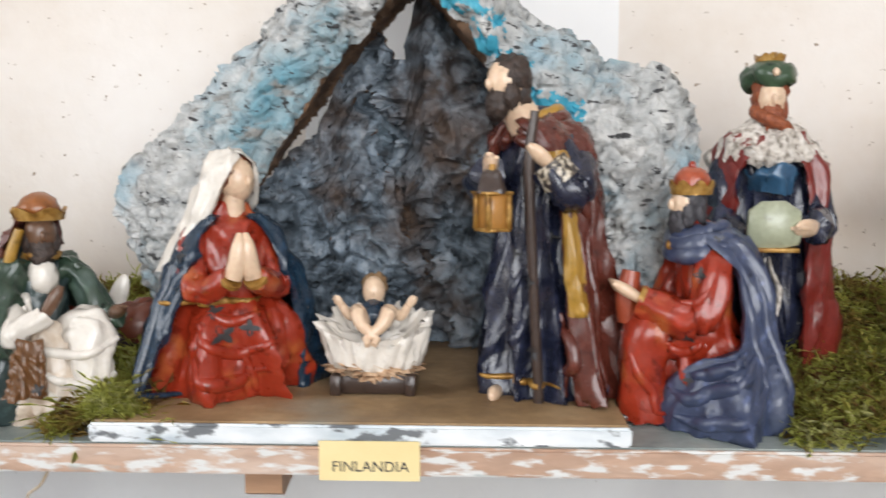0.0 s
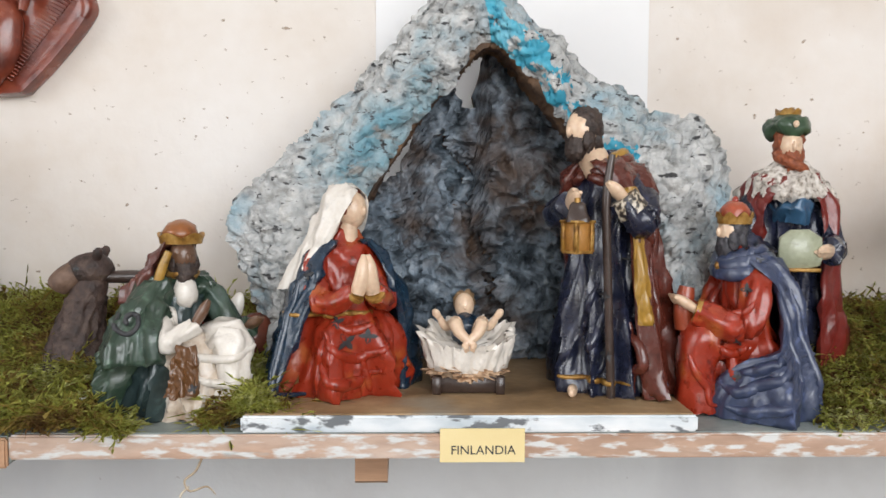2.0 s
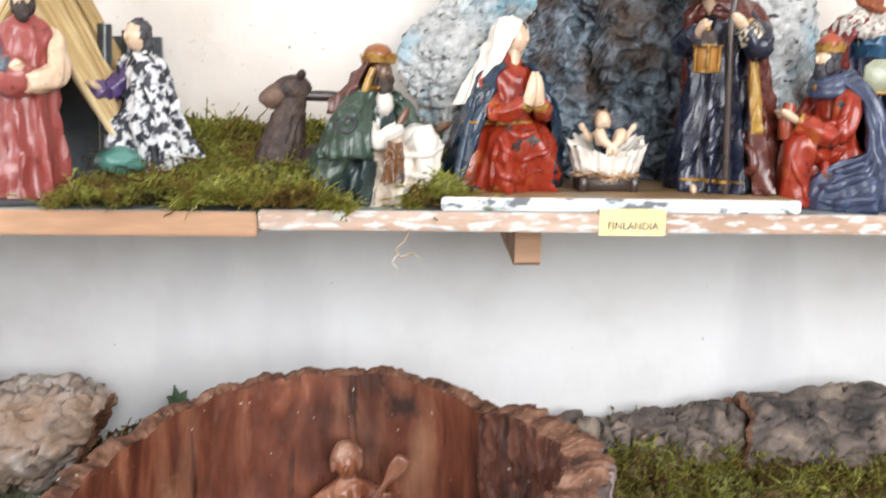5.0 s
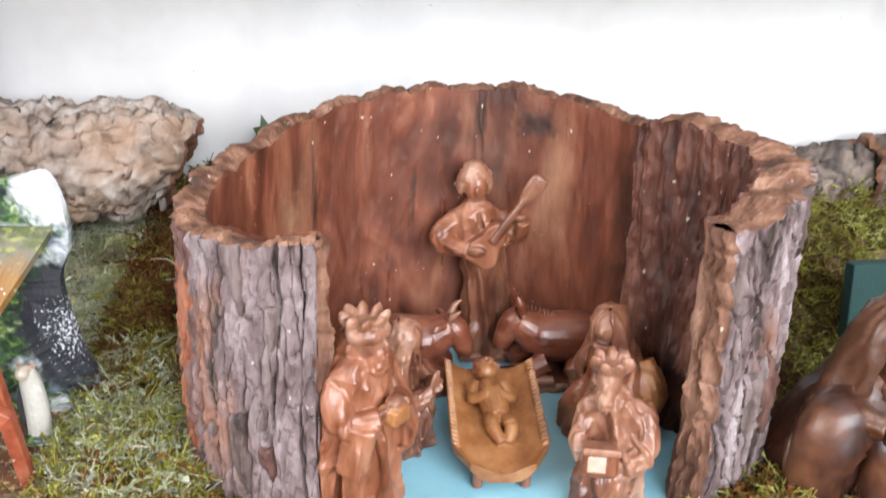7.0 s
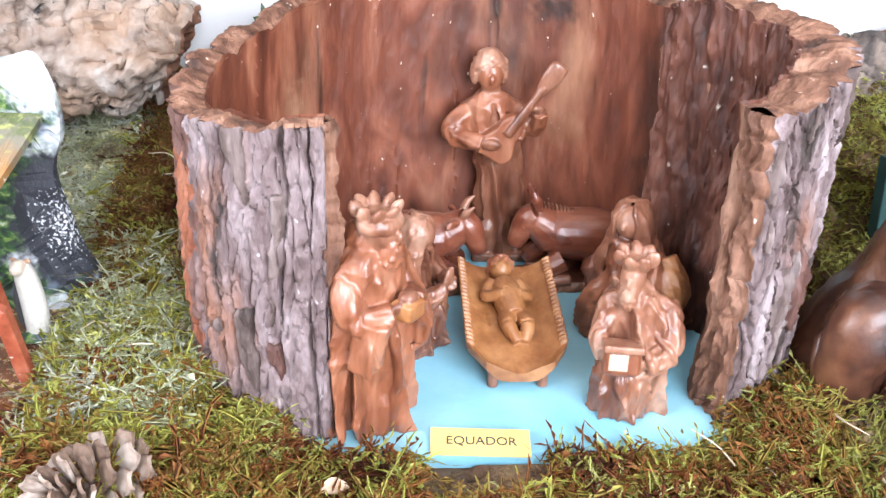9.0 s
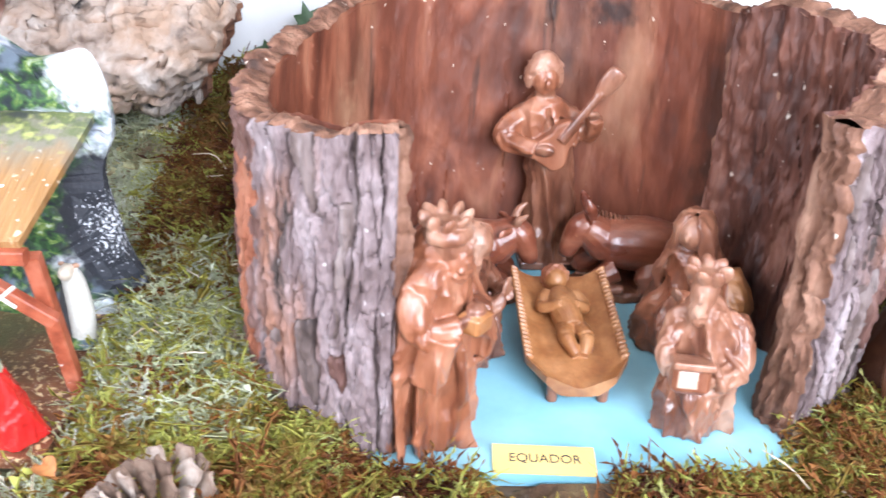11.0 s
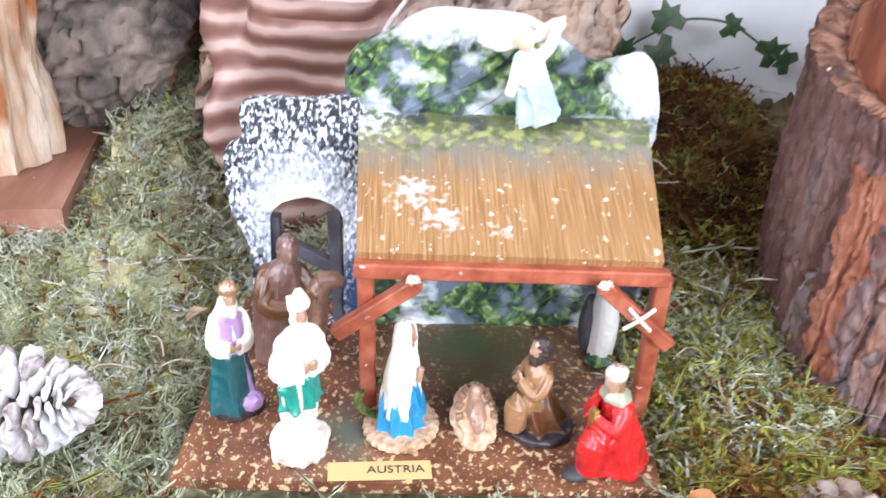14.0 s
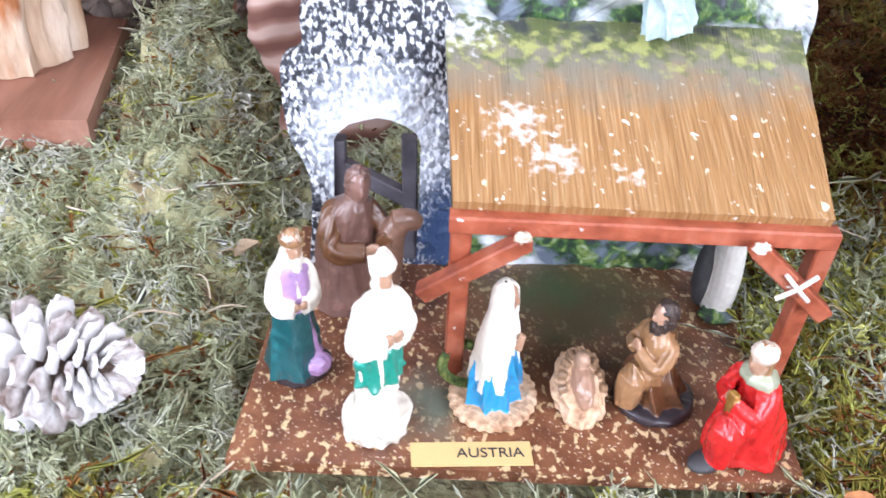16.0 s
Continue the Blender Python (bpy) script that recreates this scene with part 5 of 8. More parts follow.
for c in ((-0.737, 0.270, 0.9085), (-0.640, 0.266, 0.910)):
    S = Sculpt()
    S.blob(c, (0.0034, 0.0022, 0.0024), cream_brown, rough=0.6)
    S.part("snow_lump", house, "white snow on the beam joint")
for a, b in (((-0.8215, 0.392, BT + 0.001), (-0.8215, 0.392, BT + 0.078)), ((-0.7805, 0.392, BT + 0.001), (-0.784, 0.392, BT + 0.08)), ((-0.8215, 0.392, BT + 0.062), (-0.7805, 0.392, BT + 0.04))):
    beam("door_slat", a, b, 0.0042, "grey wooden door slat", door_grey)
S = Sculpt()
for k in range(70):
    q = (k * 0.618) % 1
    S.blob((-0.757 + 0.011 * (1 - 0.5 * q) * math.cos(k * 2.4), 0.289 + 0.006 * math.sin(k * 2.4), BT + 0.003 + 0.024 * q), (0.0022, 0.0022, 0.0022), bush_green, rough=0.8, seg=8, rows=6)
S.part("small_bush", house, "small green bush at the foot of the post")
# small angel ornament on the hillside, a plain shape
S = Sculpt(0.060)
S.robe([(0, 0, 0, 0.20, 0.12, 1), (0.25, 0, 0, 0.17, 0.12, 0.8), (0.5, -0.02, 0, 0.15, 0.11, 0.4), (0.68, -0.02, 0, 0.13, 0.1, 0.2), (0.75, -0.02, 0, 0.05, 0.05, 0)], paint("pale_blue_paint", (0.42, 0.55, 0.58), dark=0.8), folds=7)
S.blob((-0.02, -0.02, 0.86), (0.1, 0.1, 0.12), skin)
S.tube([(0.08, -0.02, 0.66), (0.2, -0.04, 0.75), (0.3, -0.03, 0.95)], [0.07, 0.06, 0.05], white_paint)
S.tube([(-0.1, -0.05, 0.66), (-0.18, -0.09, 0.5), (-0.25, -0.1, 0.38)], [0.07, 0.06, 0.05], white_paint)
for sx in (-1, 1):
    S.blob((sx * 0.24 - 0.02, 0.06, 0.86), (0.19, 0.03, 0.09), white_paint, turn=(0, sx * -22, 0), rough=0.3)
S.robe([(0.42, -0.02, 0, 0.165, 0.12, 0.6), (0.6, -0.02, 0, 0.15, 0.115, 0.4), (0.74, -0.02, 0, 0.07, 0.07, 0)], white_paint, folds=6)
S.part("angel_ornament", house, "small pale blue and white winged ornament", m=pose(-0.664, 0.372, 0.957, 4, -14, 0), voxel=0.0006)

# ---- figurines: plain robed shapes, each one mesh ----


def head(S, c, r, face, hair=None, beard=None, tilt=0):
    S.blob(c, (r * 0.86, r * 0.95, r * 1.15), face, turn=(tilt, 0, 0))
    S.blob((c[0], c[1] - r * 0.93, c[2] - r * 0.05), (r * 0.16, r * 0.22, r * 0.30), face)
    if hair:
        S.blob((c[0], c[1] + r * 0.22, c[2] + r * 0.22), (r * 1.02, r * 0.95, r * 1.12), hair, rough=0.25, rscale=22)
        S.blob((c[0], c[1] + r * 0.5, c[2] - r * 0.5), (r * 0.92, r * 0.62, r * 0.95), hair, rough=0.3, rscale=22)
    if beard:
        S.blob((c[0], c[1] - r * 0.52, c[2] - r * 0.95), (r * 0.70, r * 0.52, r * 0.85), beard, rough=0.35, rscale=26)
        for sx in (-1, 1):
            S.blob((c[0] + sx * r * 0.72, c[1] - r * 0.15, c[2] - r * 0.55), (r * 0.26, r * 0.42, r * 0.62), beard, rough=0.3, rscale=26)


def standing(S, robe_m, w=1.0, folds=11, fold=1.0, seed=1):
    S.robe([(0, 0, 0, 0.20 * w, 0.17 * w, fold), (0.03, 0, 0, 0.205 * w, 0.175 * w, fold), (0.2, 0, 0, 0.18 * w, 0.155 * w, fold), (0.4, 0, 0, 0.16 * w, 0.135 * w, fold * 0.8), (0.55, 0, 0, 0.15 * w, 0.12 * w, fold * 0.4),
            (0.68, 0, 0.0, 0.155 * w, 0.11 * w, fold * 0.2), (0.76, 0, 0.005, 0.14 * w, 0.10 * w, 0.1), (0.80, 0, 0.005, 0.07 * w, 0.065 * w, 0), (0.83, 0, 0, 0.045, 0.045, 0)], robe_m, folds=folds, seed=seed)


def kneeling(S, robe_m, w=1.0, folds=9, fold=1.0, seed=1, fwd=0.0):
    S.robe([(0, 0, 0.04, 0.30 * w, 0.34 * w, fold), (0.05, 0, 0.03, 0.31 * w, 0.35 * w, fold), (0.18, 0, 0.0, 0.285 * w, 0.31 * w, fold), (0.32, 0, -0.03, 0.235 * w, 0.25 * w, fold * 0.9), (0.45, 0, -0.01 - fwd * 0.3, 0.155 * w, 0.15 * w, fold * 0.4),
            (0.58, 0, -fwd * 0.6, 0.165 * w, 0.14 * w, fold * 0.3), (0.69, 0, -fwd * 0.9, 0.155 * w, 0.12 * w, 0.1), (0.74, 0, -fwd, 0.09 * w, 0.08 * w, 0), (0.78, 0, -fwd, 0.055, 0.055, 0)], robe_m, folds=folds, seed=seed)


def arm(S, a, b, c, r, m, hand_m=None, tip=None):
    root = (a[0] * 0.45, a[1] + 0.01, a[2] + 0.015)
    S.tube([root, a, b, c], [r * 0.75, r * 0.95, r * 0.92, r * 0.78], m, seg=24, steps=30, folds=5, depth=0.10)
    if hand_m:
        S.hand(c, tip, r * 0.55, hand_m)


# praying woman in red and blue
S = Sculpt(0.158)
S.carve = 1.25
kneeling(S, red_paint, 0.90, folds=7, seed=4, fold=1.1)
S.cape([(0.0, -0.02, 0.06, 0.39, 0.40, -30, 208, 1), (0.10, -0.02, 0.05, 0.38, 0.39, -30, 209, 0.9), (0.25, -0.01, 0.03, 0.35, 0.34, -32, 211, 0.6), (0.42, 0.0, 0.01, 0.30, 0.28, -36, 214, 0.4), (0.56, 0.0, 0.0, 0.25, 0.215, -44, 219, 0.3), (0.67, 0, 0.0, 0.20, 0.16, -50, 226, 0.1), (0.735, 0, 0.0, 0.135, 0.12, -58, 236, 0)], dark_blue, thick=0.028, folds=5)
n0 = len(S.v)
head(S, (0.01, -0.03, 0.885), 0.085, skin, paint("auburn_hair", (0.16, 0.045, 0.02)))
S.cape([(0.50, -0.03, 0.13, 0.19, 0.18, 60, 200, 0.7), (0.62, -0.02, 0.09, 0.175, 0.165, 40, 205, 0.6), (0.76, -0.005, 0.04, 0.145, 0.15, 0, 212, 0.3), (0.88, 0, 0.01, 0.118, 0.13, -34, 222, 0.1), (0.955, 0, 0.0, 0.10, 0.112, -56, 238, 0), (0.995, 0, 0.0, 0.055, 0.065, -89, 269, 0), (1.0, 0, 0, 0.01, 0.01, -89, 269, 0)], white_paint, thick=0.014, folds=7)
S.turn(n0, 26)
for sx in (-1, 1):
    arm(S, (sx * 0.14, 0.0, 0.64), (sx * 0.165, -0.13, 0.455), (sx * 0.05, -0.27, 0.50), 0.06, red_paint)
    S.tube([(sx * 0.055, -0.262, 0.495), (sx * 0.047, -0.272, 0.507)], [0.052, 0.05], gold, steps=4)
    S.tube([(sx * 0.04, -0.27, 0.505), (sx * 0.022, -0.285, 0.57), (sx * 0.015, -0.29, 0.635), (sx * 0.012, -0.282, 0.685)], [0.036, 0.038, 0.030, 0.010], skin, flat=0.75)
S.ridges([(0.016, (175, 0.40), (215, 0.395), (260, 0.40), (310, 0.40))], gold)
S.ridges([(0.030, (228, 0.33), (244, 0.22), (270, 0.19), (300, 0.27)), (0.034, (222, 0.20), (238, 0.10), (264, 0.08), (292, 0.13)), (0.026, (236, 0.36), (258, 0.32), (290, 0.36)),
          (0.028, (226, 0.30), (222, 0.16), (220, 0.03)), (0.026, (270, 0.20), (282, 0.10), (290, 0.02))], red_paint)
S.ridges([(0.028, (190, 0.60), (192, 0.38), (196, 0.15), (201, 0.02)), (0.022, (172, 0.5), (174, 0.25), (178, 0.03))], dark_blue)
S.stars([(204, 0.585, 0.034, 10), (240, 0.365, 0.034, 20), (252, 0.275, 0.05, 35), (276, 0.30, 0.04, 0)])
S.tube([(0.005, -0.015, 0.72), (0.01, -0.03, 0.83)], [0.052, 0.042], skin)
S.thing("figurine", pose(-0.139, 0.566, SHELF + 0.0125, 0, 0, 24), "kneeling praying resin figurine, red dress, blue cloak, white veil", "figurine", "cave nativity figurines")

# tall bearded man with staff and lantern
cuff = material("patterned_cuff_paint", [(0.03, 0.025, 0.025), (0.07, 0.055, 0.04), (0.34, 0.28, 0.20), (0.60, 0.54, 0.44)], scale=240, rough=0.4, bscale=300, lo=0.42, hi=0.56)
ochre = paint("ochre_paint", (0.36, 0.20, 0.03))
S = Sculpt(0.222)
S.carve = 1.15
standing(S, navy, 0.90, folds=8, seed=7, fold=1.2)
S.cape([(0.01, 0.01, 0.03, 0.25, 0.25, -14, 186, 1), (0.12, 0.005, 0.03, 0.235, 0.23, -16, 188, 0.9), (0.3, 0, 0.03, 0.21, 0.20, -20, 192, 0.7), (0.46, 0, 0.02, 0.195, 0.175, -22, 200, 0.5), (0.6, 0, 0.01, 0.19, 0.155, -24, 215, 0.4), (0.70, 0, 0.0, 0.185, 0.14, -36, 235, 0.3), (0.775, 0, 0.0, 0.145, 0.12, -60, 245, 0.3), (0.81, 0, 0.0, 0.085, 0.08, -75, 250, 0)], maroon, thick=0.02, folds=7)
S.cape([(0.26, 0, 0.03, 0.222, 0.212, -19, -4, 0.7), (0.36, 0, 0.025, 0.212, 0.197, -20, -4, 0.6), (0.46, 0, 0.02, 0.204, 0.184, -21, -7, 0.5), (0.6, 0, 0.01, 0.199, 0.164, -23, -10, 0.4), (0.70, 0, 0.0, 0.194, 0.149, -35, -20, 0.3)], ochre, thick=0.008, folds=7)
S.ridges([(0.022, (-12, 0.26), (-7, 0.14), (-10, 0.02)), (0.018, (4, 0.5), (6, 0.25), (8, 0.02)), (0.018, (18, 0.55), (20, 0.25), (24, 0.02)), (0.016, (-2, 0.62), (8, 0.56), (20, 0.50))], maroon)
S.ridges([(0.018, (330, 0.44), (318, 0.28), (300, 0.16)), (0.018, (322, 0.36), (305, 0.20), (285, 0.11)), (0.016, (335, 0.30), (322, 0.14), (305, 0.06)), (0.016, (310, 0.42), (292, 0.28), (275, 0.2))], navy)
head(S, (0.005, -0.118, 0.905), 0.062, skin, hair_brown, hair_brown, 14)
S.tube([(0, -0.03, 0.775), (0, -0.07, 0.82), (0.003, -0.10, 0.87)], [0.062, 0.052, 0.046], skin)
# collar of the cloak in rolls round the neck
for r, z, m in ((0.105, 0.775, maroon), (0.088, 0.80, maroon), (0.07, 0.818, ochre)):
    S.tube([(r * math.cos(radians(a)), -0.01 + r * 0.85 * math.sin(radians(a)), z - 0.035 * (a < -30 or a > 210) + 0.01 * math.sin(radians(3 * a))) for a in range(-80, 261, 20)], [0.012] + [0.022] * 16 + [0.012], m, seg=10, steps=50)
arm(S, (0.13, 0.02, 0.70), (0.215, -0.04, 0.60), (0.188, -0.095, 0.675), 0.06, navy, skin, (0.165, -0.15, 0.73))
S.tube([(0.207, -0.065, 0.63), (0.188, -0.098, 0.68)], [0.055, 0.050], cuff, steps=6, seg=16)
arm(S, (-0.13, 0.02, 0.72), (-0.10, -0.13, 0.61), (0.04, -0.20, 0.65), 0.055, navy, skin, (0.115, -0.232, 0.70))
S.tube([(0.135, -0.085, 0.0), (0.145, -0.115, 0.35), (0.155, -0.14, 0.66), (0.168, -0.13, 0.82)], [0.0155, 0.0145, 0.0155, 0.012], dark_wood_paint, seg=10, steps=20)
S.tube([(0.12, -0.235, 0.675), (0.127, -0.238, 0.645)], [0.010, 0.010], gold, steps=4)
lx, ly, lz = 0.127, -0.238, 0.55
S.box((lx, ly, lz - 0.050), (0.036, 0.036, 0.005), gold)
S.box((lx, ly, lz + 0.050), (0.042, 0.042, 0.004), gold)
S.box((lx, ly, lz), (0.030, 0.030, 0.047), lantern_glass)
for ax in (-1, 1):
    for ay in (-1, 1):
        S.box((lx + ax * 0.032, ly + ay * 0.032, lz), (0.007, 0.007, 0.049), gold)
S.robe([(lz + 0.054, lx, ly, 0.036, 0.036, 0), (lz + 0.068, lx, ly, 0.026, 0.026, 0), (lz + 0.095, lx, ly, 0.009, 0.009, 0)], dark_wood_paint, folds=4, depth=0)
S.tube([(0.02, -0.15, 0.016), (0.05, -0.185, 0.018), (0.07, -0.205, 0.014)], [0.018, 0.022, 0.012], skin, flat=0.7)
S.ridges([(0.012, (345, 0.05), (320, 0.05), (290, 0.052), (255, 0.055))], gold)
S.stars([(342, 0.47, 0.02, 0), (318, 0.35, 0.02, 0), (322, 0.15, 0.026, 20), (296, 0.42, 0.018, 0)])
S.thing("figurine", pose(0.064, 0.572, SHELF + 0.0125, 0, 0, -60), "standing bearded resin figurine with staff, lantern and maroon cloak", "figurine", "cave nativity figurines")

# infant on a crib of straw and white cloth, one figurine
S = Sculpt(0.075)
S.box((0, 0, 0.10), (0.34, 0.22, 0.09), dark_wood_paint)
for sx in (-1, 1):
    S.box((sx * 0.36, 0, 0.09), (0.05, 0.25, 0.09), dark_wood_paint)
S.blob((0, -0.02, 0.22), (0.42, 0.29, 0.11), straw_pale, rough=0.5, rscale=34, seg=50, rows=22)
ring = []
for k, (rad, z) in enumerate(((0.36, 0.25), (0.44, 0.27), (0.46, 0.36), (0.47, 0.46), (0.49, 0.56), (0.485, 0.62), (0.45, 0.635), (0.40, 0.58), (0.32, 0.50), (0.18, 0.46), (0.05, 0.46))):
    row = []
    for j in range(150):
        t = 2 * math.pi * j / 150
        u = Vector((math.cos(t) * 2.6, math.sin(t) * 2.6, 0.35 * k))
        fold_ = 1 - 2.8 * abs(noise.noise(u * 1.25)) + 0.6 * noise.noise(u * 3.1)
        amp = 0.05 + 0.036 * min(k, 5)
        back_ = max(0.0, math.sin(t))
        front = max(0.0, -math.sin(t))
        row.append((rad * (1 + amp * fold_) * math.cos(t), rad * 0.62 * (1 + amp * fold_) * math.sin(t), z - 0.03 + (0.08 * back_ - 0.20 * front + 0.09 * fold_) * (0.15 * k if k < 7 else 0.6)))
    ring.append(row)
S.rings(ring, white_paint)
S.tube([(-0.02, 0.14, 0.66), (-0.02, 0.02, 0.62), (-0.01, -0.08, 0.58)], [0.15, 0.17, 0.13], dark_blue, seg=18, steps=14, folds=6, depth=0.05)
S.blob((-0.03, 0.17, 0.86), (0.115, 0.12, 0.135), skin)
S.blob((-0.03, 0.06, 0.85), (0.02, 0.025, 0.025), skin)
S.blob((-0.03, 0.23, 0.89), (0.13, 0.11, 0.125), paint("fair_hair", (0.26, 0.16, 0.08)), rough=0.3)
for sx in (-1, 1):
    S.tube([(sx * 0.14, 0.10, 0.70), (sx * 0.25, 0.03, 0.66), (sx * 0.33, 0.0, 0.76)], [0.05, 0.05, 0.036], skin)
    S.hand((sx * 0.33, 0.0, 0.76), (sx * 0.40, -0.01, 0.84), 0.045, skin)
    S.tube([(sx * 0.10, -0.06, 0.62), (sx * 0.15, -0.17, 0.72), (sx * 0.09, -0.25, 0.62), (-sx * 0.05, -0.30, 0.52)], [0.075, 0.078, 0.06, 0.04], skin, seg=14, steps=16)
    S.tube([(-sx * 0.05, -0.30, 0.52), (-sx * 0.03, -0.36, 0.47)], [0.04, 0.03], skin)
S.slim(0.90, 0.95)
S.thing("figurine", pose(-0.044, 0.565, SHELF + 0.0125), "resin infant figurine on straw and white cloth in a dark crib", "figurine", "cave nativity figurines")

# kneeling crowned figurine in blue cape and red tunic
S = Sculpt(0.160)
S.carve = 1.3
kneeling(S, red_paint, 0.80, folds=6, seed=9, fwd=0.06, fold=0.9)
S.tube([(0.05, -0.05, 0.34), (0.04, -0.27, 0.37), (0.03, -0.32, 0.22), (0.02, -0.31, 0.02)], [0.12, 0.13, 0.11, 0.11], red_paint, seg=24, steps=20, folds=5, depth=0.05)
S.blob((0.02, -0.39, 0.025), (0.05, 0.07, 0.03), dark_wood_paint)
S.cape([(0.0, 0.05, 0.0, 0.36, 0.25, -92, 190, 0.9), (0.08, 0.05, 0.0, 0.37, 0.26, -90, 190, 1), (0.17, 0.04, 0.01, 0.35, 0.255, -80, 195, 1), (0.26, 0.03, 0.02, 0.325, 0.25, -56, 200, 0.9), (0.33, 0.01, 0.03, 0.305, 0.245, -12, 204, 0.7), (0.40, 0.0, 0.03, 0.285, 0.245, 2, 205, 0.6), (0.52, 0, 0.03, 0.255, 0.235, 4, 205, 0.5), (0.62, 0, 0.02, 0.225, 0.21, 0, 205, 0.4), (0.70, 0, 0.0, 0.185, 0.175, -22, 210, 0.3), (0.75, 0, -0.03, 0.14, 0.13, -50, 230, 0.2)], slate_blue, thick=0.035, folds=5, depth=0.15)
for r, z, yy in ((0.15, 0.68, -0.03), (0.135, 0.72, -0.04), (0.10, 0.755, -0.06)):
    S.tube([(r * math.cos(radians(a)), yy + r * math.sin(radians(a)), z + 0.015 * math.sin(radians(2 * a + 40))) for a in range(-90, 271, 30)], [0.034] * 13, slate_blue, seg=12, steps=40, folds=3, depth=0.12)
S.ridges([(0.034, (-64, 0.16), (-40, 0.13), (-10, 0.20), (15, 0.30)), (0.032, (-55, 0.06), (-30, 0.05), (0, 0.10), (25, 0.2)), (0.03, (-40, 0.22), (-20, 0.24), (5, 0.32)), (0.026, (12, 0.6), (16, 0.4), (24, 0.1)), (0.026, (30, 0.6), (34, 0.35), (38, 0.05))], slate_blue)
head(S, (0, -0.12, 0.86), 0.076, skin, hair_grey, hair_grey)
S.blob((0, -0.10, 0.935), (0.078, 0.085, 0.07), paint("orange_red_paint", (0.36, 0.07, 0.028)), rough=0.12)
S.blob((0, -0.10, 1.006), (0.018, 0.018, 0.02), red_paint)
S.crown((0, -0.10, 0.895), 0.084, 0.09, 0.058, gold, points=8)
arm(S, (0.17, -0.06, 0.61), (0.20, -0.15, 0.43), (0.09, -0.36, 0.50), 0.078, red_paint, skin, (0.07, -0.48, 0.565))
arm(S, (-0.17, -0.06, 0.61), (-0.16, -0.16, 0.44), (-0.02, -0.36, 0.49), 0.07, red_paint, skin, (-0.01, -0.46, 0.56))
S.tube([(0.10, -0.345, 0.495), (0.09, -0.365, 0.503)], [0.058, 0.054], gold, steps=4)
S.tube([(0.0, -0.38, 0.40), (0.0, -0.385, 0.5), (0.0, -0.37, 0.60)], [0.05, 0.055, 0.04], paint("orange_cloth_paint", (0.30, 0.055, 0.022)), seg=16)
S.ridges([(0.024, (300, 0.34), (310, 0.30), (330, 0.34)), (0.024, (285, 0.30), (290, 0.18), (295, 0.05)), (0.02, (335, 0.56), (325, 0.50), (312, 0.50))], red_paint)
S.stars([(325, 0.60, 0.034, 0), (318, 0.36, 0.024, 10), (318, 0.20, 0.028, 0), (345, 0.74, 0.024, 0)])
S.blob((0.02, -0.20, 0.70), (0.022, 0.022, 0.022), gold)
S.slim(0.90, 0.88)
S.thing("figurine", pose(0.171, 0.550, SHELF + 0.0005, 0, 0, -80), "kneeling crowned resin figurine in slate-blue cape and red tunic", "figurine", "cave nativity figurines")

# standing turbaned figurine
crimson = paint("crimson_paint", (0.17, 0.018, 0.013))
S = Sculpt(0.237)
S.carve = 1.4
standing(S, navy, 0.80, folds=9, seed=12, fold=1.2)
S.cape([(0.03, 0.01, 0.02, 0.24, 0.2, -62, 236, 0.8), (0.25, 0.01, 0.02, 0.225, 0.185, -58, 232, 0.7), (0.45, 0, 0.01, 0.21, 0.17, -52, 228, 0.5), (0.6, 0, 0.0, 0.20, 0.15, -50, 230, 0.3), (0.70, 0, 0.0, 0.175, 0.13, -62, 242, 0.2), (0.755, 0, 0.0, 0.13, 0.105, -80, 260, 0)], crimson, thick=0.018, folds=5, hem=gold)
S.robe([(0.68, 0, 0.0, 0.17, 0.13, 0.5), (0.70, 0, 0.0, 0.178, 0.138, 0.5), (0.74, 0, 0, 0.15, 0.12, 0.4), (0.785, 0, 0, 0.085, 0.08, 0.2), (0.80, 0, 0, 0.06, 0.06, 0)], fur_white, folds=17, depth=0.1)
head(S, (0, -0.03, 0.865), 0.058, skin, hair_red, hair_red)
for k in range(26):
    a, h = radians(180 + 180 * ((k * 0.382) % 1)), 0.77 + 0.062 * ((k * 0.618) % 1)
    S.blob((0.058 * math.cos(a), -0.045 + 0.056 * math.sin(a), h), (0.017, 0.017, 0.019), hair_red, seg=8, rows=6)
S.tube([(0.055 * math.cos(radians(a)), -0.002 + 0.060 * math.sin(radians(a)), 0.932 + 0.004 * math.sin(radians(2 * a))) for a in range(0, 361, 30)], [0.033] * 13, turban_green, seg=16, steps=48, folds=4, depth=0.12)
S.blob((0, 0, 0.95), (0.066, 0.07, 0.034), turban_green)
S.crown((0, 0, 0.957), 0.046, 0.046, 0.040, gold, points=6)
S.blob((0, 0, 0.965), (0.042, 0.042, 0.035), gold, rough=0.3)
S.blob((0, -0.098, 0.938), (0.012, 0.009, 0.012), skin)
arm(S, (0.13, 0.0, 0.66), (0.165, -0.09, 0.52), (0.11, -0.21, 0.51), 0.052, navy, skin, (0.03, -0.29, 0.515))
arm(S, (-0.13, 0.0, 0.66), (-0.15, -0.09, 0.52), (-0.10, -0.20, 0.47), 0.05, navy, skin, (-0.06, -0.24, 0.46))
out = [(0.085, -0.02), (0.080, 0.045), (0.03, 0.072), (-0.04, 0.070), (-0.08, 0.045), (-0.085, -0.045), (-0.04, -0.058), (0.03, -0.056), (0.075, -0.046)]
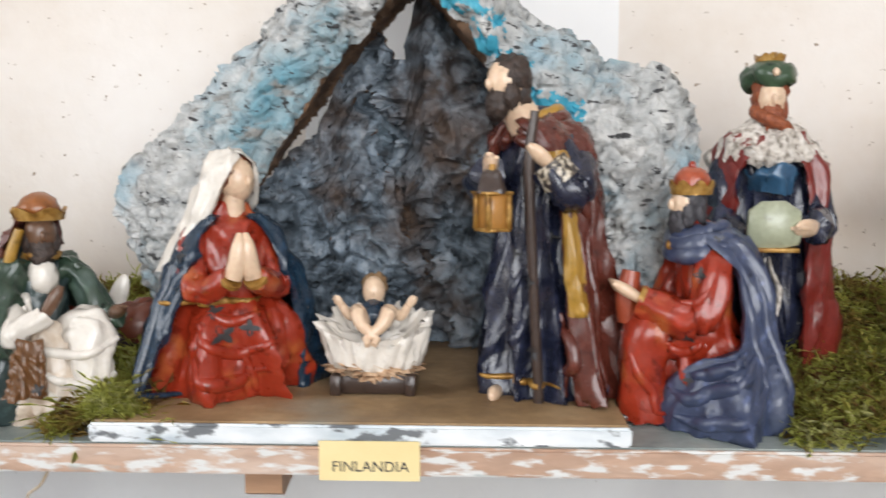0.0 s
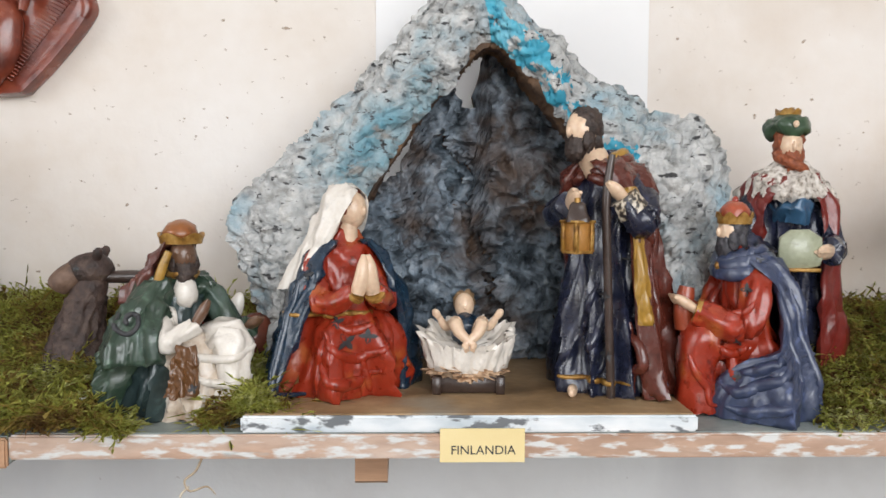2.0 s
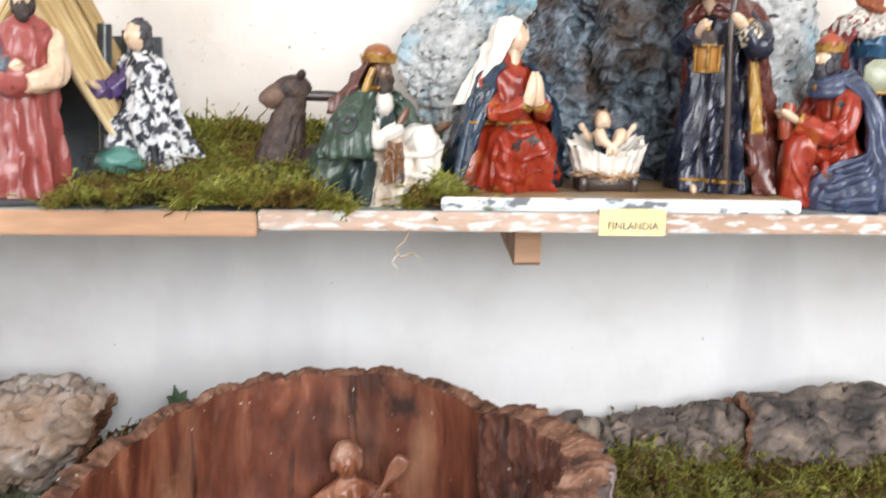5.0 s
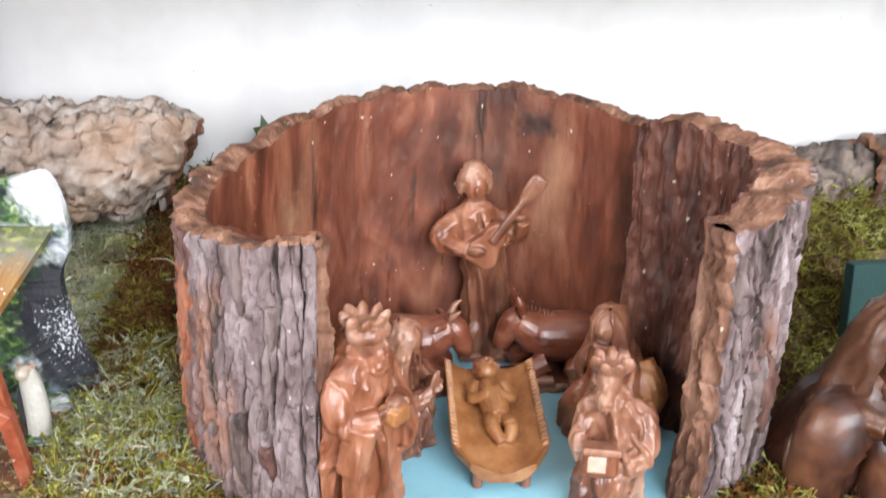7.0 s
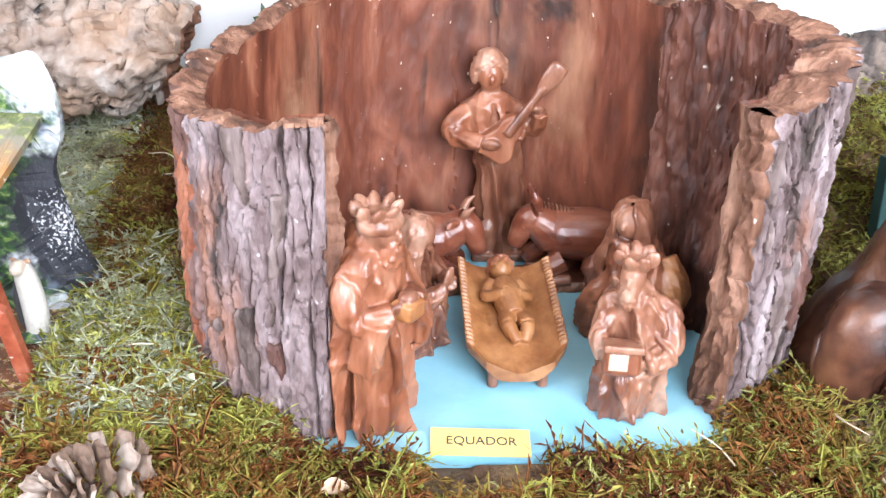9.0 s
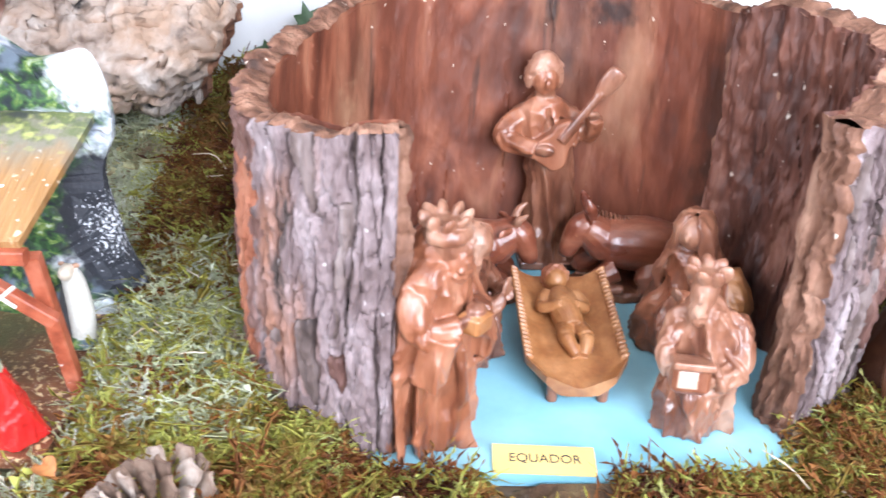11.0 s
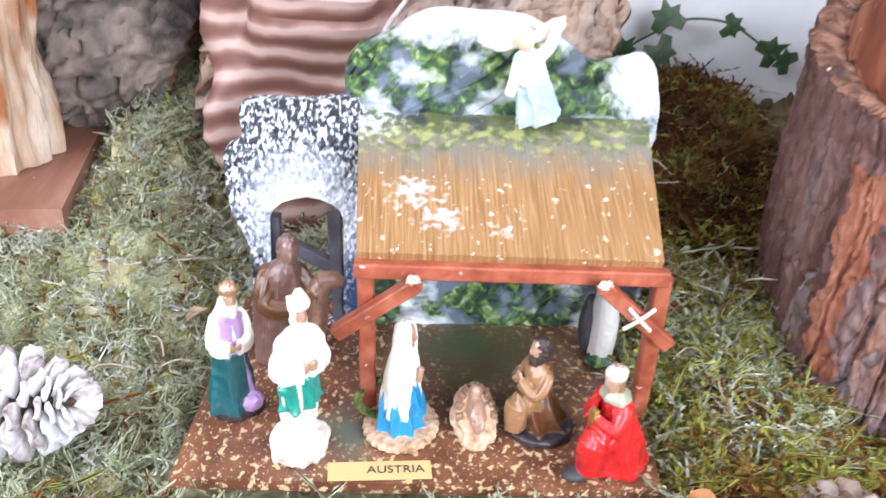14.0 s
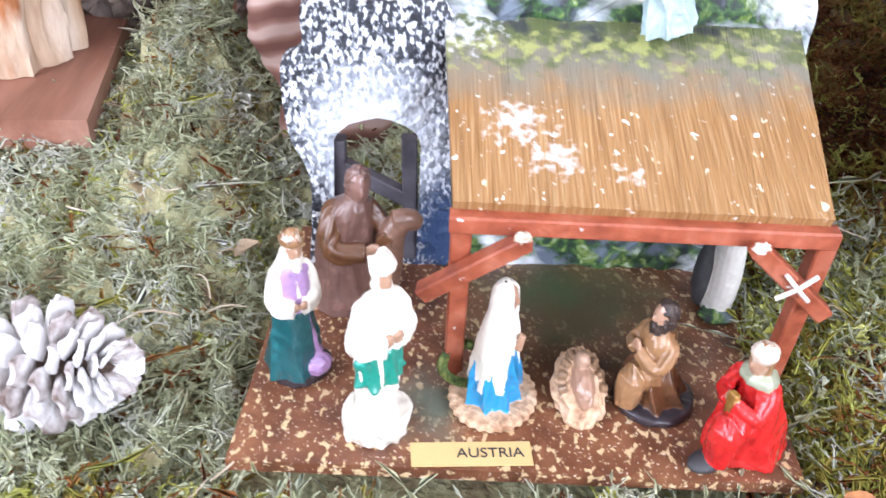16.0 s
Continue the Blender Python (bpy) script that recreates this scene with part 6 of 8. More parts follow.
S.rings([[(-0.03 + x * k, y, 0.515 + z * k) for x, z in out] for y, k in ((-0.255, 0.95), (-0.262, 1.0), (-0.270, 1.0), (-0.276, 0.94))], plate_green)
S.box((-0.03, -0.262, 0.455), (0.075, 0.02, 0.006), gold)
for sx in (-1, 1):
    S.ridges([(0.010, (270 + 4 * sx, 0.42), (270 + 16 * sx, 0.33), (270 + 8 * sx, 0.22))], fur_white)
S.robe([(0.60, 0, -0.03, 0.07, 0.10, 0.4), (0.66, 0, -0.03, 0.07, 0.11, 0.4), (0.70, 0, -0.02, 0.05, 0.1, 0)], paint("mid_blue_paint", (0.04, 0.11, 0.20)), folds=7)
S.slim(0.84, 0.95)
S.thing("figurine", pose(0.223, 0.612, SHELF + 0.0005, 0, 0, -6), "standing turbaned resin figurine with red beard, fur collar and crimson cape", "figurine", "cave nativity figurines")

# kneeling dark figurine with green cape
sash = paint("brown_sash_paint", (0.14, 0.06, 0.02))
S = Sculpt(0.141)
S.carve = 1.6
kneeling(S, paint("dark_teal_robe_paint", (0.03, 0.05, 0.05), light=2.0), 0.80, folds=8, seed=15, fwd=-0.06)
S.tube([(0.14, -0.05, 0.36), (0.18, -0.28, 0.41), (0.18, -0.33, 0.24), (0.15, -0.30, 0.03)], [0.10, 0.10, 0.085, 0.08], white_paint, seg=30, steps=22, folds=6, depth=0.08)
S.robe([(0.0, 0.06, -0.17, 0.19, 0.16, 1), (0.1, 0.06, -0.17, 0.2, 0.17, 1), (0.3, 0.05, -0.13, 0.19, 0.16, 0.8), (0.44, 0.02, -0.06, 0.13, 0.12, 0.3)], cream_brown, folds=6, seed=52)
S.ridges([(0.024, (238, 0.40), (262, 0.34), (290, 0.33), (318, 0.42)), (0.024, (250, 0.33), (272, 0.22), (300, 0.20), (325, 0.32)), (0.024, (262, 0.18), (284, 0.10), (305, 0.12)), (0.022, (310, 0.30), (300, 0.16), (292, 0.03))], white_paint)
S.cape([(0.40, -0.07, -0.345, 0.05, 0.022, 180, 360, 0), (0.30, -0.085, -0.36, 0.06, 0.024, 180, 360, 0.4), (0.17, -0.10, -0.365, 0.075, 0.03, 180, 360, 0.5)], sash, thick=0.012, folds=9, depth=0.3)
S.cape([(0.03, -0.05, 0.16, 0.36, 0.30, 30, 215, 1), (0.2, -0.05, 0.14, 0.36, 0.30, 24, 225, 0.9), (0.36, -0.03, 0.08, 0.33, 0.27, 12, 240, 0.6), (0.5, -0.02, 0.04, 0.28, 0.22, -10, 225, 0.4), (0.64, 0, 0.03, 0.22, 0.17, -25, 208, 0.2), (0.72, 0, 0.03, 0.15, 0.13, -35, 215, 0)], green_cape, thick=0.02, folds=5, hem=gold)
S.robe([(0.30, -0.25, -0.08, 0.165, 0.17, 0.6), (0.34, -0.25, -0.08, 0.17, 0.175, 0.6), (0.46, -0.23, -0.07, 0.15, 0.16, 0.5), (0.60, -0.17, -0.02, 0.12, 0.13, 0.4), (0.71, -0.10, 0.0, 0.08, 0.09, 0.2)], green_cape, folds=5)
S.bake()
tree = BVHTree.FromPolygons(S.v, S.f)
curl = [(0.075 - 0.0033 * k, 0.42 * k + 2.6) for k in range(20)]
S.tube([S.on_skin(tree, 238, 0.52, (-0.25, -0.08), r * math.cos(a), r * math.sin(a), 0.0) for r, a in curl], [0.006] + [0.014] * 18 + [0.008], ink, seg=8, steps=50)
head(S, (0.02, -0.03, 0.83), 0.082, skin_dark, None, hair_brown)
S.blob((0.02, -0.02, 0.735), (0.085, 0.08, 0.035), gold, rough=0.2)
S.blob((0.02, -0.06, 0.64), (0.065, 0.065, 0.085), white_paint, rough=0.2)
amber = paint("amber_crown_paint", (0.26, 0.085, 0.018))
S.blob((0.02, 0.01, 0.945), (0.092, 0.10, 0.075), amber, rough=0.1)
S.crown((0.02, 0.0, 0.895), 0.108, 0.115, 0.06, gold, points=5)
S.cape([(0.58, -0.08, 0.12, 0.17, 0.16, 70, 225, 0.9), (0.68, -0.05, 0.09, 0.165, 0.155, 50, 222, 0.7), (0.80, 0.0, 0.04, 0.13, 0.13, 20, 205, 0.4), (0.90, 0.02, 0.0, 0.10, 0.11, 0, 200, 0.2)], paint("plum_paint", (0.10, 0.03, 0.022), light=2.0), thick=0.025, folds=6)
S.tube([(-0.07, -0.08, 0.86), (-0.11, -0.06, 0.74), (-0.14, -0.05, 0.60)], [0.02, 0.026, 0.016], ochre, seg=10)
arm(S, (-0.10, -0.08, 0.50), (-0.13, -0.25, 0.41), (0.0, -0.27, 0.50), 0.055, white_paint, skin_dark, (0.07, -0.28, 0.62))
arm(S, (0.17, -0.01, 0.64), (0.26, -0.12, 0.45), (0.28, -0.28, 0.47), 0.065, green_cape, skin_dark, (0.30, -0.40, 0.53))
S.stars([(262, 0.20, 0.03, 20)])
S.thing("figurine", pose(-0.262, 0.548, SHELF + 0.0005, 0, 0, 32), "kneeling crowned resin figurine with green cape and white robe", "figurine", "cave nativity figurines")

# resting camel
S = Sculpt(0.12)
tan_fur = material("worn_tan_fur", [(0.08, 0.045, 0.03), (0.15, 0.09, 0.062), (0.22, 0.14, 0.10)], scale=120, bscale=300)
g = []
for z, x, rx, ry in spline([(0.0, -0.06, 0.27, 0.24), (0.2, -0.07, 0.22, 0.2), (0.42, -0.06, 0.165, 0.15), (0.60, -0.02, 0.13, 0.12), (0.74, 0.02, 0.115, 0.11), (0.80, 0.03, 0.09, 0.09)], 44):
    row = []
    for j in range(72):
        t = 2 * math.pi * j / 72
        d = 1 + 0.13 * (1 - 2 * abs(noise.noise(Vector((math.cos(t) * 5, math.sin(t) * 5, z * 9))))) * (z < 0.66)
        row.append((x + rx * d * math.cos(t), ry * d * math.sin(t), z))
    g.append(row)
S.rings(g, camel_brown)
S.tube([(0.14, 0, 0.80), (0.07, 0, 0.845), (-0.02, 0, 0.84), (-0.09, 0, 0.80)], [0.07, 0.115, 0.11, 0.085], camel_brown, seg=20, steps=16)
S.tube([(-0.05, -0.01, 0.825), (-0.12, -0.01, 0.79), (-0.185, -0.01, 0.745), (-0.205, -0.01, 0.725)], [0.095, 0.09, 0.075, 0.04], tan_fur, seg=20, steps=14)
for sy in (-1, 1):
    S.blob((-0.03, sy * 0.095, 0.86), (0.026, 0.018, 0.02), ink)
    S.tube([(0.08, sy * 0.06, 0.92), (0.10, sy * 0.09, 0.975), (0.10, sy * 0.09, 1.0)], [0.03, 0.032, 0.012], camel_brown, seg=10)
S.tube([(0.0, 0.02, 0.14), (0.4, 0.06, 0.24), (0.8, 0.06, 0.26), (1.15, 0.04, 0.20)], [0.20, 0.22, 0.22, 0.15], camel_brown, seg=22, steps=22)
S.tube([(0.10, 0.0, 0.80), (0.30, 0.02, 0.80), (0.44, 0.03, 0.79)], [0.04, 0.045, 0.04], dark_wood_paint, seg=12)
S.blob((0.62, 0.05, 0.42), (0.26, 0.23, 0.16), red_paint, rough=0.3)
S.blob((1.06, 0.02, 0.38), (0.18, 0.13, 0.15), paint("rust_brown_paint", (0.16, 0.045, 0.025)), rough=0.3)
S.blob((0.95, 0.02, 0.56), (0.055, 0.03, 0.14), white_paint, turn=(0, 20, 0))
S.thing("animal_figurine", pose(-0.345, 0.592, SHELF + 0.001, 0, 0, 4), "dark brown resting camel figurine with red saddle in moss", "figurine", "cave nativity figurines")

# ---- shelf, further along: straw hut with figurines ----
hut = empty("straw_hut", pose(-0.56, 0.655, SHELF - 0.002), "small hut with dark posts and a straw roof", "hut")
for px, py in ((-0.075, -0.05), (0.03, -0.02), (-0.075, 0.06), (0.03, 0.06)):
    S = Sculpt()
    S.tube([(px, py, 0), (px, py, 0.10), (px + 0.002, py, 0.165)], [0.008, 0.0075, 0.007], paint("dark_post", (0.03, 0.035, 0.04)), seg=10)
    S.part("post", hut, "dark painted post")
S = Sculpt()
S.box((-0.022, 0.075, 0.08), (0.085, 0.004, 0.08), paint("slate_board", (0.06, 0.07, 0.08)))
S.part("rear_board", hut, "slate-grey rear board")
rs = random.Random(3)
reed = Sculpt()
reed.tube([(0, 0, 0), (0.0, 0.001, 0.09), (0.0, 0.0, 0.19)], [0.0034, 0.0036, 0.003], straw_mat, seg=7, steps=5)
reed_me = reed.mesh("reed")
for row, (y0, lift_) in enumerate(((-0.075, 0.0), (-0.06, 0.008), (-0.02, 0.006), (0.02, 0.006))):
    for k in range(22):
        for sd in (1, -1):
            ob = new("reed", reed_me)
            ob.parent = hut
            y = y0 + 0.04 * k / 22 + rs.uniform(-0.002, 0.002)
            ob.matrix_local = pose(-0.022 + sd * (0.075 + rs.uniform(-0.006, 0.006)), y, 0.062 + lift_ + rs.uniform(-0.006, 0.006), rs.uniform(-2, 2), -sd * (29 + rs.uniform(-3, 3)), 0)

S = Sculpt(0.20)
standing(S, paint("rose_red_paint", (0.30, 0.06, 0.05)), 0.92, folds=9, seed=21)
head(S, (0, -0.03, 0.89), 0.062, skin, hair_brown, hair_brown)
S.blob((-0.05, -0.14, 0.55), (0.12, 0.09, 0.09), paint("rose_bundle_paint", (0.34, 0.08, 0.07)), rough=0.2)
arm(S, (-0.14, 0, 0.70), (-0.18, -0.1, 0.56), (-0.04, -0.2, 0.58), 0.06, paint("grey_sleeve", (0.10, 0.12, 0.15)), skin, (0.02, -0.22, 0.6))
arm(S, (0.14, 0, 0.70), (0.16, -0.1, 0.56), (0.02, -0.2, 0.52), 0.06, skin)
S.box((0.02, -0.12, 0.012), (0.18, 0.12, 0.012), ink)
S.slim(0.82)
S.thing("figurine", pose(-0.568, 0.545, SHELF - 0.0015, 0, 0, 10), "standing resin figurine in rose-red robe before a straw hut", "figurine", "hut figurines")
S = Sculpt(0.185)
standing(S, paint("tan_paint", (0.24, 0.15, 0.09)), 0.62, folds=7, seed=22)
S.cape([(0.2, 0, 0.02, 0.15, 0.14, -30, 210, 0.8), (0.5, 0, 0.01, 0.15, 0.13, -30, 210, 0.4), (0.72, 0, 0, 0.13, 0.11, -50, 230, 0.1), (0.8, 0, 0, 0.06, 0.06, -60, 240, 0)], hair_grey, thick=0.02)
head(S, (0, -0.02, 0.89), 0.06, skin, hair_brown, hair_brown)
arm(S, (-0.1, 0, 0.68), (-0.14, -0.08, 0.56), (-0.03, -0.14, 0.62), 0.05, white_paint, skin, (0, -0.18, 0.64))
S.box((-0.04, -0.12, 0.48), (0.05, 0.03, 0.05), white_paint)
S.tube([(0.1, -0.12, 0.0), (0.09, -0.12, 0.5), (0.08, -0.11, 0.7)], [0.012] * 3, white_paint)
S.thing("figurine", pose(-0.632, 0.565, SHELF - 0.0015, 0, 0, 15), "slim standing resin figurine in tan and grey with a satchel", "figurine", "hut figurines")
S = Sculpt(0.145)
mottled = material("black_white_mottled_paint", [(0.02, 0.022, 0.03), (0.05, 0.055, 0.07), (0.60, 0.60, 0.62), (0.75, 0.75, 0.75)], scale=110, rough=0.45, bscale=320, lo=0.42, hi=0.58)
kneeling(S, mottled, 0.72, folds=8, seed=23)
S.cape([(0.1, 0.02, 0.06, 0.28, 0.26, -30, 200, 1), (0.4, 0.02, 0.02, 0.23, 0.2, -30, 200, 0.6), (0.68, 0, 0, 0.19, 0.15, -50, 220, 0.2), (0.76, 0, 0, 0.1, 0.1, -60, 230, 0)], mottled, thick=0.03)
head(S, (0, -0.03, 0.88), 0.085, skin, hair_grey, None)
arm(S, (-0.16, 0, 0.64), (-0.2, -0.14, 0.5), (-0.1, -0.26, 0.55), 0.07, paint("violet_paint", (0.10, 0.06, 0.17)), skin, (-0.08, -0.34, 0.58))
S.blob((0.02, -0.2, 0.08), (0.2, 0.14, 0.09), paint("sea_green_paint", (0.10, 0.26, 0.22)), rough=0.3)
S.thing("figurine", pose(-0.484, 0.60, SHELF + 0.022, 0, 0, -40), "kneeling resin figurine in mottled black and white cloak on moss", "figurine", "hut figurines")

# small wooden house at the far end of the shelf
wh = empty("wooden_birdhouse", pose(0.424, 0.577, SHELF + 0.0005, 0, 0, -40), "small rustic hut with an ochre bark roof on dark posts", "hut")
rb = material("ochre_bark_roof", [(0.13, 0.06, 0.02), (0.30, 0.15, 0.05), (0.42, 0.25, 0.10)], scale=60, rough=0.6, bscale=200, bump=0.6)
for sd in (-1, 1):
    S = Sculpt()
    g = [[(sd * (0.10 * (1 - v)), -0.075 + 0.15 * u, 0.122 + 0.085 * v) for u in np.linspace(0, 1, 30)] for v in np.linspace(0, 1, 24)]
    g = displaced(g, lambda p, i, j: 0.003 * fbm(p, 60), 1)
    S.sheet(g, rb, flip=(sd > 0))
    S.sheet(g - np.array([0, 0, 0.006]), rb, flip=(sd < 0))
    S.sheet([g[:, 0], g[:, 0] - np.array([0, 0, 0.006])], rb, flip=(sd > 0))
    S.sheet([g[0], g[0] - np.array([0, 0, 0.006])], rb, flip=(sd < 0))
    S.part("roof_slope", wh, "ochre textured roof slope", sharp=60)
    for py in (-0.055, 0.055):
        S = Sculpt()
        S.box((sd * 0.062, py, 0.072), (0.009, 0.009, 0.072), dark_wood_paint)
        S.part("post", wh, "dark wooden post")
S = Sculpt()
S.box((0, 0.06, 0.06), (0.05, 0.004, 0.06), plaster)
S.part("rear_wall", wh, "pale rear wall")

# carved plaque on the wall
plaque_red = material("polished_red_wood", [(0.10, 0.018, 0.01), (0.20, 0.04, 0.02), (0.30, 0.075, 0.035)], scale=40, rough=0.25, bscale=200, bump=0.2, coat=0.5)
S = Sculpt()
out = [(-0.07, -0.062), (0.045, -0.062), (0.072, -0.050), (0.120, 0.006), (0.125, 0.03), (0.105, 0.06), (0.06, 0.085), (-0.02, 0.11), (-0.10, 0.09), (-0.14, 0.02), (-0.12, -0.045)]
ol = spline(out + out[:1], 90)[:-1]
S.rings([[(x * k, y, z * k) for x, z in ol] for y, k in ((0.012, 1.0), (0.0, 1.0), (-0.006, 0.97), (-0.004, 0.90), (-0.002, 0.86))], plaque_red)
for k in range(30):
    a = k / 29
    x, z = 0.052 + 0.062 * a, -0.048 + 0.082 * a
    S.tube([(x, -0.0065, z), (x - 0.014, -0.005, z + 0.008)], [0.0013, 0.0008], plaque_red, seg=6, steps=3)
S.blob((0.035, -0.006, -0.015), (0.026, 0.013, 0.045), plaque_red, turn=(0, 18, 0), rough=0.1)
S.tube([(0.05, -0.012, 0.05), (0.068, -0.014, 0.035), (0.066, -0.014, 0.015)], [0.004, 0.006, 0.004], plaque_red)
S.blob((-0.03, -0.006, -0.02), (0.05, 0.014, 0.036), paint("blue_grey_glaze", (0.07, 0.09, 0.15), light=2.0), rough=0.15)
S.blob((-0.07, -0.006, -0.035), (0.07, 0.012, 0.022), ink, rough=0.1)
S.tube([(-0.06, -0.014, 0.05), (-0.01, -0.018, 0.02), (0.02, -0.014, 0.0)], [0.012, 0.012, 0.008], paint("pink_glaze", (0.34, 0.12, 0.11)))
S.tube([(-0.04, -0.014, 0.07), (0.0, -0.018, 0.045), (0.03, -0.014, 0.02)], [0.012, 0.012, 0.008], paint("mauve_glaze", (0.20, 0.12, 0.16)))
S.thing("carved_plaque", pose(-0.512, WALL - 0.0125, 1.502), "polished red wooden relief plaque hanging on the wall", "plaque")

# ---- carved wooden scene inside the bark shell ----
BP = 0.784


def wood_base(S, rx, ry, m, h=0.05):
    S.robe([(0, 0, 0.02, rx, ry, 0.3), (h * 0.7, 0, 0.02, rx, ry, 0.3), (h, 0, 0.02, rx * 0.93, ry * 0.93, 0.2)], m, folds=6, steps=6)


def petals(S, c, r, h, m, n=8, flare=1.45, turn=0.0):
    """A carved crown of pointed petals that open outwards."""
    S.tube([(c[0], c[1], c[2] - 0.2 * h), (c[0], c[1], c[2] + 0.35 * h)], [r * 0.95, r * 1.0], m, seg=20, steps=5)
    for k in range(n):
        a = 2 * math.pi * k / n + turn
        d = (math.cos(a), math.sin(a))
        S.tube([(c[0] + d[0] * r * q, c[1] + d[1] * r * q, c[2] + h * z) for q, z in ((0.82, 0.0), (1.02, 0.4), (1.22, 0.75), (flare, 1.05))], [r * 0.40, r * 0.48, r * 0.40, r * 0.10], m, seg=10, steps=10, flat=0.55)


# standing crowned figure with gift
S = Sculpt(0.160)
S.carve = 0.7
S.robe([(0, 0, 0.01, 0.165, 0.155, 1), (0.03, 0, 0.01, 0.168, 0.158, 1), (0.2, 0, 0.01, 0.148, 0.14, 1), (0.42, 0, 0.0, 0.138, 0.13, 0.8), (0.56, 0, 0.0, 0.145, 0.13, 0.5), (0.68, 0, 0.0, 0.15, 0.12, 0.3), (0.76, 0, -0.01, 0.13, 0.10, 0.1), (0.80, 0, -0.02, 0.08, 0.075, 0), (0.84, 0, -0.03, 0.06, 0.06, 0)], carved, folds=8, depth=0.24, seed=31)
S.cape([(0.02, 0, 0.03, 0.19, 0.175, -24, 204, 1), (0.3, 0, 0.03, 0.172, 0.165, -24, 204, 0.8), (0.52, 0, 0.01, 0.168, 0.15, -34, 214, 0.5), (0.68, 0, 0, 0.168, 0.13, -46, 226, 0.4), (0.78, 0, -0.01, 0.12, 0.10, -60, 240, 0.2), (0.81, 0, -0.02, 0.07, 0.07, -60, 240, 0.1)], carved, thick=0.03, folds=7, depth=0.24)
S.blob((0, -0.06, 0.86), (0.062, 0.070, 0.08), carved_pale)
S.blob((0, -0.132, 0.86), (0.013, 0.02, 0.028), carved_pale)
S.blob((0, -0.105, 0.79), (0.048, 0.042, 0.072), carved, rough=0.35, rscale=30)
S.blob((0, -0.005, 0.82), (0.078, 0.07, 0.10), carved, rough=0.3, rscale=30)
S.robe([(0.885, 0, -0.05, 0.075, 0.078, 0), (0.905, 0, -0.05, 0.078, 0.08, 0), (0.925, 0, -0.05, 0.07, 0.072, 0)], carved_pale, folds=4, steps=6)
petals(S, (0, -0.045, 0.925), 0.060, 0.055, carved_pale, 8, 1.38)
for sx in (-1, 1):
    arm(S, (sx * 0.12, -0.005, 0.70), (sx * 0.14, -0.07, 0.56), (sx * 0.05, -0.15, 0.58), 0.055, carved, carved_pale, (sx * 0.015, -0.18, 0.62))
    S.cape([(0.36, sx * 0.13, -0.10, 0.045, 0.06, 0, 359, 0.8), (0.46, sx * 0.125, -0.11, 0.05, 0.065, 0, 359, 0.5), (0.56, sx * 0.10, -0.12, 0.05, 0.06, 0, 359, 0.2)], carved, thick=0.03, folds=4)
S.box((0, -0.175, 0.585), (0.046, 0.04, 0.04), carved_gold, bevel=0.25)
S.blob((0, -0.175, 0.635), (0.036, 0.032, 0.026), carved_pale)
S.ridges([(0.018, (250, 0.50), (262, 0.30), (258, 0.04)), (0.018, (275, 0.46), (282, 0.25), (288, 0.03)), (0.016, (300, 0.5), (312, 0.3), (308, 0.03)), (0.016, (222, 0.5), (232, 0.3), (228, 0.03))], carved)
S.slim(1.14, 1.14)
S.thing("carved_figurine", pose(-0.383, 0.285, BP + 0.0004, 0, 0, 52), "carved red-brown wooden standing figurine with petal crown and gift", "figurine", "carved wooden figurines", voxel=0.00075)

# veiled kneeling figure
S = Sculpt(0.104)
S.carve = 1.1
wood_base(S, 0.30, 0.26, carved_dark, 0.09)
kneeling(S, carved_dark, 0.85, folds=7, seed=33)
S.cape([(0.05, 0, 0.06, 0.29, 0.29, -36, 216, 1), (0.35, 0, 0.03, 0.25, 0.23, -36, 216, 0.7), (0.62, 0, 0.0, 0.21, 0.17, -50, 230, 0.3), (0.76, 0, 0.0, 0.15, 0.145, -56, 236, 0.2), (0.90, 0, -0.02, 0.135, 0.14, -58, 238, 0.1), (0.99, 0, -0.02, 0.07, 0.08, -70, 250, 0), (1.01, 0, -0.02, 0.01, 0.01, -80, 260, 0)], carved_pale, thick=0.04, folds=6, depth=0.24)
S.blob((0, -0.06, 0.86), (0.095, 0.10, 0.115), carved_pale)
for sx in (-1, 1):
    arm(S, (sx * 0.16, 0, 0.62), (sx * 0.19, -0.15, 0.45), (sx * 0.04, -0.26, 0.50), 0.075, carved_dark, carved_pale, (sx * 0.01, -0.28, 0.64))
S.thing("carved_figurine", pose(-0.352, 0.376, BP + 0.0004, 0, 0, 66), "carved dark wooden kneeling figurine with a pale veil", "figurine", "carved wooden figurines", voxel=0.00075)

# musician, leaning a little, with the instrument held up to one side
S = Sculpt(0.186)
S.carve = 0.9
S.box((0.0, 0.0, 0.02), (0.15, 0.10, 0.02), carved_dark, bevel=0.3)
S.robe([(0.03, 0, 0, 0.128, 0.095, 0.9), (0.06, 0, 0, 0.13, 0.098, 0.9), (0.22, -0.012, 0, 0.112, 0.085, 0.8), (0.42, -0.035, 0, 0.10, 0.075, 0.6), (0.56, -0.055, 0, 0.105, 0.075, 0.3), (0.68, -0.075, 0, 0.125, 0.08, 0.2), (0.75, -0.085, 0, 0.115, 0.07, 0.1), (0.795, -0.092, 0, 0.05, 0.05, 0), (0.83, -0.097, -0.01, 0.042, 0.042, 0)], carved_dark, folds=7, depth=0.2, seed=35)
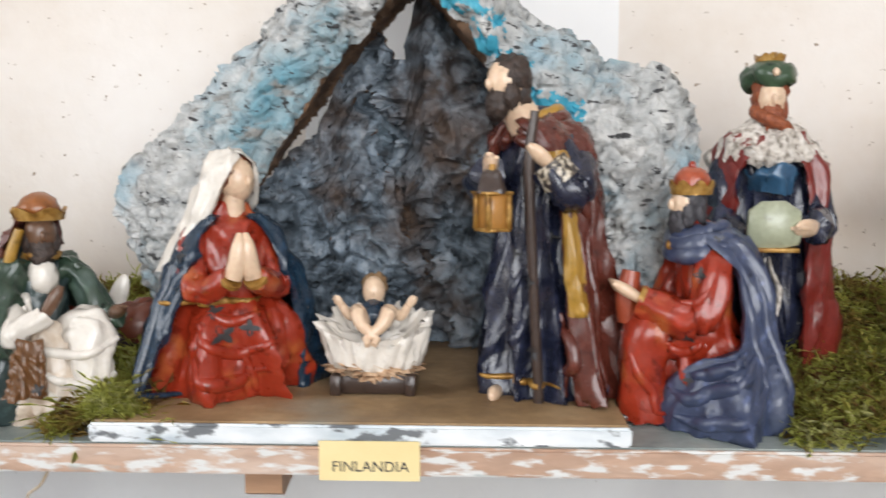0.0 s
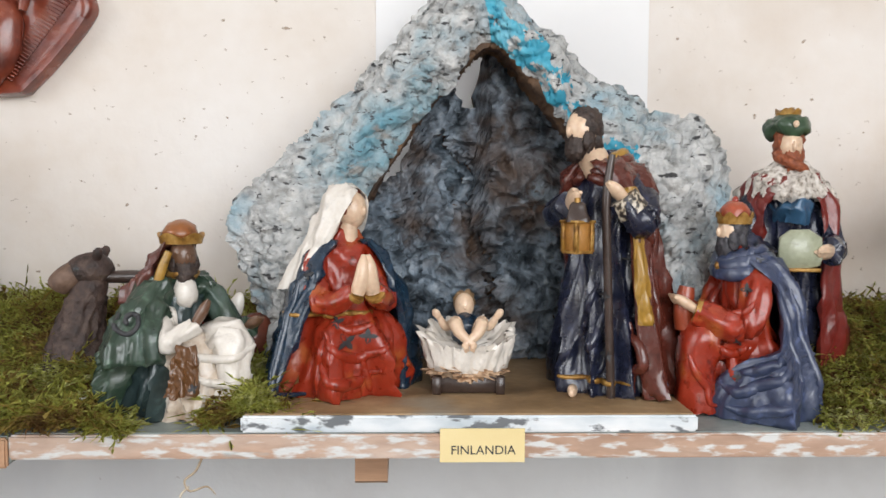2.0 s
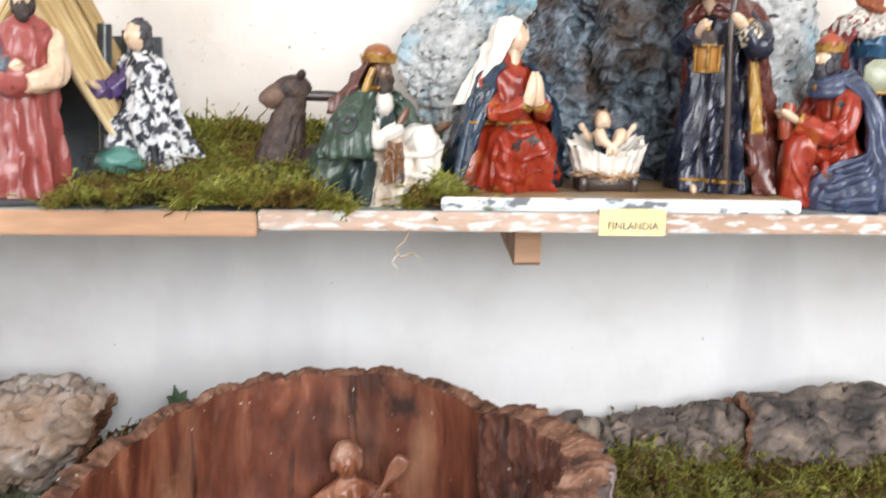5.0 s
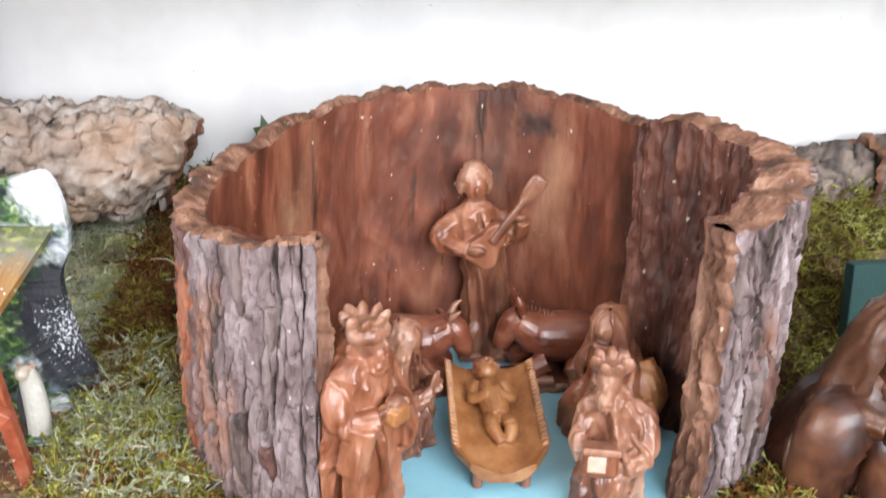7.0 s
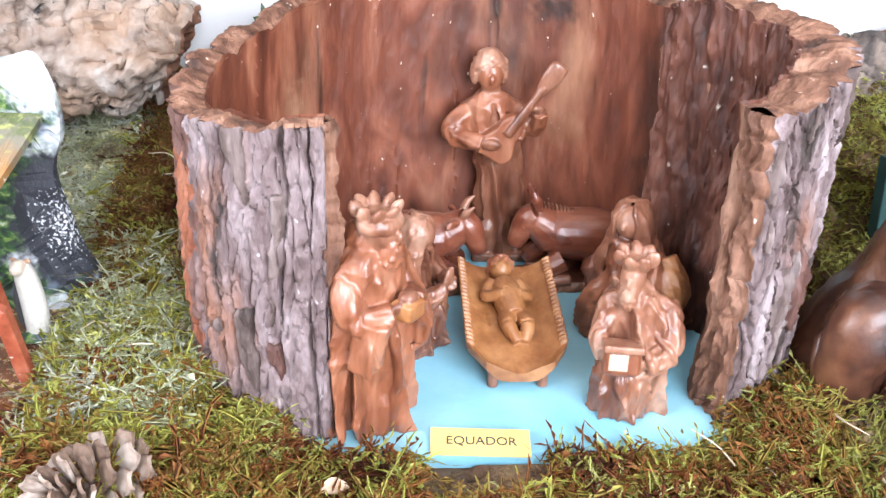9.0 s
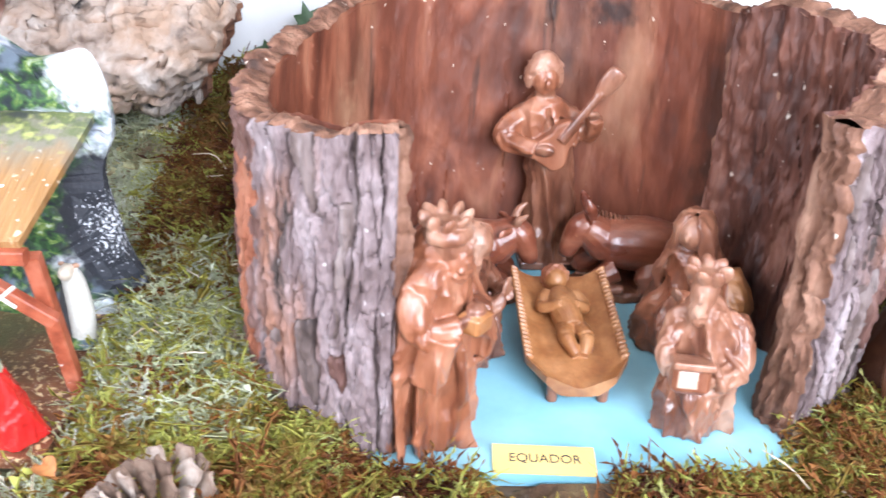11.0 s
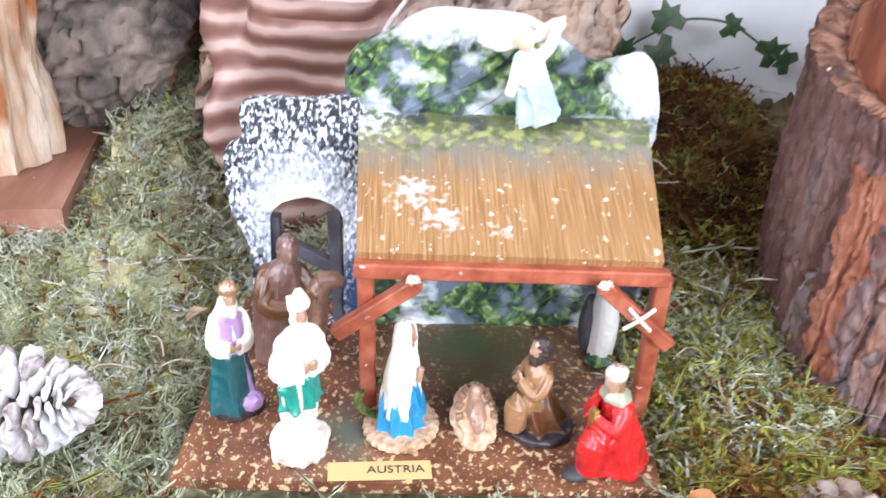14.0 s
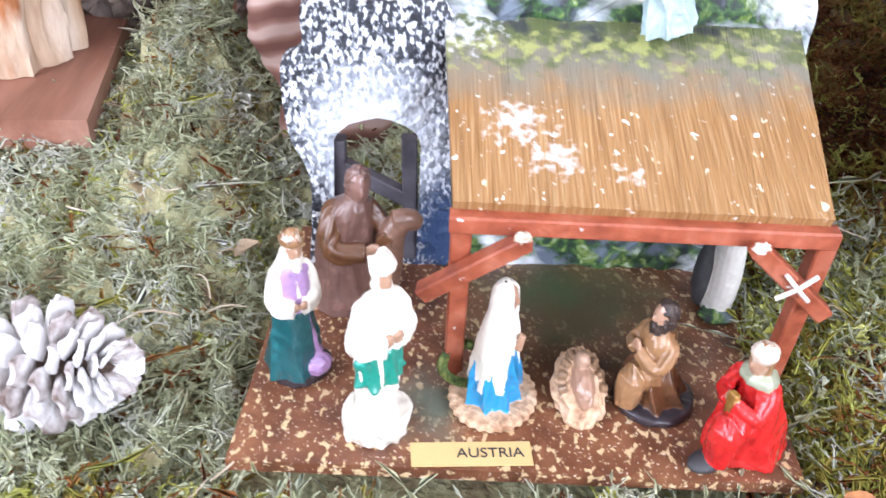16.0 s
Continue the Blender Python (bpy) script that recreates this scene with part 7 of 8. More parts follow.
S.cape([(0.60, -0.062, 0, 0.14, 0.10, -70, 250, 0.5), (0.70, -0.078, 0, 0.145, 0.10, -80, 260, 0.4), (0.77, -0.088, 0, 0.09, 0.075, -85, 265, 0.1), (0.80, -0.092, 0, 0.055, 0.055, -85, 265, 0)], carved, thick=0.02, folds=8)
S.blob((-0.10, -0.035, 0.885), (0.055, 0.06, 0.07), carved)
S.blob((-0.10, -0.095, 0.88), (0.012, 0.018, 0.024), carved)
S.blob((-0.105, -0.005, 0.925), (0.076, 0.076, 0.060), carved_pale, rough=0.25, rscale=30)
S.blob((-0.105, -0.01, 0.955), (0.058, 0.06, 0.045), carved_pale, rough=0.1)
for sx in (-1, 1):
    S.blob((-0.105 + sx * 0.062, 0.0, 0.885), (0.022, 0.045, 0.05), carved_pale, rough=0.3, rscale=30)
ga, gb = Vector((-0.055, -0.105, 0.605)), Vector((0.185, -0.115, 0.965))
gd = (gb - ga).normalized()
gs = gd.cross(Vector((0, 1, 0))).normalized()
gtr = [(-0.085, 0.0), (-0.082, 0.06), (-0.04, 0.088), (0.01, 0.072), (0.05, 0.054), (0.09, 0.055), (0.13, 0.036), (0.15, 0.016), (0.15, -0.016), (0.13, -0.036), (0.09, -0.055), (0.05, -0.054), (0.01, -0.072), (-0.04, -0.088), (-0.082, -0.06)]
gl = spline(gtr + gtr[:1], 48)[:-1]
S.rings([[tuple(ga + gd * (u * k) + gs * (v * k) + Vector((0, dy, 0))) for u, v in gl] for dy, k in ((0.028, 0.9), (0.022, 1.0), (-0.022, 1.0), (-0.03, 0.92))], carved)
ln_ = (gb - ga).length
S.tube([tuple(ga + gd * q + Vector((0, -0.03, 0))) for q in (0.05, 0.18, ln_ - 0.12)], [0.022, 0.02, 0.018], carved_dark, seg=10)
S.tube([tuple(ga + gd * q + Vector((0, -0.03, 0))) for q in (ln_ - 0.15, ln_ - 0.10, ln_ - 0.05, ln_ - 0.01, ln_)], [0.02, 0.038, 0.045, 0.04, 0.02], carved_pale, seg=14, flat=0.45)
arm(S, (-0.185, 0.0, 0.715), (-0.255, -0.06, 0.625), (-0.13, -0.13, 0.60), 0.05, carved, carved_dark, (-0.055, -0.15, 0.605))
S.blob((-0.235, -0.05, 0.63), (0.055, 0.05, 0.04), carved, turn=(0, 20, 0))
arm(S, (0.02, 0.0, 0.72), (0.115, -0.03, 0.645), (0.115, -0.10, 0.745), 0.046, carved, carved_pale, (0.085, -0.155, 0.775))
S.thing("carved_figurine", pose(-0.268, 0.515, BP + 0.0004, 0, 0, 0), "carved wooden musician figurine holding a lute", "figurine", "carved wooden figurines", voxel=0.0008)


def lying_animal(name, m, size, label, horns=False):
    """Faces right, head bowed; legs folded on a low plinth."""
    S = Sculpt(size)
    S.robe([(0, -0.05, 0, 0.66, 0.32, 0.2), (0.06, -0.05, 0, 0.66, 0.32, 0.2), (0.10, -0.05, 0, 0.60, 0.28, 0.2)], carved_dark, folds=5, steps=6)
    hide = carved_red
    S.tube([(-0.66, 0.04, 0.30), (-0.55, 0.03, 0.44), (-0.30, 0.02, 0.52), (0.0, 0, 0.54), (0.20, 0, 0.56), (0.30, 0, 0.55)], [0.10, 0.25, 0.29, 0.28, 0.25, 0.14], hide, seg=22, steps=26)
    S.tube([(0.16, 0, 0.56), (0.32, 0, 0.68), (0.42, 0, 0.74)], [0.24, 0.19, 0.15], hide, seg=18)
    S.tube([(0.36, 0, 0.78), (0.45, -0.02, 0.70), (0.53, -0.03, 0.53), (0.565, -0.03, 0.43), (0.57, -0.03, 0.39)], [0.13, 0.145, 0.11, 0.088, 0.05], hide, seg=16)
    for sy in (-1, 1):
        S.blob((0.50, sy * 0.10 - 0.02, 0.68), (0.035, 0.03, 0.035), carved_dark)
        if horns:
            S.tube([(0.38, sy * 0.08, 0.84), (0.42, sy * 0.14, 0.92), (0.50, sy * 0.15, 0.99)], [0.045, 0.04, 0.012], carved_pale, seg=10)
            S.tube([(0.34, sy * 0.10, 0.78), (0.26, sy * 0.22, 0.80), (0.22, sy * 0.27, 0.77)], [0.04, 0.05, 0.015], hide, seg=10, flat=0.6)
        else:
            S.tube([(0.36, sy * 0.07, 0.84), (0.40, sy * 0.12, 0.97), (0.45, sy * 0.11, 1.08)], [0.04, 0.055, 0.014], hide, seg=10, flat=0.6)
        S.tube([(0.10, sy * 0.20, 0.34), (0.34, sy * 0.23, 0.20), (0.24, sy * 0.25, 0.13), (0.02, sy * 0.27, 0.14)], [0.13, 0.10, 0.075, 0.06], hide, seg=12)
        S.tube([(-0.45, sy * 0.17, 0.36), (-0.22, sy * 0.28, 0.26), (-0.42, sy * 0.31, 0.15), (-0.14, sy * 0.31, 0.14)], [0.19, 0.14, 0.08, 0.06], hide, seg=12)
    if not horns:
        for k in range(11):
            S.blob((0.34 - 0.045 * k, 0, 0.90 - 0.012 * k), (0.012, 0.05, 0.035), carved_dark)
    S.thing(name, m, label, "figurine", "carved wooden figurines", voxel=0.0007)


lying_animal("carved_animal", pose(-0.338, 0.462, BP + 0.0004, 0, 0, -6), 0.077, "carved red-brown wooden ox figurine lying down", True)
lying_animal("carved_animal", pose(-0.219, 0.468, BP + 0.0004, 0, 0, 184), 0.079, "carved red-brown wooden donkey figurine lying with bowed head")

# carved crib with infant shape: a sloping trough on short feet, cut corners at the foot, one figurine
S = Sculpt()
CX, CY0, CY1 = -0.2795, 0.309, 0.424


def trough(u, v, d=0.0):
    half = 0.0355 - 0.012 * max(0.0, 0.16 - v) / 0.16
    lip = 0.0105 * max(0.0, abs(u) - 0.45) ** 1.6 * 2.6
    return Vector((CX + half * u, CY0 + (CY1 - CY0) * v, 0.7985 + 0.021 * v + lip - d))


g = np.array([[tuple(trough(u, v)) for u in np.linspace(-1, 1, 21)] for v in np.linspace(0, 1, 36)])
low = g - np.array([0, 0, 0.0065])
S.rings([np.concatenate([a, b[::-1]]) for a, b in zip(g, low)], carved_gold)
for k in range(23):
    v = 0.16 + 0.83 * (k + 0.5) / 23
    for sx in (-1, 1):
        p = trough(sx * 0.93, v)
        S.blob((p.x, p.y, p.z + 0.0008), (0.0042, 0.0014, 0.0022), carved_gold, turn=(0, sx * -25, sx * 12), seg=8, rows=6)
for sx in (-1, 1):
    for v in (0.06, 0.92):
        p = trough(sx * 0.62, v, 0.004)
        S.tube([tuple(p), (p.x, p.y, BP + 0.0006)], [0.0042, 0.004], carved_dark, seg=8)


def on_crib(u, v, h):
    p = trough(u, v)
    return (p.x, p.y, p.z + h)


S.tube([on_crib(-0.08, 0.74, 0.006), on_crib(-0.03, 0.60, 0.0075), on_crib(0.05, 0.44, 0.005)], [0.0095, 0.0115, 0.0095], carved_gold, seg=16, steps=14)
S.blob(on_crib(-0.08, 0.87, 0.008), (0.0085, 0.0085, 0.009), carved_gold)
S.blob(on_crib(-0.09, 0.91, 0.008), (0.011, 0.008, 0.010), carved, rough=0.25)
for sx in (-1, 1):
    S.tube([on_crib(0.05 + sx * 0.14, 0.46, 0.005), on_crib(0.08 + sx * 0.20, 0.34, 0.008), on_crib(0.12 + sx * 0.06, 0.24, 0.003)], [0.0065, 0.006, 0.0038], carved_gold, seg=12)
    S.tube([on_crib(-0.06 + sx * 0.28, 0.74, 0.008), on_crib(-0.04 + sx * 0.44, 0.62, 0.007), on_crib(sx * 0.14, 0.55, 0.016)], [0.0052, 0.0048, 0.0035], carved_gold, seg=12)
S.blob(on_crib(0.30, 0.30, 0.004), (0.004, 0.006, 0.004), carved_pale)
S.thing("carved_crib", pose(0, 0, 0), "carved honey-brown wooden crib with notched rim and infant shape", "figurine", "carved wooden figurines", sharp=50, voxel=0.0006)

# veiled figure kneeling over a sleeping shape, and crouching crowned figure with box
S = Sculpt(0.110)
S.carve = 1.1
wood_base(S, 0.34, 0.30, carved_dark, 0.08)
kneeling(S, carved, 0.92, folds=7, seed=37)
S.cape([(0.06, 0.02, 0.06, 0.32, 0.31, -46, 200, 1), (0.35, 0.02, 0.03, 0.27, 0.25, -46, 205, 0.7), (0.62, 0.01, 0.0, 0.22, 0.18, -52, 220, 0.4), (0.76, 0, -0.01, 0.155, 0.15, -58, 232, 0.2), (0.90, 0, -0.03, 0.135, 0.14, -60, 236, 0.1), (0.985, 0, -0.02, 0.075, 0.085, -70, 250, 0), (1.0, 0, -0.02, 0.01, 0.01, -80, 260, 0)], carved_dark, thick=0.045, folds=6, depth=0.24)
S.blob((0, -0.07, 0.86), (0.09, 0.10, 0.115), carved_pale)
S.blob((0.0, -0.165, 0.86), (0.02, 0.025, 0.035), carved_pale)
S.tube([(0.20, 0.06, 0.60), (0.30, 0.02, 0.42), (0.28, -0.06, 0.26)], [0.10, 0.14, 0.11], carved_gold, seg=16, folds=4, depth=0.08)
S.blob((0.12, -0.16, 0.62), (0.075, 0.075, 0.085), carved_pale)
arm(S, (0.17, 0, 0.62), (0.22, -0.15, 0.46), (0.06, -0.27, 0.48), 0.075, carved, carved_pale, (0.02, -0.29, 0.56))
S.thing("carved_figurine", pose(-0.190, 0.388, BP + 0.0004, 0, 0, -40), "carved brown wooden veiled figurine kneeling on a plinth", "figurine", "carved wooden figurines", voxel=0.00075)
S = Sculpt(0.117)
S.carve = 1.2
S.robe([(0, 0, 0.0, 0.24, 0.21, 0.8), (0.06, 0, 0.0, 0.245, 0.215, 0.8), (0.25, 0.02, 0.0, 0.225, 0.20, 1), (0.45, 0.04, 0.02, 0.215, 0.19, 0.8), (0.60, 0.02, 0.02, 0.20, 0.17, 0.5), (0.70, -0.03, 0, 0.16, 0.14, 0.3), (0.765, -0.06, -0.02, 0.10, 0.095, 0), (0.80, -0.07, -0.03, 0.07, 0.07, 0)], carved_pale, folds=6, depth=0.26, seed=39)
S.blob((-0.08, -0.07, 0.83), (0.09, 0.10, 0.11), carved_pale)
S.blob((-0.09, -0.165, 0.82), (0.02, 0.028, 0.035), carved_pale)
S.blob((-0.085, -0.13, 0.735), (0.07, 0.06, 0.09), carved_pale, rough=0.4, rscale=30)
petals(S, (-0.08, -0.05, 0.91), 0.105, 0.075, carved_pale, 7, 1.35)
S.box((-0.06, -0.25, 0.40), (0.125, 0.10, 0.09), carved, turn=(-14, 0, 14), bevel=0.25)
S.box((-0.055, -0.27, 0.487), (0.135, 0.11, 0.022), carved_pale, turn=(-14, 0, 14), bevel=0.3)
S.box((-0.062, -0.354, 0.42), (0.06, 0.010, 0.045), carved_cream, turn=(-14, 0, 14))
arm(S, (0.19, 0, 0.62), (0.24, -0.10, 0.44), (0.10, -0.22, 0.38), 0.085, carved_pale, carved_pale, (0.03, -0.30, 0.36))
arm(S, (-0.20, -0.02, 0.62), (-0.24, -0.12, 0.46), (-0.18, -0.24, 0.40), 0.08, carved_pale, carved_pale, (-0.14, -0.30, 0.38))
S.robe([(0, -0.05, -0.17, 0.20, 0.15, 0.8), (0.26, -0.05, -0.18, 0.17, 0.13, 0.8), (0.33, -0.05, -0.17, 0.1, 0.08, 0.4)], carved_dark, folds=6)
S.ridges([(0.026, (280, 0.55), (300, 0.40), (320, 0.18)), (0.024, (310, 0.6), (330, 0.42), (345, 0.2)), (0.024, (345, 0.55), (352, 0.35), (0, 0.1))], carved_pale)
S.slim(0.80, 0.84)
S.thing("carved_figurine", pose(-0.205, 0.300, BP + 0.0004, 0, 0, -24), "carved pale wooden crouching figurine with crown and box", "figurine", "carved wooden figurines", voxel=0.00075)

# glazed hooded figure beside the bark shell
bronze = paint("bronze_brown_glaze", (0.095, 0.036, 0.016), rough=0.4, coat=0.25)
S = Sculpt(0.150)
S.robe([(0, 0.02, 0, 0.44, 0.36, 0.4), (0.1, 0.02, 0, 0.45, 0.37, 0.4), (0.35, 0.06, 0, 0.39, 0.33, 0.4), (0.6, 0.11, 0, 0.29, 0.26, 0.3), (0.82, 0.14, 0.02, 0.22, 0.2, 0.1), (0.95, 0.14, 0.03, 0.13, 0.13, 0)], glazed_brown, folds=5, seed=61)
S.tube([(0.0, -0.10, 0.36), (-0.16, -0.30, 0.44), (-0.22, -0.33, 0.24), (-0.20, -0.30, 0.03)], [0.17, 0.18, 0.16, 0.15], glazed_brown, seg=24, steps=22, folds=3, depth=0.05)
S.tube([(0.15, -0.12, 0.34), (0.14, -0.32, 0.38), (0.12, -0.36, 0.2), (0.10, -0.34, 0.03)], [0.16, 0.16, 0.14, 0.14], glazed_brown, seg=24, steps=22, folds=3, depth=0.05)
S.cape([(0.10, 0.08, 0.02, 0.46, 0.38, -40, 215, 0.5), (0.35, 0.10, 0.0, 0.41, 0.34, -50, 225, 0.5), (0.55, 0.12, -0.02, 0.34, 0.30, -58, 236, 0.4), (0.75, 0.14, -0.03, 0.28, 0.27, -60, 240, 0.2), (0.90, 0.14, -0.03, 0.225, 0.225, -62, 242, 0.1), (0.98, 0.14, -0.01, 0.13, 0.14, -75, 255, 0), (1.01, 0.14, 0.02, 0.04, 0.05, -85, 265, 0)], bronze, thick=0.05, folds=5)
S.blob((0.13, -0.16, 0.74), (0.125, 0.12, 0.155), glazed_brown)
S.blob((0.13, -0.28, 0.73), (0.025, 0.03, 0.045), glazed_brown)
S.blob((0.13, -0.20, 0.60), (0.10, 0.08, 0.10), glazed_brown, rough=0.35)
arm(S, (0.24, -0.08, 0.56), (0.30, -0.26, 0.44), (0.12, -0.40, 0.46), 0.08, bronze, glazed_brown, (0.03, -0.44, 0.48))
arm(S, (-0.05, -0.10, 0.56), (-0.12, -0.30, 0.52), (0.04, -0.40, 0.52), 0.075, bronze, glazed_brown, (0.12, -0.43, 0.54))
S.ridges([(0.03, (200, 0.5), (215, 0.3), (222, 0.1)), (0.03, (330, 0.5), (322, 0.3), (318, 0.1))], bronze)
S.slim(0.86)
S.thing("glazed_figurine", pose(-0.030, 0.315, TABLE + 0.012, 0, 0, -14), "glossy brown clay hooded crouching figurine on moss", "figurine")
teal = paint("dark_teal_paint", (0.006, 0.04, 0.036), rough=0.7, coat=0.0)
teal_box = empty("teal_box", pose(0.022, 0.01, -0.022), "dark teal folded card box half buried in moss", "box")
for nm, c, size, turn in (("flap", (0.028, 0.435, 0.865), (0.026, 0.006, 0.062), (-8, 0, 8)), ("flap", (0.075, 0.40, 0.84), (0.024, 0.006, 0.062), (-6, 0, -14)), ("box_body", (0.05, 0.42, 0.81), (0.05, 0.03, 0.03), (0, 0, 0))):
    S = Sculpt()
    S.box(c, size, teal, turn=turn)
    S.part(nm, teal_box, sharp=30)

# ---- figurines on the snowy stable's base ----
lilac = paint("lilac_paint", (0.42, 0.26, 0.48), dark=0.7)
teal_robe = paint("teal_robe_paint", (0.01, 0.085, 0.095), light=1.6)
cream = paint("cream_paint", (0.80, 0.76, 0.66), dark=0.85, light=1.05)
emerald = paint("emerald_paint", (0.02, 0.26, 0.19), light=1.4)
sky_paint = paint("bright_blue_paint", (0.02, 0.24, 0.48), light=1.4)
brown_robe = paint("brown_robe_paint", (0.13, 0.055, 0.022), light=1.6)
tan_robe = paint("tan_robe_paint", (0.30, 0.16, 0.07), light=1.4)
scarlet = paint("scarlet_paint", (0.55, 0.02, 0.018), dark=0.6, light=1.15, rough=0.25, coat=0.5)
dark_foot = paint("dark_foot_paint", (0.03, 0.024, 0.03))
skin_clay = paint("tan_skin_paint", (0.42, 0.25, 0.16), dark=0.75, light=1.15)
GROUP = "stable figurines"

S = Sculpt(0.087)
S.carve = 0.4
S.robe([(0, 0.06, 0, 0.30, 0.24, 0.1), (0.05, 0.06, 0, 0.30, 0.24, 0.1), (0.07, 0.06, 0, 0.27, 0.21, 0)], dark_foot, folds=3, steps=6)
S.robe([(0.05, 0.06, 0, 0.22, 0.20, 0.8), (0.2, 0.04, 0, 0.20, 0.18, 0.7), (0.45, 0, 0, 0.17, 0.15, 0.4), (0.6, 0, 0, 0.18, 0.14, 0.2), (0.74, 0, 0, 0.15, 0.12, 0.1), (0.80, 0, 0, 0.06, 0.06, 0)], lilac, folds=8)
S.cape([(0.06, -0.02, 0.0, 0.27, 0.25, 90, 330, 0.8), (0.25, -0.01, 0.0, 0.23, 0.21, 70, 350, 0.6), (0.44, 0, 0, 0.19, 0.17, 30, 385, 0.3), (0.49, 0, 0, 0.175, 0.155, 10, 368, 0.1)], teal_robe, thick=0.03, folds=5)
S.robe([(0.60, 0, 0.02, 0.20, 0.15, 0.4), (0.70, 0, 0.02, 0.19, 0.14, 0.3), (0.80, 0, 0.02, 0.11, 0.10, 0.1), (0.86, 0.01, 0.02, 0.09, 0.09, 0)], cream, folds=6)
for sx in (-1, 1):
    arm(S, (sx * 0.15, 0, 0.70), (sx * 0.19, -0.07, 0.56), (sx * 0.05, -0.17, 0.54), 0.07, cream, skin_clay, (sx * 0.02, -0.2, 0.58))
head(S, (0.02, -0.03, 0.87), 0.085, skin_clay, cream_brown, cream)
S.crown((0.02, -0.02, 0.91), 0.105, 0.105, 0.05, tan_robe, points=7)
S.blob((0.02, -0.01, 0.945), (0.06, 0.06, 0.05), tan_robe)
S.blob((0.16, -0.16, 0.10), (0.14, 0.10, 0.07), lilac, rough=0.2)
S.slim(0.60)
S.thing("figurine", pose(-0.836, 0.296, BT + 0.0004, 0, 0, 30), "small plaster figurine in lilac and teal robes with crown", "figurine", GROUP, voxel=0.0005)

S = Sculpt(0.102)
S.robe([(0, 0, 0, 0.27, 0.24, 0.2), (0.05, 0, 0, 0.29, 0.26, 0.2), (0.10, 0, 0, 0.30, 0.27, 0.2), (0.12, 0, 0, 0.27, 0.24, 0.1), (0.10, 0, 0, 0.2, 0.18, 0)], cream, folds=5, steps=12)
S.robe([(0.09, 0, 0, 0.17, 0.15, 0.5), (0.25, 0, 0, 0.155, 0.14, 0.5), (0.45, 0, 0, 0.175, 0.15, 0.4), (0.62, 0, 0, 0.21, 0.16, 0.3), (0.72, 0, 0, 0.19, 0.14, 0.2), (0.79, 0, 0, 0.09, 0.08, 0)], cream, folds=8, seed=41)
S.cape([(0.33, 0, 0, 0.20, 0.18, -200, 20, 0.9), (0.42, 0, 0, 0.195, 0.17, -200, 20, 0.8), (0.52, 0, 0, 0.19, 0.165, -215, 35, 0.4)], emerald, thick=0.03, folds=7)
for sx in (-1, 1):
    arm(S, (sx * 0.17, 0, 0.69), (sx * 0.23, -0.06, 0.58), (sx * 0.06, -0.17, 0.58), 0.075, cream, skin_clay, (sx * 0.02, -0.2, 0.63))
head(S, (0, -0.04, 0.87), 0.075, skin_clay, cream, cream)
S.robe([(0.91, 0, -0.02, 0.085, 0.085, 0.3), (0.95, 0, -0.02, 0.08, 0.08, 0.3), (1.0, 0, -0.01, 0.03, 0.03, 0)], cream, folds=7, steps=8)
S.slim(0.57)
S.thing("figurine", pose(-0.795, 0.262, BT + 0.0004, 0, 0, 40), "small cream-white plaster figurine with green painted sash", "figurine", GROUP, voxel=0.0005)

S = Sculpt(0.084)
S.carve = 0.4
S.robe([(0, 0, 0, 0.28, 0.24, 0.3), (0.06, 0, 0, 0.27, 0.23, 0.3), (0.3, 0, 0.02, 0.24, 0.21, 0.6), (0.55, -0.02, 0.0, 0.22, 0.19, 0.5), (0.74, 0.0, -0.02, 0.17, 0.15, 0.2), (0.82, 0.03, -0.04, 0.08, 0.08, 0)], paint("mauve_brown_paint", (0.16, 0.085, 0.065), light=1.8), folds=8)
head(S, (0.05, -0.06, 0.89), 0.10, paint("clay_paint", (0.24, 0.13, 0.10)), paint("clay_dark_paint", (0.17, 0.09, 0.07)))
arm(S, (-0.15, -0.02, 0.70), (-0.18, -0.16, 0.52), (0.05, -0.26, 0.52), 0.085, brown_robe, skin_clay, (0.15, -0.28, 0.56))
arm(S, (0.15, -0.02, 0.70), (0.26, -0.12, 0.55), (0.2, -0.24, 0.55), 0.08, brown_robe)
bundle = paint("brown_fur_paint", (0.22, 0.12, 0.08), light=1.8)
S.tube([(0.20, -0.10, 0.05), (0.24, -0.16, 0.30), (0.28, -0.16, 0.55), (0.36, -0.18, 0.66)], [0.13, 0.13, 0.11, 0.08], bundle, seg=16)
S.tube([(0.28, -0.17, 0.66), (0.42, -0.18, 0.66), (0.50, -0.18, 0.62)], [0.08, 0.075, 0.05], bundle, seg=14)
S.slim(0.80)
S.thing("figurine", pose(-0.813, 0.352, BT + 0.0004, 0, 0, 20), "small brown plaster figurine kneeling beside an animal", "figurine", GROUP, voxel=0.0005)

S = Sculpt(0.074)
S.carve = 0.4
ring = []
for k, (r, z) in enumerate(((0.40, 0), (0.44, 0.03), (0.43, 0.07), (0.36, 0.08))):
    ring.append([(r * (1 + 0.03 * math.sin(26 * t)) * math.cos(t), r * 0.9 * (1 + 0.03 * math.sin(26 * t)) * math.sin(t), z) for t in np.linspace(0, 2 * math.pi, 104, endpoint=False)])
S.rings(ring, straw_pale)
S.robe([(0.06, 0, 0, 0.27, 0.25, 0.9), (0.2, 0, 0, 0.24, 0.23, 0.8), (0.36, 0, 0, 0.20, 0.19, 0.4), (0.5, 0, 0, 0.15, 0.14, 0)], sky_paint, folds=8)
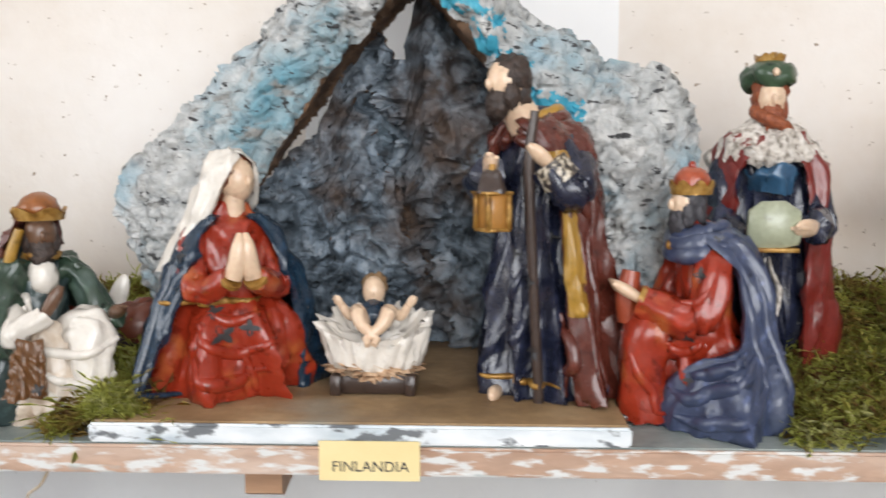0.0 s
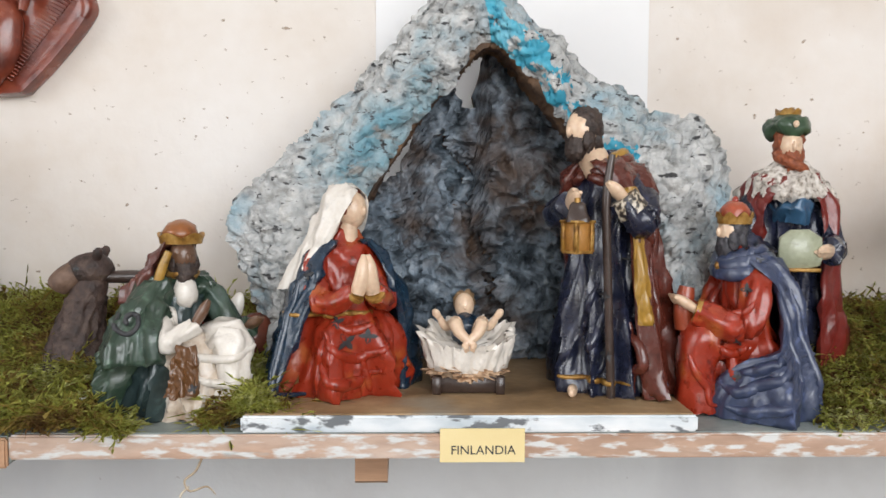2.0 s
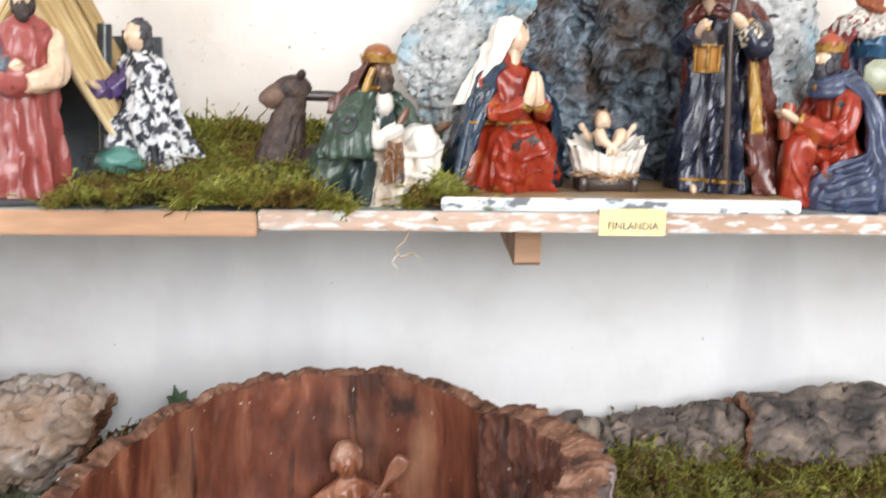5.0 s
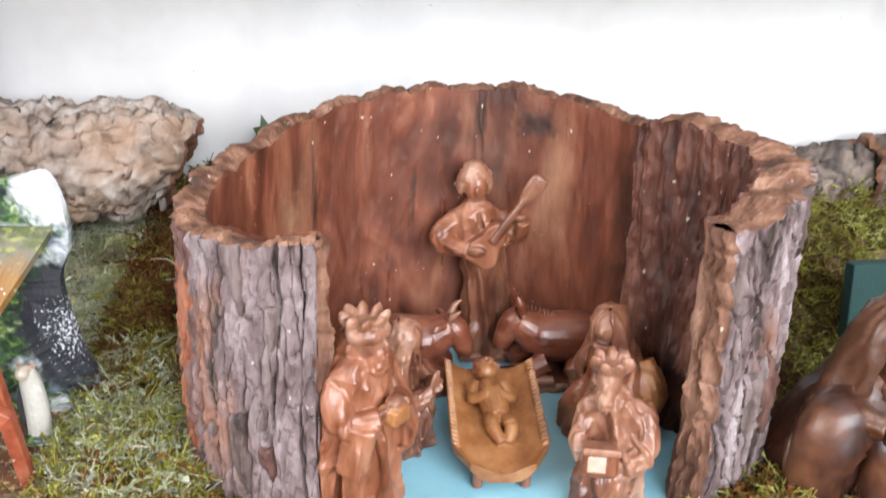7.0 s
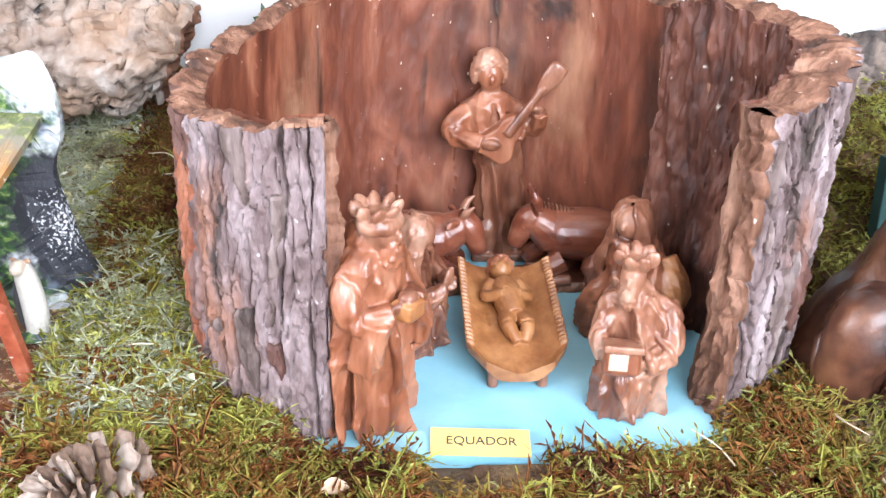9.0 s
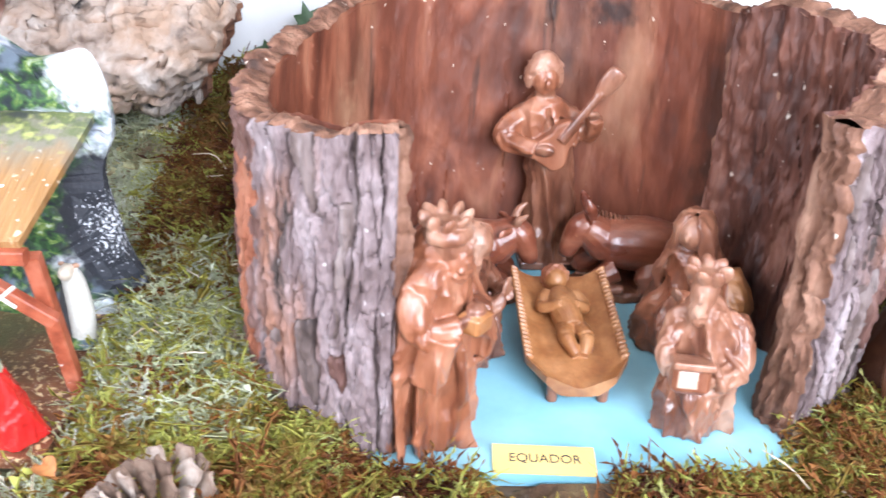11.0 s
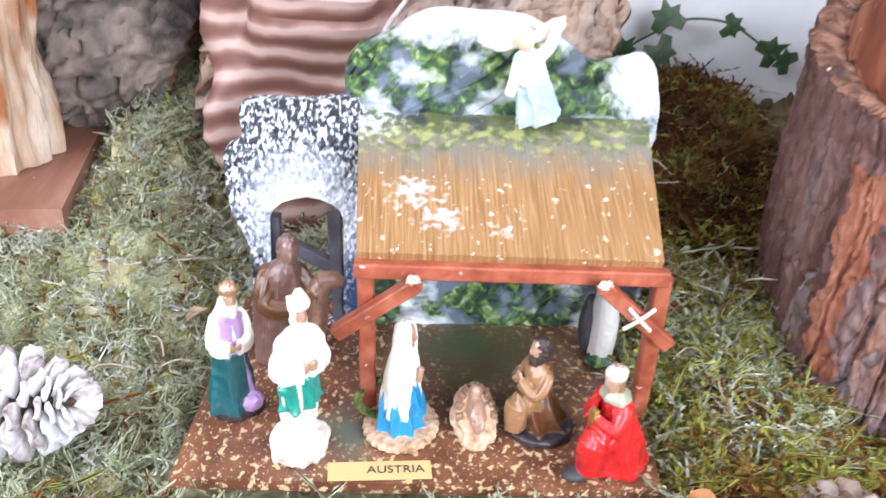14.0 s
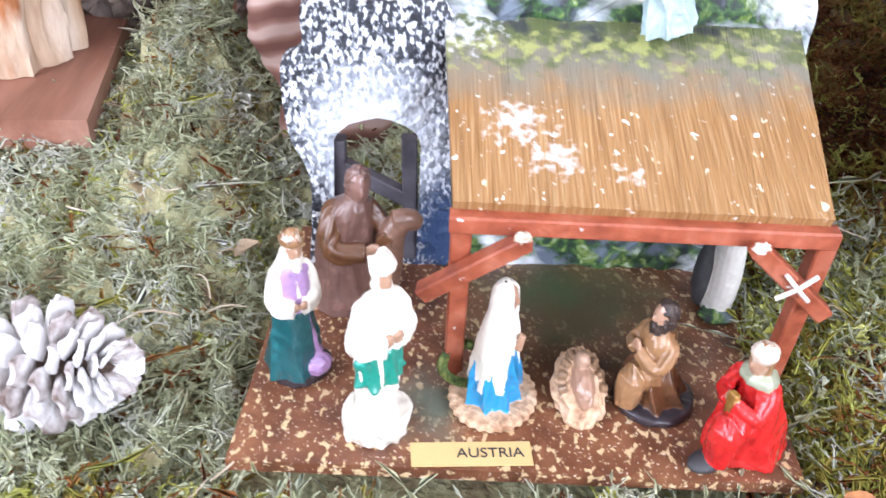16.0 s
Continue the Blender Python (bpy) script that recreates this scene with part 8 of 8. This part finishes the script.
S.cape([(0.20, 0, 0.02, 0.23, 0.22, -70, 220, 0.6), (0.4, 0, 0.01, 0.215, 0.20, -75, 235, 0.5), (0.6, 0, 0, 0.20, 0.17, -82, 250, 0.3), (0.75, 0, 0, 0.15, 0.13, -75, 250, 0.1), (0.86, 0, -0.01, 0.13, 0.13, -50, 230, 0), (0.96, 0, -0.01, 0.10, 0.10, -60, 240, 0), (1.0, 0, 0, 0.03, 0.03, -85, 265, 0)], cream, thick=0.03, folds=6)
S.robe([(0.35, 0, 0, 0.19, 0.16, 0.2), (0.6, 0, 0, 0.17, 0.14, 0.1), (0.76, 0, 0, 0.12, 0.1, 0)], cream, folds=5)
head(S, (0, -0.03, 0.87), 0.095, skin_clay)
S.tube([(0.0, -0.17, 0.5), (0.0, -0.2, 0.62)], [0.04, 0.03], skin_clay)
S.slim(0.72)
S.thing("figurine", pose(-0.740, 0.280, BT + 0.0004, 0, 0, 68), "small white-veiled plaster figurine with blue dress on straw base", "figurine", GROUP, voxel=0.0005)

S = Sculpt(0.052)
S.carve = 0.4
S.blob((0, 0, 0.14), (0.40, 0.52, 0.18), straw_pale, rough=0.25, rscale=30, seg=30, rows=16)
for k in range(9):
    t = k / 8 * math.pi * 1.0
    S.tube([(0.36 * math.cos(t) * 0.95, 0.0 + 0.5 * math.sin(t) - 0.05, 0.24), (0.25 * math.cos(t), 0.38 * math.sin(t) - 0.05, 0.30)], [0.07, 0.05], paint("straw_ridge_paint", (0.26, 0.16, 0.09)), seg=8)
S.blob((0, -0.02, 0.30), (0.17, 0.30, 0.12), paint("clay_infant_paint", (0.34, 0.20, 0.13)), rough=0.2)
S.blob((0, 0.26, 0.36), (0.12, 0.12, 0.12), paint("clay_infant_head_paint", (0.38, 0.24, 0.16)))
S.slim(0.62, 0.75)
S.thing("figurine", pose(-0.699, 0.284, BT + 0.003, 30, 0, 4), "small brown clay infant figurine on straw", "figurine", GROUP, voxel=0.0005)

S = Sculpt(0.062)
S.carve = 0.4
S.robe([(0, 0.03, 0.03, 0.34, 0.36, 0.1), (0.06, 0.03, 0.03, 0.34, 0.36, 0.1), (0.08, 0.03, 0.03, 0.3, 0.32, 0)], dark_foot, folds=3, steps=6)
kneeling(S, brown_robe, 0.85, folds=8, seed=44)
S.tube([(0.05, -0.05, 0.3), (0.08, -0.26, 0.36), (0.07, -0.27, 0.1)], [0.13, 0.13, 0.11], tan_robe, folds=5, depth=0.06)
S.blob((0, -0.04, 0.60), (0.19, 0.15, 0.17), tan_robe, rough=0.15)
for sx in (-1, 1):
    arm(S, (sx * 0.17, -0.02, 0.64), (sx * 0.2, -0.14, 0.5), (sx * 0.03, -0.24, 0.58), 0.065, tan_robe, skin_clay, (sx * 0.01, -0.25, 0.68))
head(S, (0, -0.05, 0.87), 0.10, skin_clay, hair_brown, hair_brown)
S.slim(0.9)
S.thing("figurine", pose(-0.663, 0.284, BT + 0.0004, 0, 0, -72), "small kneeling plaster figurine in brown and tan robes", "figurine", GROUP, voxel=0.0005)

S = Sculpt(0.066)
S.carve = 0.4
kneeling(S, scarlet, 0.90, folds=5, seed=46, fold=0.45)
S.carve = 0.6
S.tube([(0.05, -0.05, 0.34), (0.10, -0.30, 0.36), (0.09, -0.31, 0.08)], [0.16, 0.15, 0.12], scarlet, seg=20, folds=5, depth=0.06)
S.blob((0.06, -0.38, 0.06), (0.12, 0.2, 0.06), ink)
S.cape([(0.0, 0, 0.12, 0.33, 0.34, -50, 230, 0.5), (0.3, 0, 0.06, 0.29, 0.27, -50, 230, 0.4), (0.55, 0, 0.0, 0.24, 0.205, -50, 230, 0.3), (0.72, 0, -0.01, 0.16, 0.14, -60, 240, 0.1)], scarlet, thick=0.05, folds=4)
S.robe([(0.70, 0, -0.02, 0.17, 0.15, 0.1), (0.74, 0, -0.02, 0.165, 0.145, 0.1), (0.78, 0, -0.02, 0.1, 0.09, 0)], plate_green, folds=4, steps=8)
for sx in (-1, 1):
    arm(S, (sx * 0.18, -0.02, 0.64), (sx * 0.21, -0.14, 0.5), (sx * 0.04, -0.26, 0.55), 0.07, scarlet, skin_clay, (sx * 0.01, -0.28, 0.64))
S.box((0.02, -0.27, 0.56), (0.045, 0.03, 0.09), gold)
head(S, (0, -0.08, 0.87), 0.10, skin_clay, tan_robe, None)
S.blob((0, -0.06, 0.935), (0.115, 0.125, 0.07), cream_brown, rough=0.2)
S.slim(0.80)
S.thing("figurine", pose(-0.628, 0.253, BT + 0.0004, 0, 0, -66), "small kneeling glossy scarlet plaster figurine", "figurine", GROUP, voxel=0.0005)

S = Sculpt(0.062)
S.carve = 0.4
S.blob((-0.14, 0.1, 0.36), (0.13, 0.16, 0.36), ink, rough=0.1)
S.tube([(0.05, 0, 0.02), (0.06, 0, 0.4), (0.03, -0.02, 0.75), (0.02, -0.08, 0.92)], [0.16, 0.17, 0.15, 0.11], paint("pale_grey_fur_paint", (0.60, 0.58, 0.52), dark=0.8), seg=16)
S.blob((0.02, -0.14, 0.93), (0.09, 0.14, 0.09), paint("pale_tan_fur_paint", (0.58, 0.50, 0.40), dark=0.8))
for sx in (-1, 1):
    S.blob((0.02 + sx * 0.1, -0.05, 0.98), (0.05, 0.025, 0.03), skin_clay)
S.blob((0.05, -0.12, 0.05), (0.2, 0.15, 0.06), hill_green, rough=0.4)
S.slim(0.8)
S.thing("animal_figurine", pose(-0.614, 0.352, BT + 0.0004, 0, 0, -10), "small pale and black animal figurine beside the stable post", "figurine", GROUP, voxel=0.0005)

# ---- name cards ----


card_gold = material("card_gold", [(0.62, 0.43, 0.13), (0.68, 0.49, 0.17)], scale=20, rough=0.75, bump=0.08, bscale=900, fine=0.05)
card_tan = material("card_tan", [(0.62, 0.42, 0.17), (0.68, 0.48, 0.21)], scale=20, rough=0.75, bump=0.08, bscale=900, fine=0.05)


def name_card(text, m, w, h, size, label, mat=None):
    S = Sculpt()
    S.rings([[(x, y, z) for x, y in ((-w / 2, -h / 2), (w / 2, -h / 2), (w / 2, h / 2), (-w / 2, h / 2))] for z in (-0.0004, 0.0004)], mat or card_yellow)
    card = empty("name_card", m, label, "card", "name cards")
    S.part("card", card, sharp=20)
    lettering(text, size, card, pose(0, 0, 0.0006))
    return card


c1 = name_card("FINLANDIA", pose(-0.0385, 0.4815, 1.1795, 90, 0, 0), 0.0585, 0.0235, 0.0088, "pale yellow name card fixed to the shelf edge")
c1.children[1].matrix_local = pose(0.0005, -0.0035, 0.0006)
c2 = name_card("EQUADOR", pose(-0.3115, 0.2520, 0.7852 + 0.0020, 10, 0, -3.5), 0.063, 0.022, 0.0092, "yellow name card leaning at the front of the blue board", card_gold)
c2.children[1].matrix_local = pose(0.0005, 0.0005, 0.0006)
c3 = name_card("AUSTRIA", pose(-0.7515, 0.2455, BT + 0.0009, 0, 0, 2.5), 0.055, 0.0135, 0.0078, "small tan name card lying on the brown base", card_tan)
c3.children[1].matrix_local = pose(0.0085, 0.0, 0.0006)

# ---- pine cones ----
cone_core = material("cone_core", [(0.05, 0.03, 0.02), (0.10, 0.06, 0.04)], scale=80)
scale_mat = material("cone_scale", [(0.16, 0.11, 0.09), (0.48, 0.43, 0.41), (0.72, 0.70, 0.69), (0.80, 0.79, 0.78)], scale=75, rough=0.7, bscale=260, lo=0.30, hi=0.60, per_object=0.3)
scale_brown = material("cone_scale_brown", [(0.08, 0.045, 0.03), (0.20, 0.13, 0.09), (0.40, 0.33, 0.28)], scale=75, rough=0.7, bscale=260, per_object=0.3)


def pine_cone(m, size, mat, label, seed):
    cone = empty("pine_cone", m, label, "pine cone")
    S = Sculpt(size)
    S.robe([(-0.75, 0, 0, 0.05, 0.05, 0), (-0.5, 0, 0, 0.26, 0.26, 0), (0.0, 0, 0, 0.28, 0.28, 0), (0.5, 0, 0, 0.14, 0.14, 0), (0.8, 0, 0, 0.03, 0.03, 0)], cone_core, folds=4)
    S.part("core", cone)
    S = Sculpt(size)
    g = []
    for v in np.linspace(0, 1, 7):
        wv = 0.05 + 0.13 * math.sin(min(1, v * 1.15) * math.pi * 0.62)
        if v > 0.9:
            wv *= 0.72
        g.append([(u * wv, 0.62 * v, 0.05 * v * v + 0.05 * math.sin(v * 3) - 0.035 * u * u * v) for u in np.linspace(-1, 1, 5)])
    g = np.array(g)
    S.sheet(g, mat)
    S.sheet(g - np.array([0, 0, 0.06]), mat, flip=True)
    for q in (g[:, 0], g[:, -1], g[-1]):
        S.sheet([q, q - np.array([0, 0, 0.06])], mat)
    sc = S.mesh("cone_scale", 60)
    rs = random.Random(seed)
    for k in range(64):
        t = k / 63
        z = (-0.55 + 1.25 * t) * size
        a = k * 137.5
        rad = 0.26 * size * (1 - 0.75 * max(0, t - 0.3) / 0.7)
        tilt = -6 + 66 * t + rs.uniform(-6, 6)
        sz = (1.0 - 0.5 * max(0, t - 0.35)) * (0.75 + 0.25 * min(1, t / 0.15))
        ob = new("scale", sc)
        ob.parent = cone
        ob.matrix_local = Matrix.Rotation(radians(a), 4, "Z") @ pose(0, rad * 0.7, z, tilt, rs.uniform(-8, 8), 0) @ Matrix.Diagonal((sz, sz, sz, 1))
    return cone


pine_cone(pose(-0.944, 0.282, 0.818, 0, 72, -20), 0.041, scale_mat, "open pine cone with pale grey scales lying in moss", 2)
pine_cone(pose(-0.527, 0.192, 0.808, 60, -20, -30), 0.040, scale_brown, "open brown pine cone half sunk in moss", 5)

# ---- layered stone, cord, ivy, wooden block ----
strata = bpy.data.materials.new("layered_stone")
strata.use_nodes = True
nt = strata.node_tree
tc = nt.nodes.new("ShaderNodeTexCoord")
wv = nt.nodes.new("ShaderNodeTexWave")
wv.bands_direction = "Z"
wv.inputs["Scale"].default_value, wv.inputs["Distortion"].default_value, wv.inputs["Detail"].default_value, wv.inputs["Detail Scale"].default_value = 15, 9.0, 4, 0.5
rp = ramp_of(nt, [(0.17, 0.075, 0.056), (0.25, 0.125, 0.095), (0.33, 0.185, 0.145), (0.50, 0.35, 0.30)], 0.12, 0.88)
nt.links.new(tc.outputs["Object"], wv.inputs["Vector"])
nt.links.new(wv.outputs["Fac"], rp.inputs[0])
nt.links.new(rp.outputs[0], nt.nodes["Principled BSDF"].inputs["Base Color"])
nt.nodes["Principled BSDF"].inputs["Roughness"].default_value = 0.55
S = Sculpt()
g = []
for k in range(60):
    w = k / 59
    z = 0.79 + 0.30 * w
    row = []
    step = 0.0016 * math.sin(z * 260) + 0.0012 * math.sin(z * 610 + 2)
    for j in range(70):
        t = 2 * math.pi * j / 70
        sq = (abs(math.cos(t)) ** 0.5) * math.copysign(1, math.cos(t)), (abs(math.sin(t)) ** 0.6) * math.copysign(1, math.sin(t))
        wob = 0.010 * math.sin(3 * t + 9 * w) + 0.006 * math.sin(5 * t - 14 * w) + step * (0.5 + 0.5 * math.sin(2 * t + 6 * w))
        row.append((-0.818 + (0.062 + 0.012 * w + wob) * sq[0] + 0.016 * w, 0.565 + (0.055 + wob) * sq[1], z + 0.006 * math.sin(2 * t + 1)))
    g.append(row)
S.rings(g, strata)
S.thing("layered_stone", pose(0, 0, 0), "pink-brown stone with wavy layers standing behind the stable", "stone", sharp=50)
S = Sculpt()
S.tube([(-0.742, 0.53, 0.80), (-0.762, 0.508, 0.90), (-0.757, 0.502, 0.965), (-0.737, 0.505, 1.0), (-0.722, 0.52, 1.04), (-0.71, 0.56, 1.10), (-0.70, 0.66, 1.14), (-0.69, 0.74, 1.15)], [0.0018] * 8, material("grey_cord", [(0.40, 0.36, 0.33), (0.55, 0.51, 0.48)], scale=80), seg=8, steps=50)
S.thing("cord", pose(0, 0, 0), "thin grey cord running up the wall", "cord")
leaf_m = material("ivy_leaf", [(0.02, 0.04, 0.018), (0.045, 0.085, 0.035), (0.09, 0.13, 0.07)], scale=90, rough=0.5, bscale=260)
ivy = empty("ivy_sprig", pose(0, 0, 0), "thin ivy sprig with dark green leaves along the wall", "ivy")
S = Sculpt()
S.tube([(-0.545, 0.715, 0.875), (-0.525, 0.718, 0.905), (-0.50, 0.72, 0.922), (-0.47, 0.722, 0.936), (-0.43, 0.722, 0.935), (-0.40, 0.72, 0.920), (-0.375, 0.712, 0.902)], [0.0013] * 7, leaf_m, seg=6, steps=30)
S.part("stem", ivy, "thin dark stem")
for lx, lz, sz, rot, yaw in ((-0.529, 0.905, 0.019, 35, 12), (-0.489, 0.936, 0.023, -20, -15), (-0.492, 0.908, 0.024, 150, 20), (-0.428, 0.933, 0.017, 100, -10), (-0.385, 0.908, 0.022, 60, 15), (-0.365, 0.90, 0.018, -60, 0)):
    S = Sculpt(sz)
    rim = [(0, -0.2), (0.45, -0.5), (0.75, -0.15), (0.5, 0.2), (0.6, 0.55), (0.2, 0.5), (0, 1.0), (-0.2, 0.5), (-0.6, 0.55), (-0.5, 0.2), (-0.75, -0.15), (-0.45, -0.5)]
    n = len(rim)
    S.add([(0, 0, 0.06)] + [(x, y, -0.12 * abs(x)) for x, y in rim] + [(0, 0, 0.0)] + [(x, y, -0.12 * abs(x) - 0.05) for x, y in rim],
          [(0, 1 + i, 1 + (i + 1) % n) for i in range(n)] + [(n + 1, n + 2 + (i + 1) % n, n + 2 + i) for i in range(n)] + [(1 + i, n + 2 + i, n + 2 + (i + 1) % n, 1 + (i + 1) % n) for i in range(n)], leaf_m)
    S.part("leaf", ivy, m=pose(lx, 0.715, lz, 90 + yaw, rot, yaw))

block_m = material("weathered_plank", [(0.16, 0.065, 0.04), (0.28, 0.125, 0.08), (0.38, 0.22, 0.16)], scale=24, stretch=(1, 0.15, 1), rough=0.5, bscale=160)
block = empty("stump_on_plank", pose(0, 0, 0), "light wooden stump standing on a grey-brown plank", "stump")
S = Sculpt()
S.rings([[(x, y, z) for x, y in ((-1.22, 0.447), (-0.980, 0.464), (-1.005, 0.690), (-1.25, 0.682))] for z in (0.826, 0.8275, 0.8445, 0.846)], block_m)
S.part("plank", block, sharp=25)
S = Sculpt()
stump_m = material("pale_stump", [(0.30, 0.16, 0.08), (0.52, 0.38, 0.26), (0.66, 0.55, 0.44)], scale=40, stretch=(1, 1, 0.3), rough=0.75, bscale=180, bump=0.9)
overlay(stump_m, (0.34, 0.13, 0.045), 30, 0.52, 0.60, stretch=(1, 1, 0.3), detail=8)
g = []
for k in range(60):
    w = k / 59
    row = []
    for j in range(110):
        t = 2 * math.pi * j / 110
        p = Vector((math.cos(t), math.sin(t), w * 2))
        r = 0.053 * (1 - 0.15 * w) * (1 + 0.16 * noise.noise(p * 2.2) + 0.12 * noise.noise(Vector((p.x * 6, p.y * 6, w * 3))) + 0.05 * noise.noise(Vector((p.x * 15, p.y * 15, w * 9))))
        row.append((-1.068 + r * math.cos(t), 0.562 + r * math.sin(t), 0.8465 + 0.22 * w))
    g.append(row)
S.rings(g, stump_m)
S.part("stump", block, "pale orange-brown stripped stump", sharp=60)

# loose twigs and dry stalks among the moss
rs = random.Random(8)
for x0, x1, y0, y1, n in ((-0.95, -0.58, 0.13, 0.235, 22), (-0.58, -0.50, 0.2, 0.5, 16), (-1.0, -0.87, 0.2, 0.5, 22), (-0.16, 0.05, 0.15, 0.24, 8), (-0.5, -0.33, 0.62, 0.73, 4)):
    for k in range(n):
        x, y = rs.uniform(x0, x1), rs.uniform(y0, y1)
        z = float(moss_height(np.array(x), np.array(y))) + 0.002
        a, l = rs.uniform(0, 6.28), rs.uniform(0.012, 0.035)
        S = Sculpt()
        S.tube([(0, 0, 0), (l * 0.5 * math.cos(a), l * 0.5 * math.sin(a), rs.uniform(0.002, 0.008)), (l * math.cos(a + 0.3), l * math.sin(a + 0.3), rs.uniform(-0.002, 0.012))], [0.0006, 0.0006, 0.0003], twig_mat, seg=5, steps=6)
        S.thing("twig", pose(x, y, z), "thin pale dry twig in the moss", "twig", "loose twigs")
orange_leaf = material("dry_orange_leaf", [(0.30, 0.11, 0.03), (0.50, 0.22, 0.07)], scale=120, rough=0.6)
pale_leaf = material("dry_pale_leaf", [(0.46, 0.34, 0.22), (0.62, 0.48, 0.34)], scale=120, rough=0.6)
for x, y, sz, mt, lab in ((-0.588, 0.21, 0.009, orange_leaf, "small dry orange leaf on moss"), (-0.512, 0.235, 0.008, orange_leaf, "small dry orange leaf on moss"), (-0.875, 0.395, 0.009, pale_leaf, "small dry pale leaf on moss"), (-0.40, 0.205, 0.008, pale_leaf, "small dry pale leaf on moss")):
    S = Sculpt(sz)
    g = [[(u * math.sin(math.pi * (0.1 + 0.85 * v)) * 0.7, 2 * v - 1, 0.3 * u * u + 0.25 * math.sin(4 * v)) for u in np.linspace(-1, 1, 7)] for v in np.linspace(0, 1, 9)]
    S.sheet(g, mt)
    S.sheet(np.array(g) - np.array([0, 0, 0.06]), mt, flip=True)
    S.thing("dry_leaf", pose(x, y, float(moss_height(np.array(x), np.array(y))) + 0.006, 10, 12, 40 + 300 * x), lab, "leaf")
S = Sculpt(0.008)
S.blob((0, 0, 0.3), (0.9, 0.5, 0.3), paper_white, rough=0.3)
S.thing("pebble", pose(-0.325, 0.52, SHELF + 0.012, 0, 0, 20), "small white pebble on moss", "pebble")

# dry tendril hanging under the shelf
S = Sculpt()
S.tube([(-0.232, 0.492, 1.169), (-0.236, 0.488, 1.160), (-0.243, 0.486, 1.154), (-0.239, 0.485, 1.147), (-0.228, 0.486, 1.150), (-0.222, 0.487, 1.144)], [0.0009, 0.0009, 0.0008, 0.0008, 0.0007, 0.0005], twig_mat, seg=6, steps=24)
S.tube([(-0.240, 0.486, 1.150), (-0.246, 0.485, 1.143), (-0.241, 0.485, 1.136)], [0.0008, 0.0007, 0.0005], twig_mat, seg=6, steps=12)
S.thing("dry_tendril", pose(0, 0, 0), "thin curled dry tendril hanging under the shelf edge", "twig")
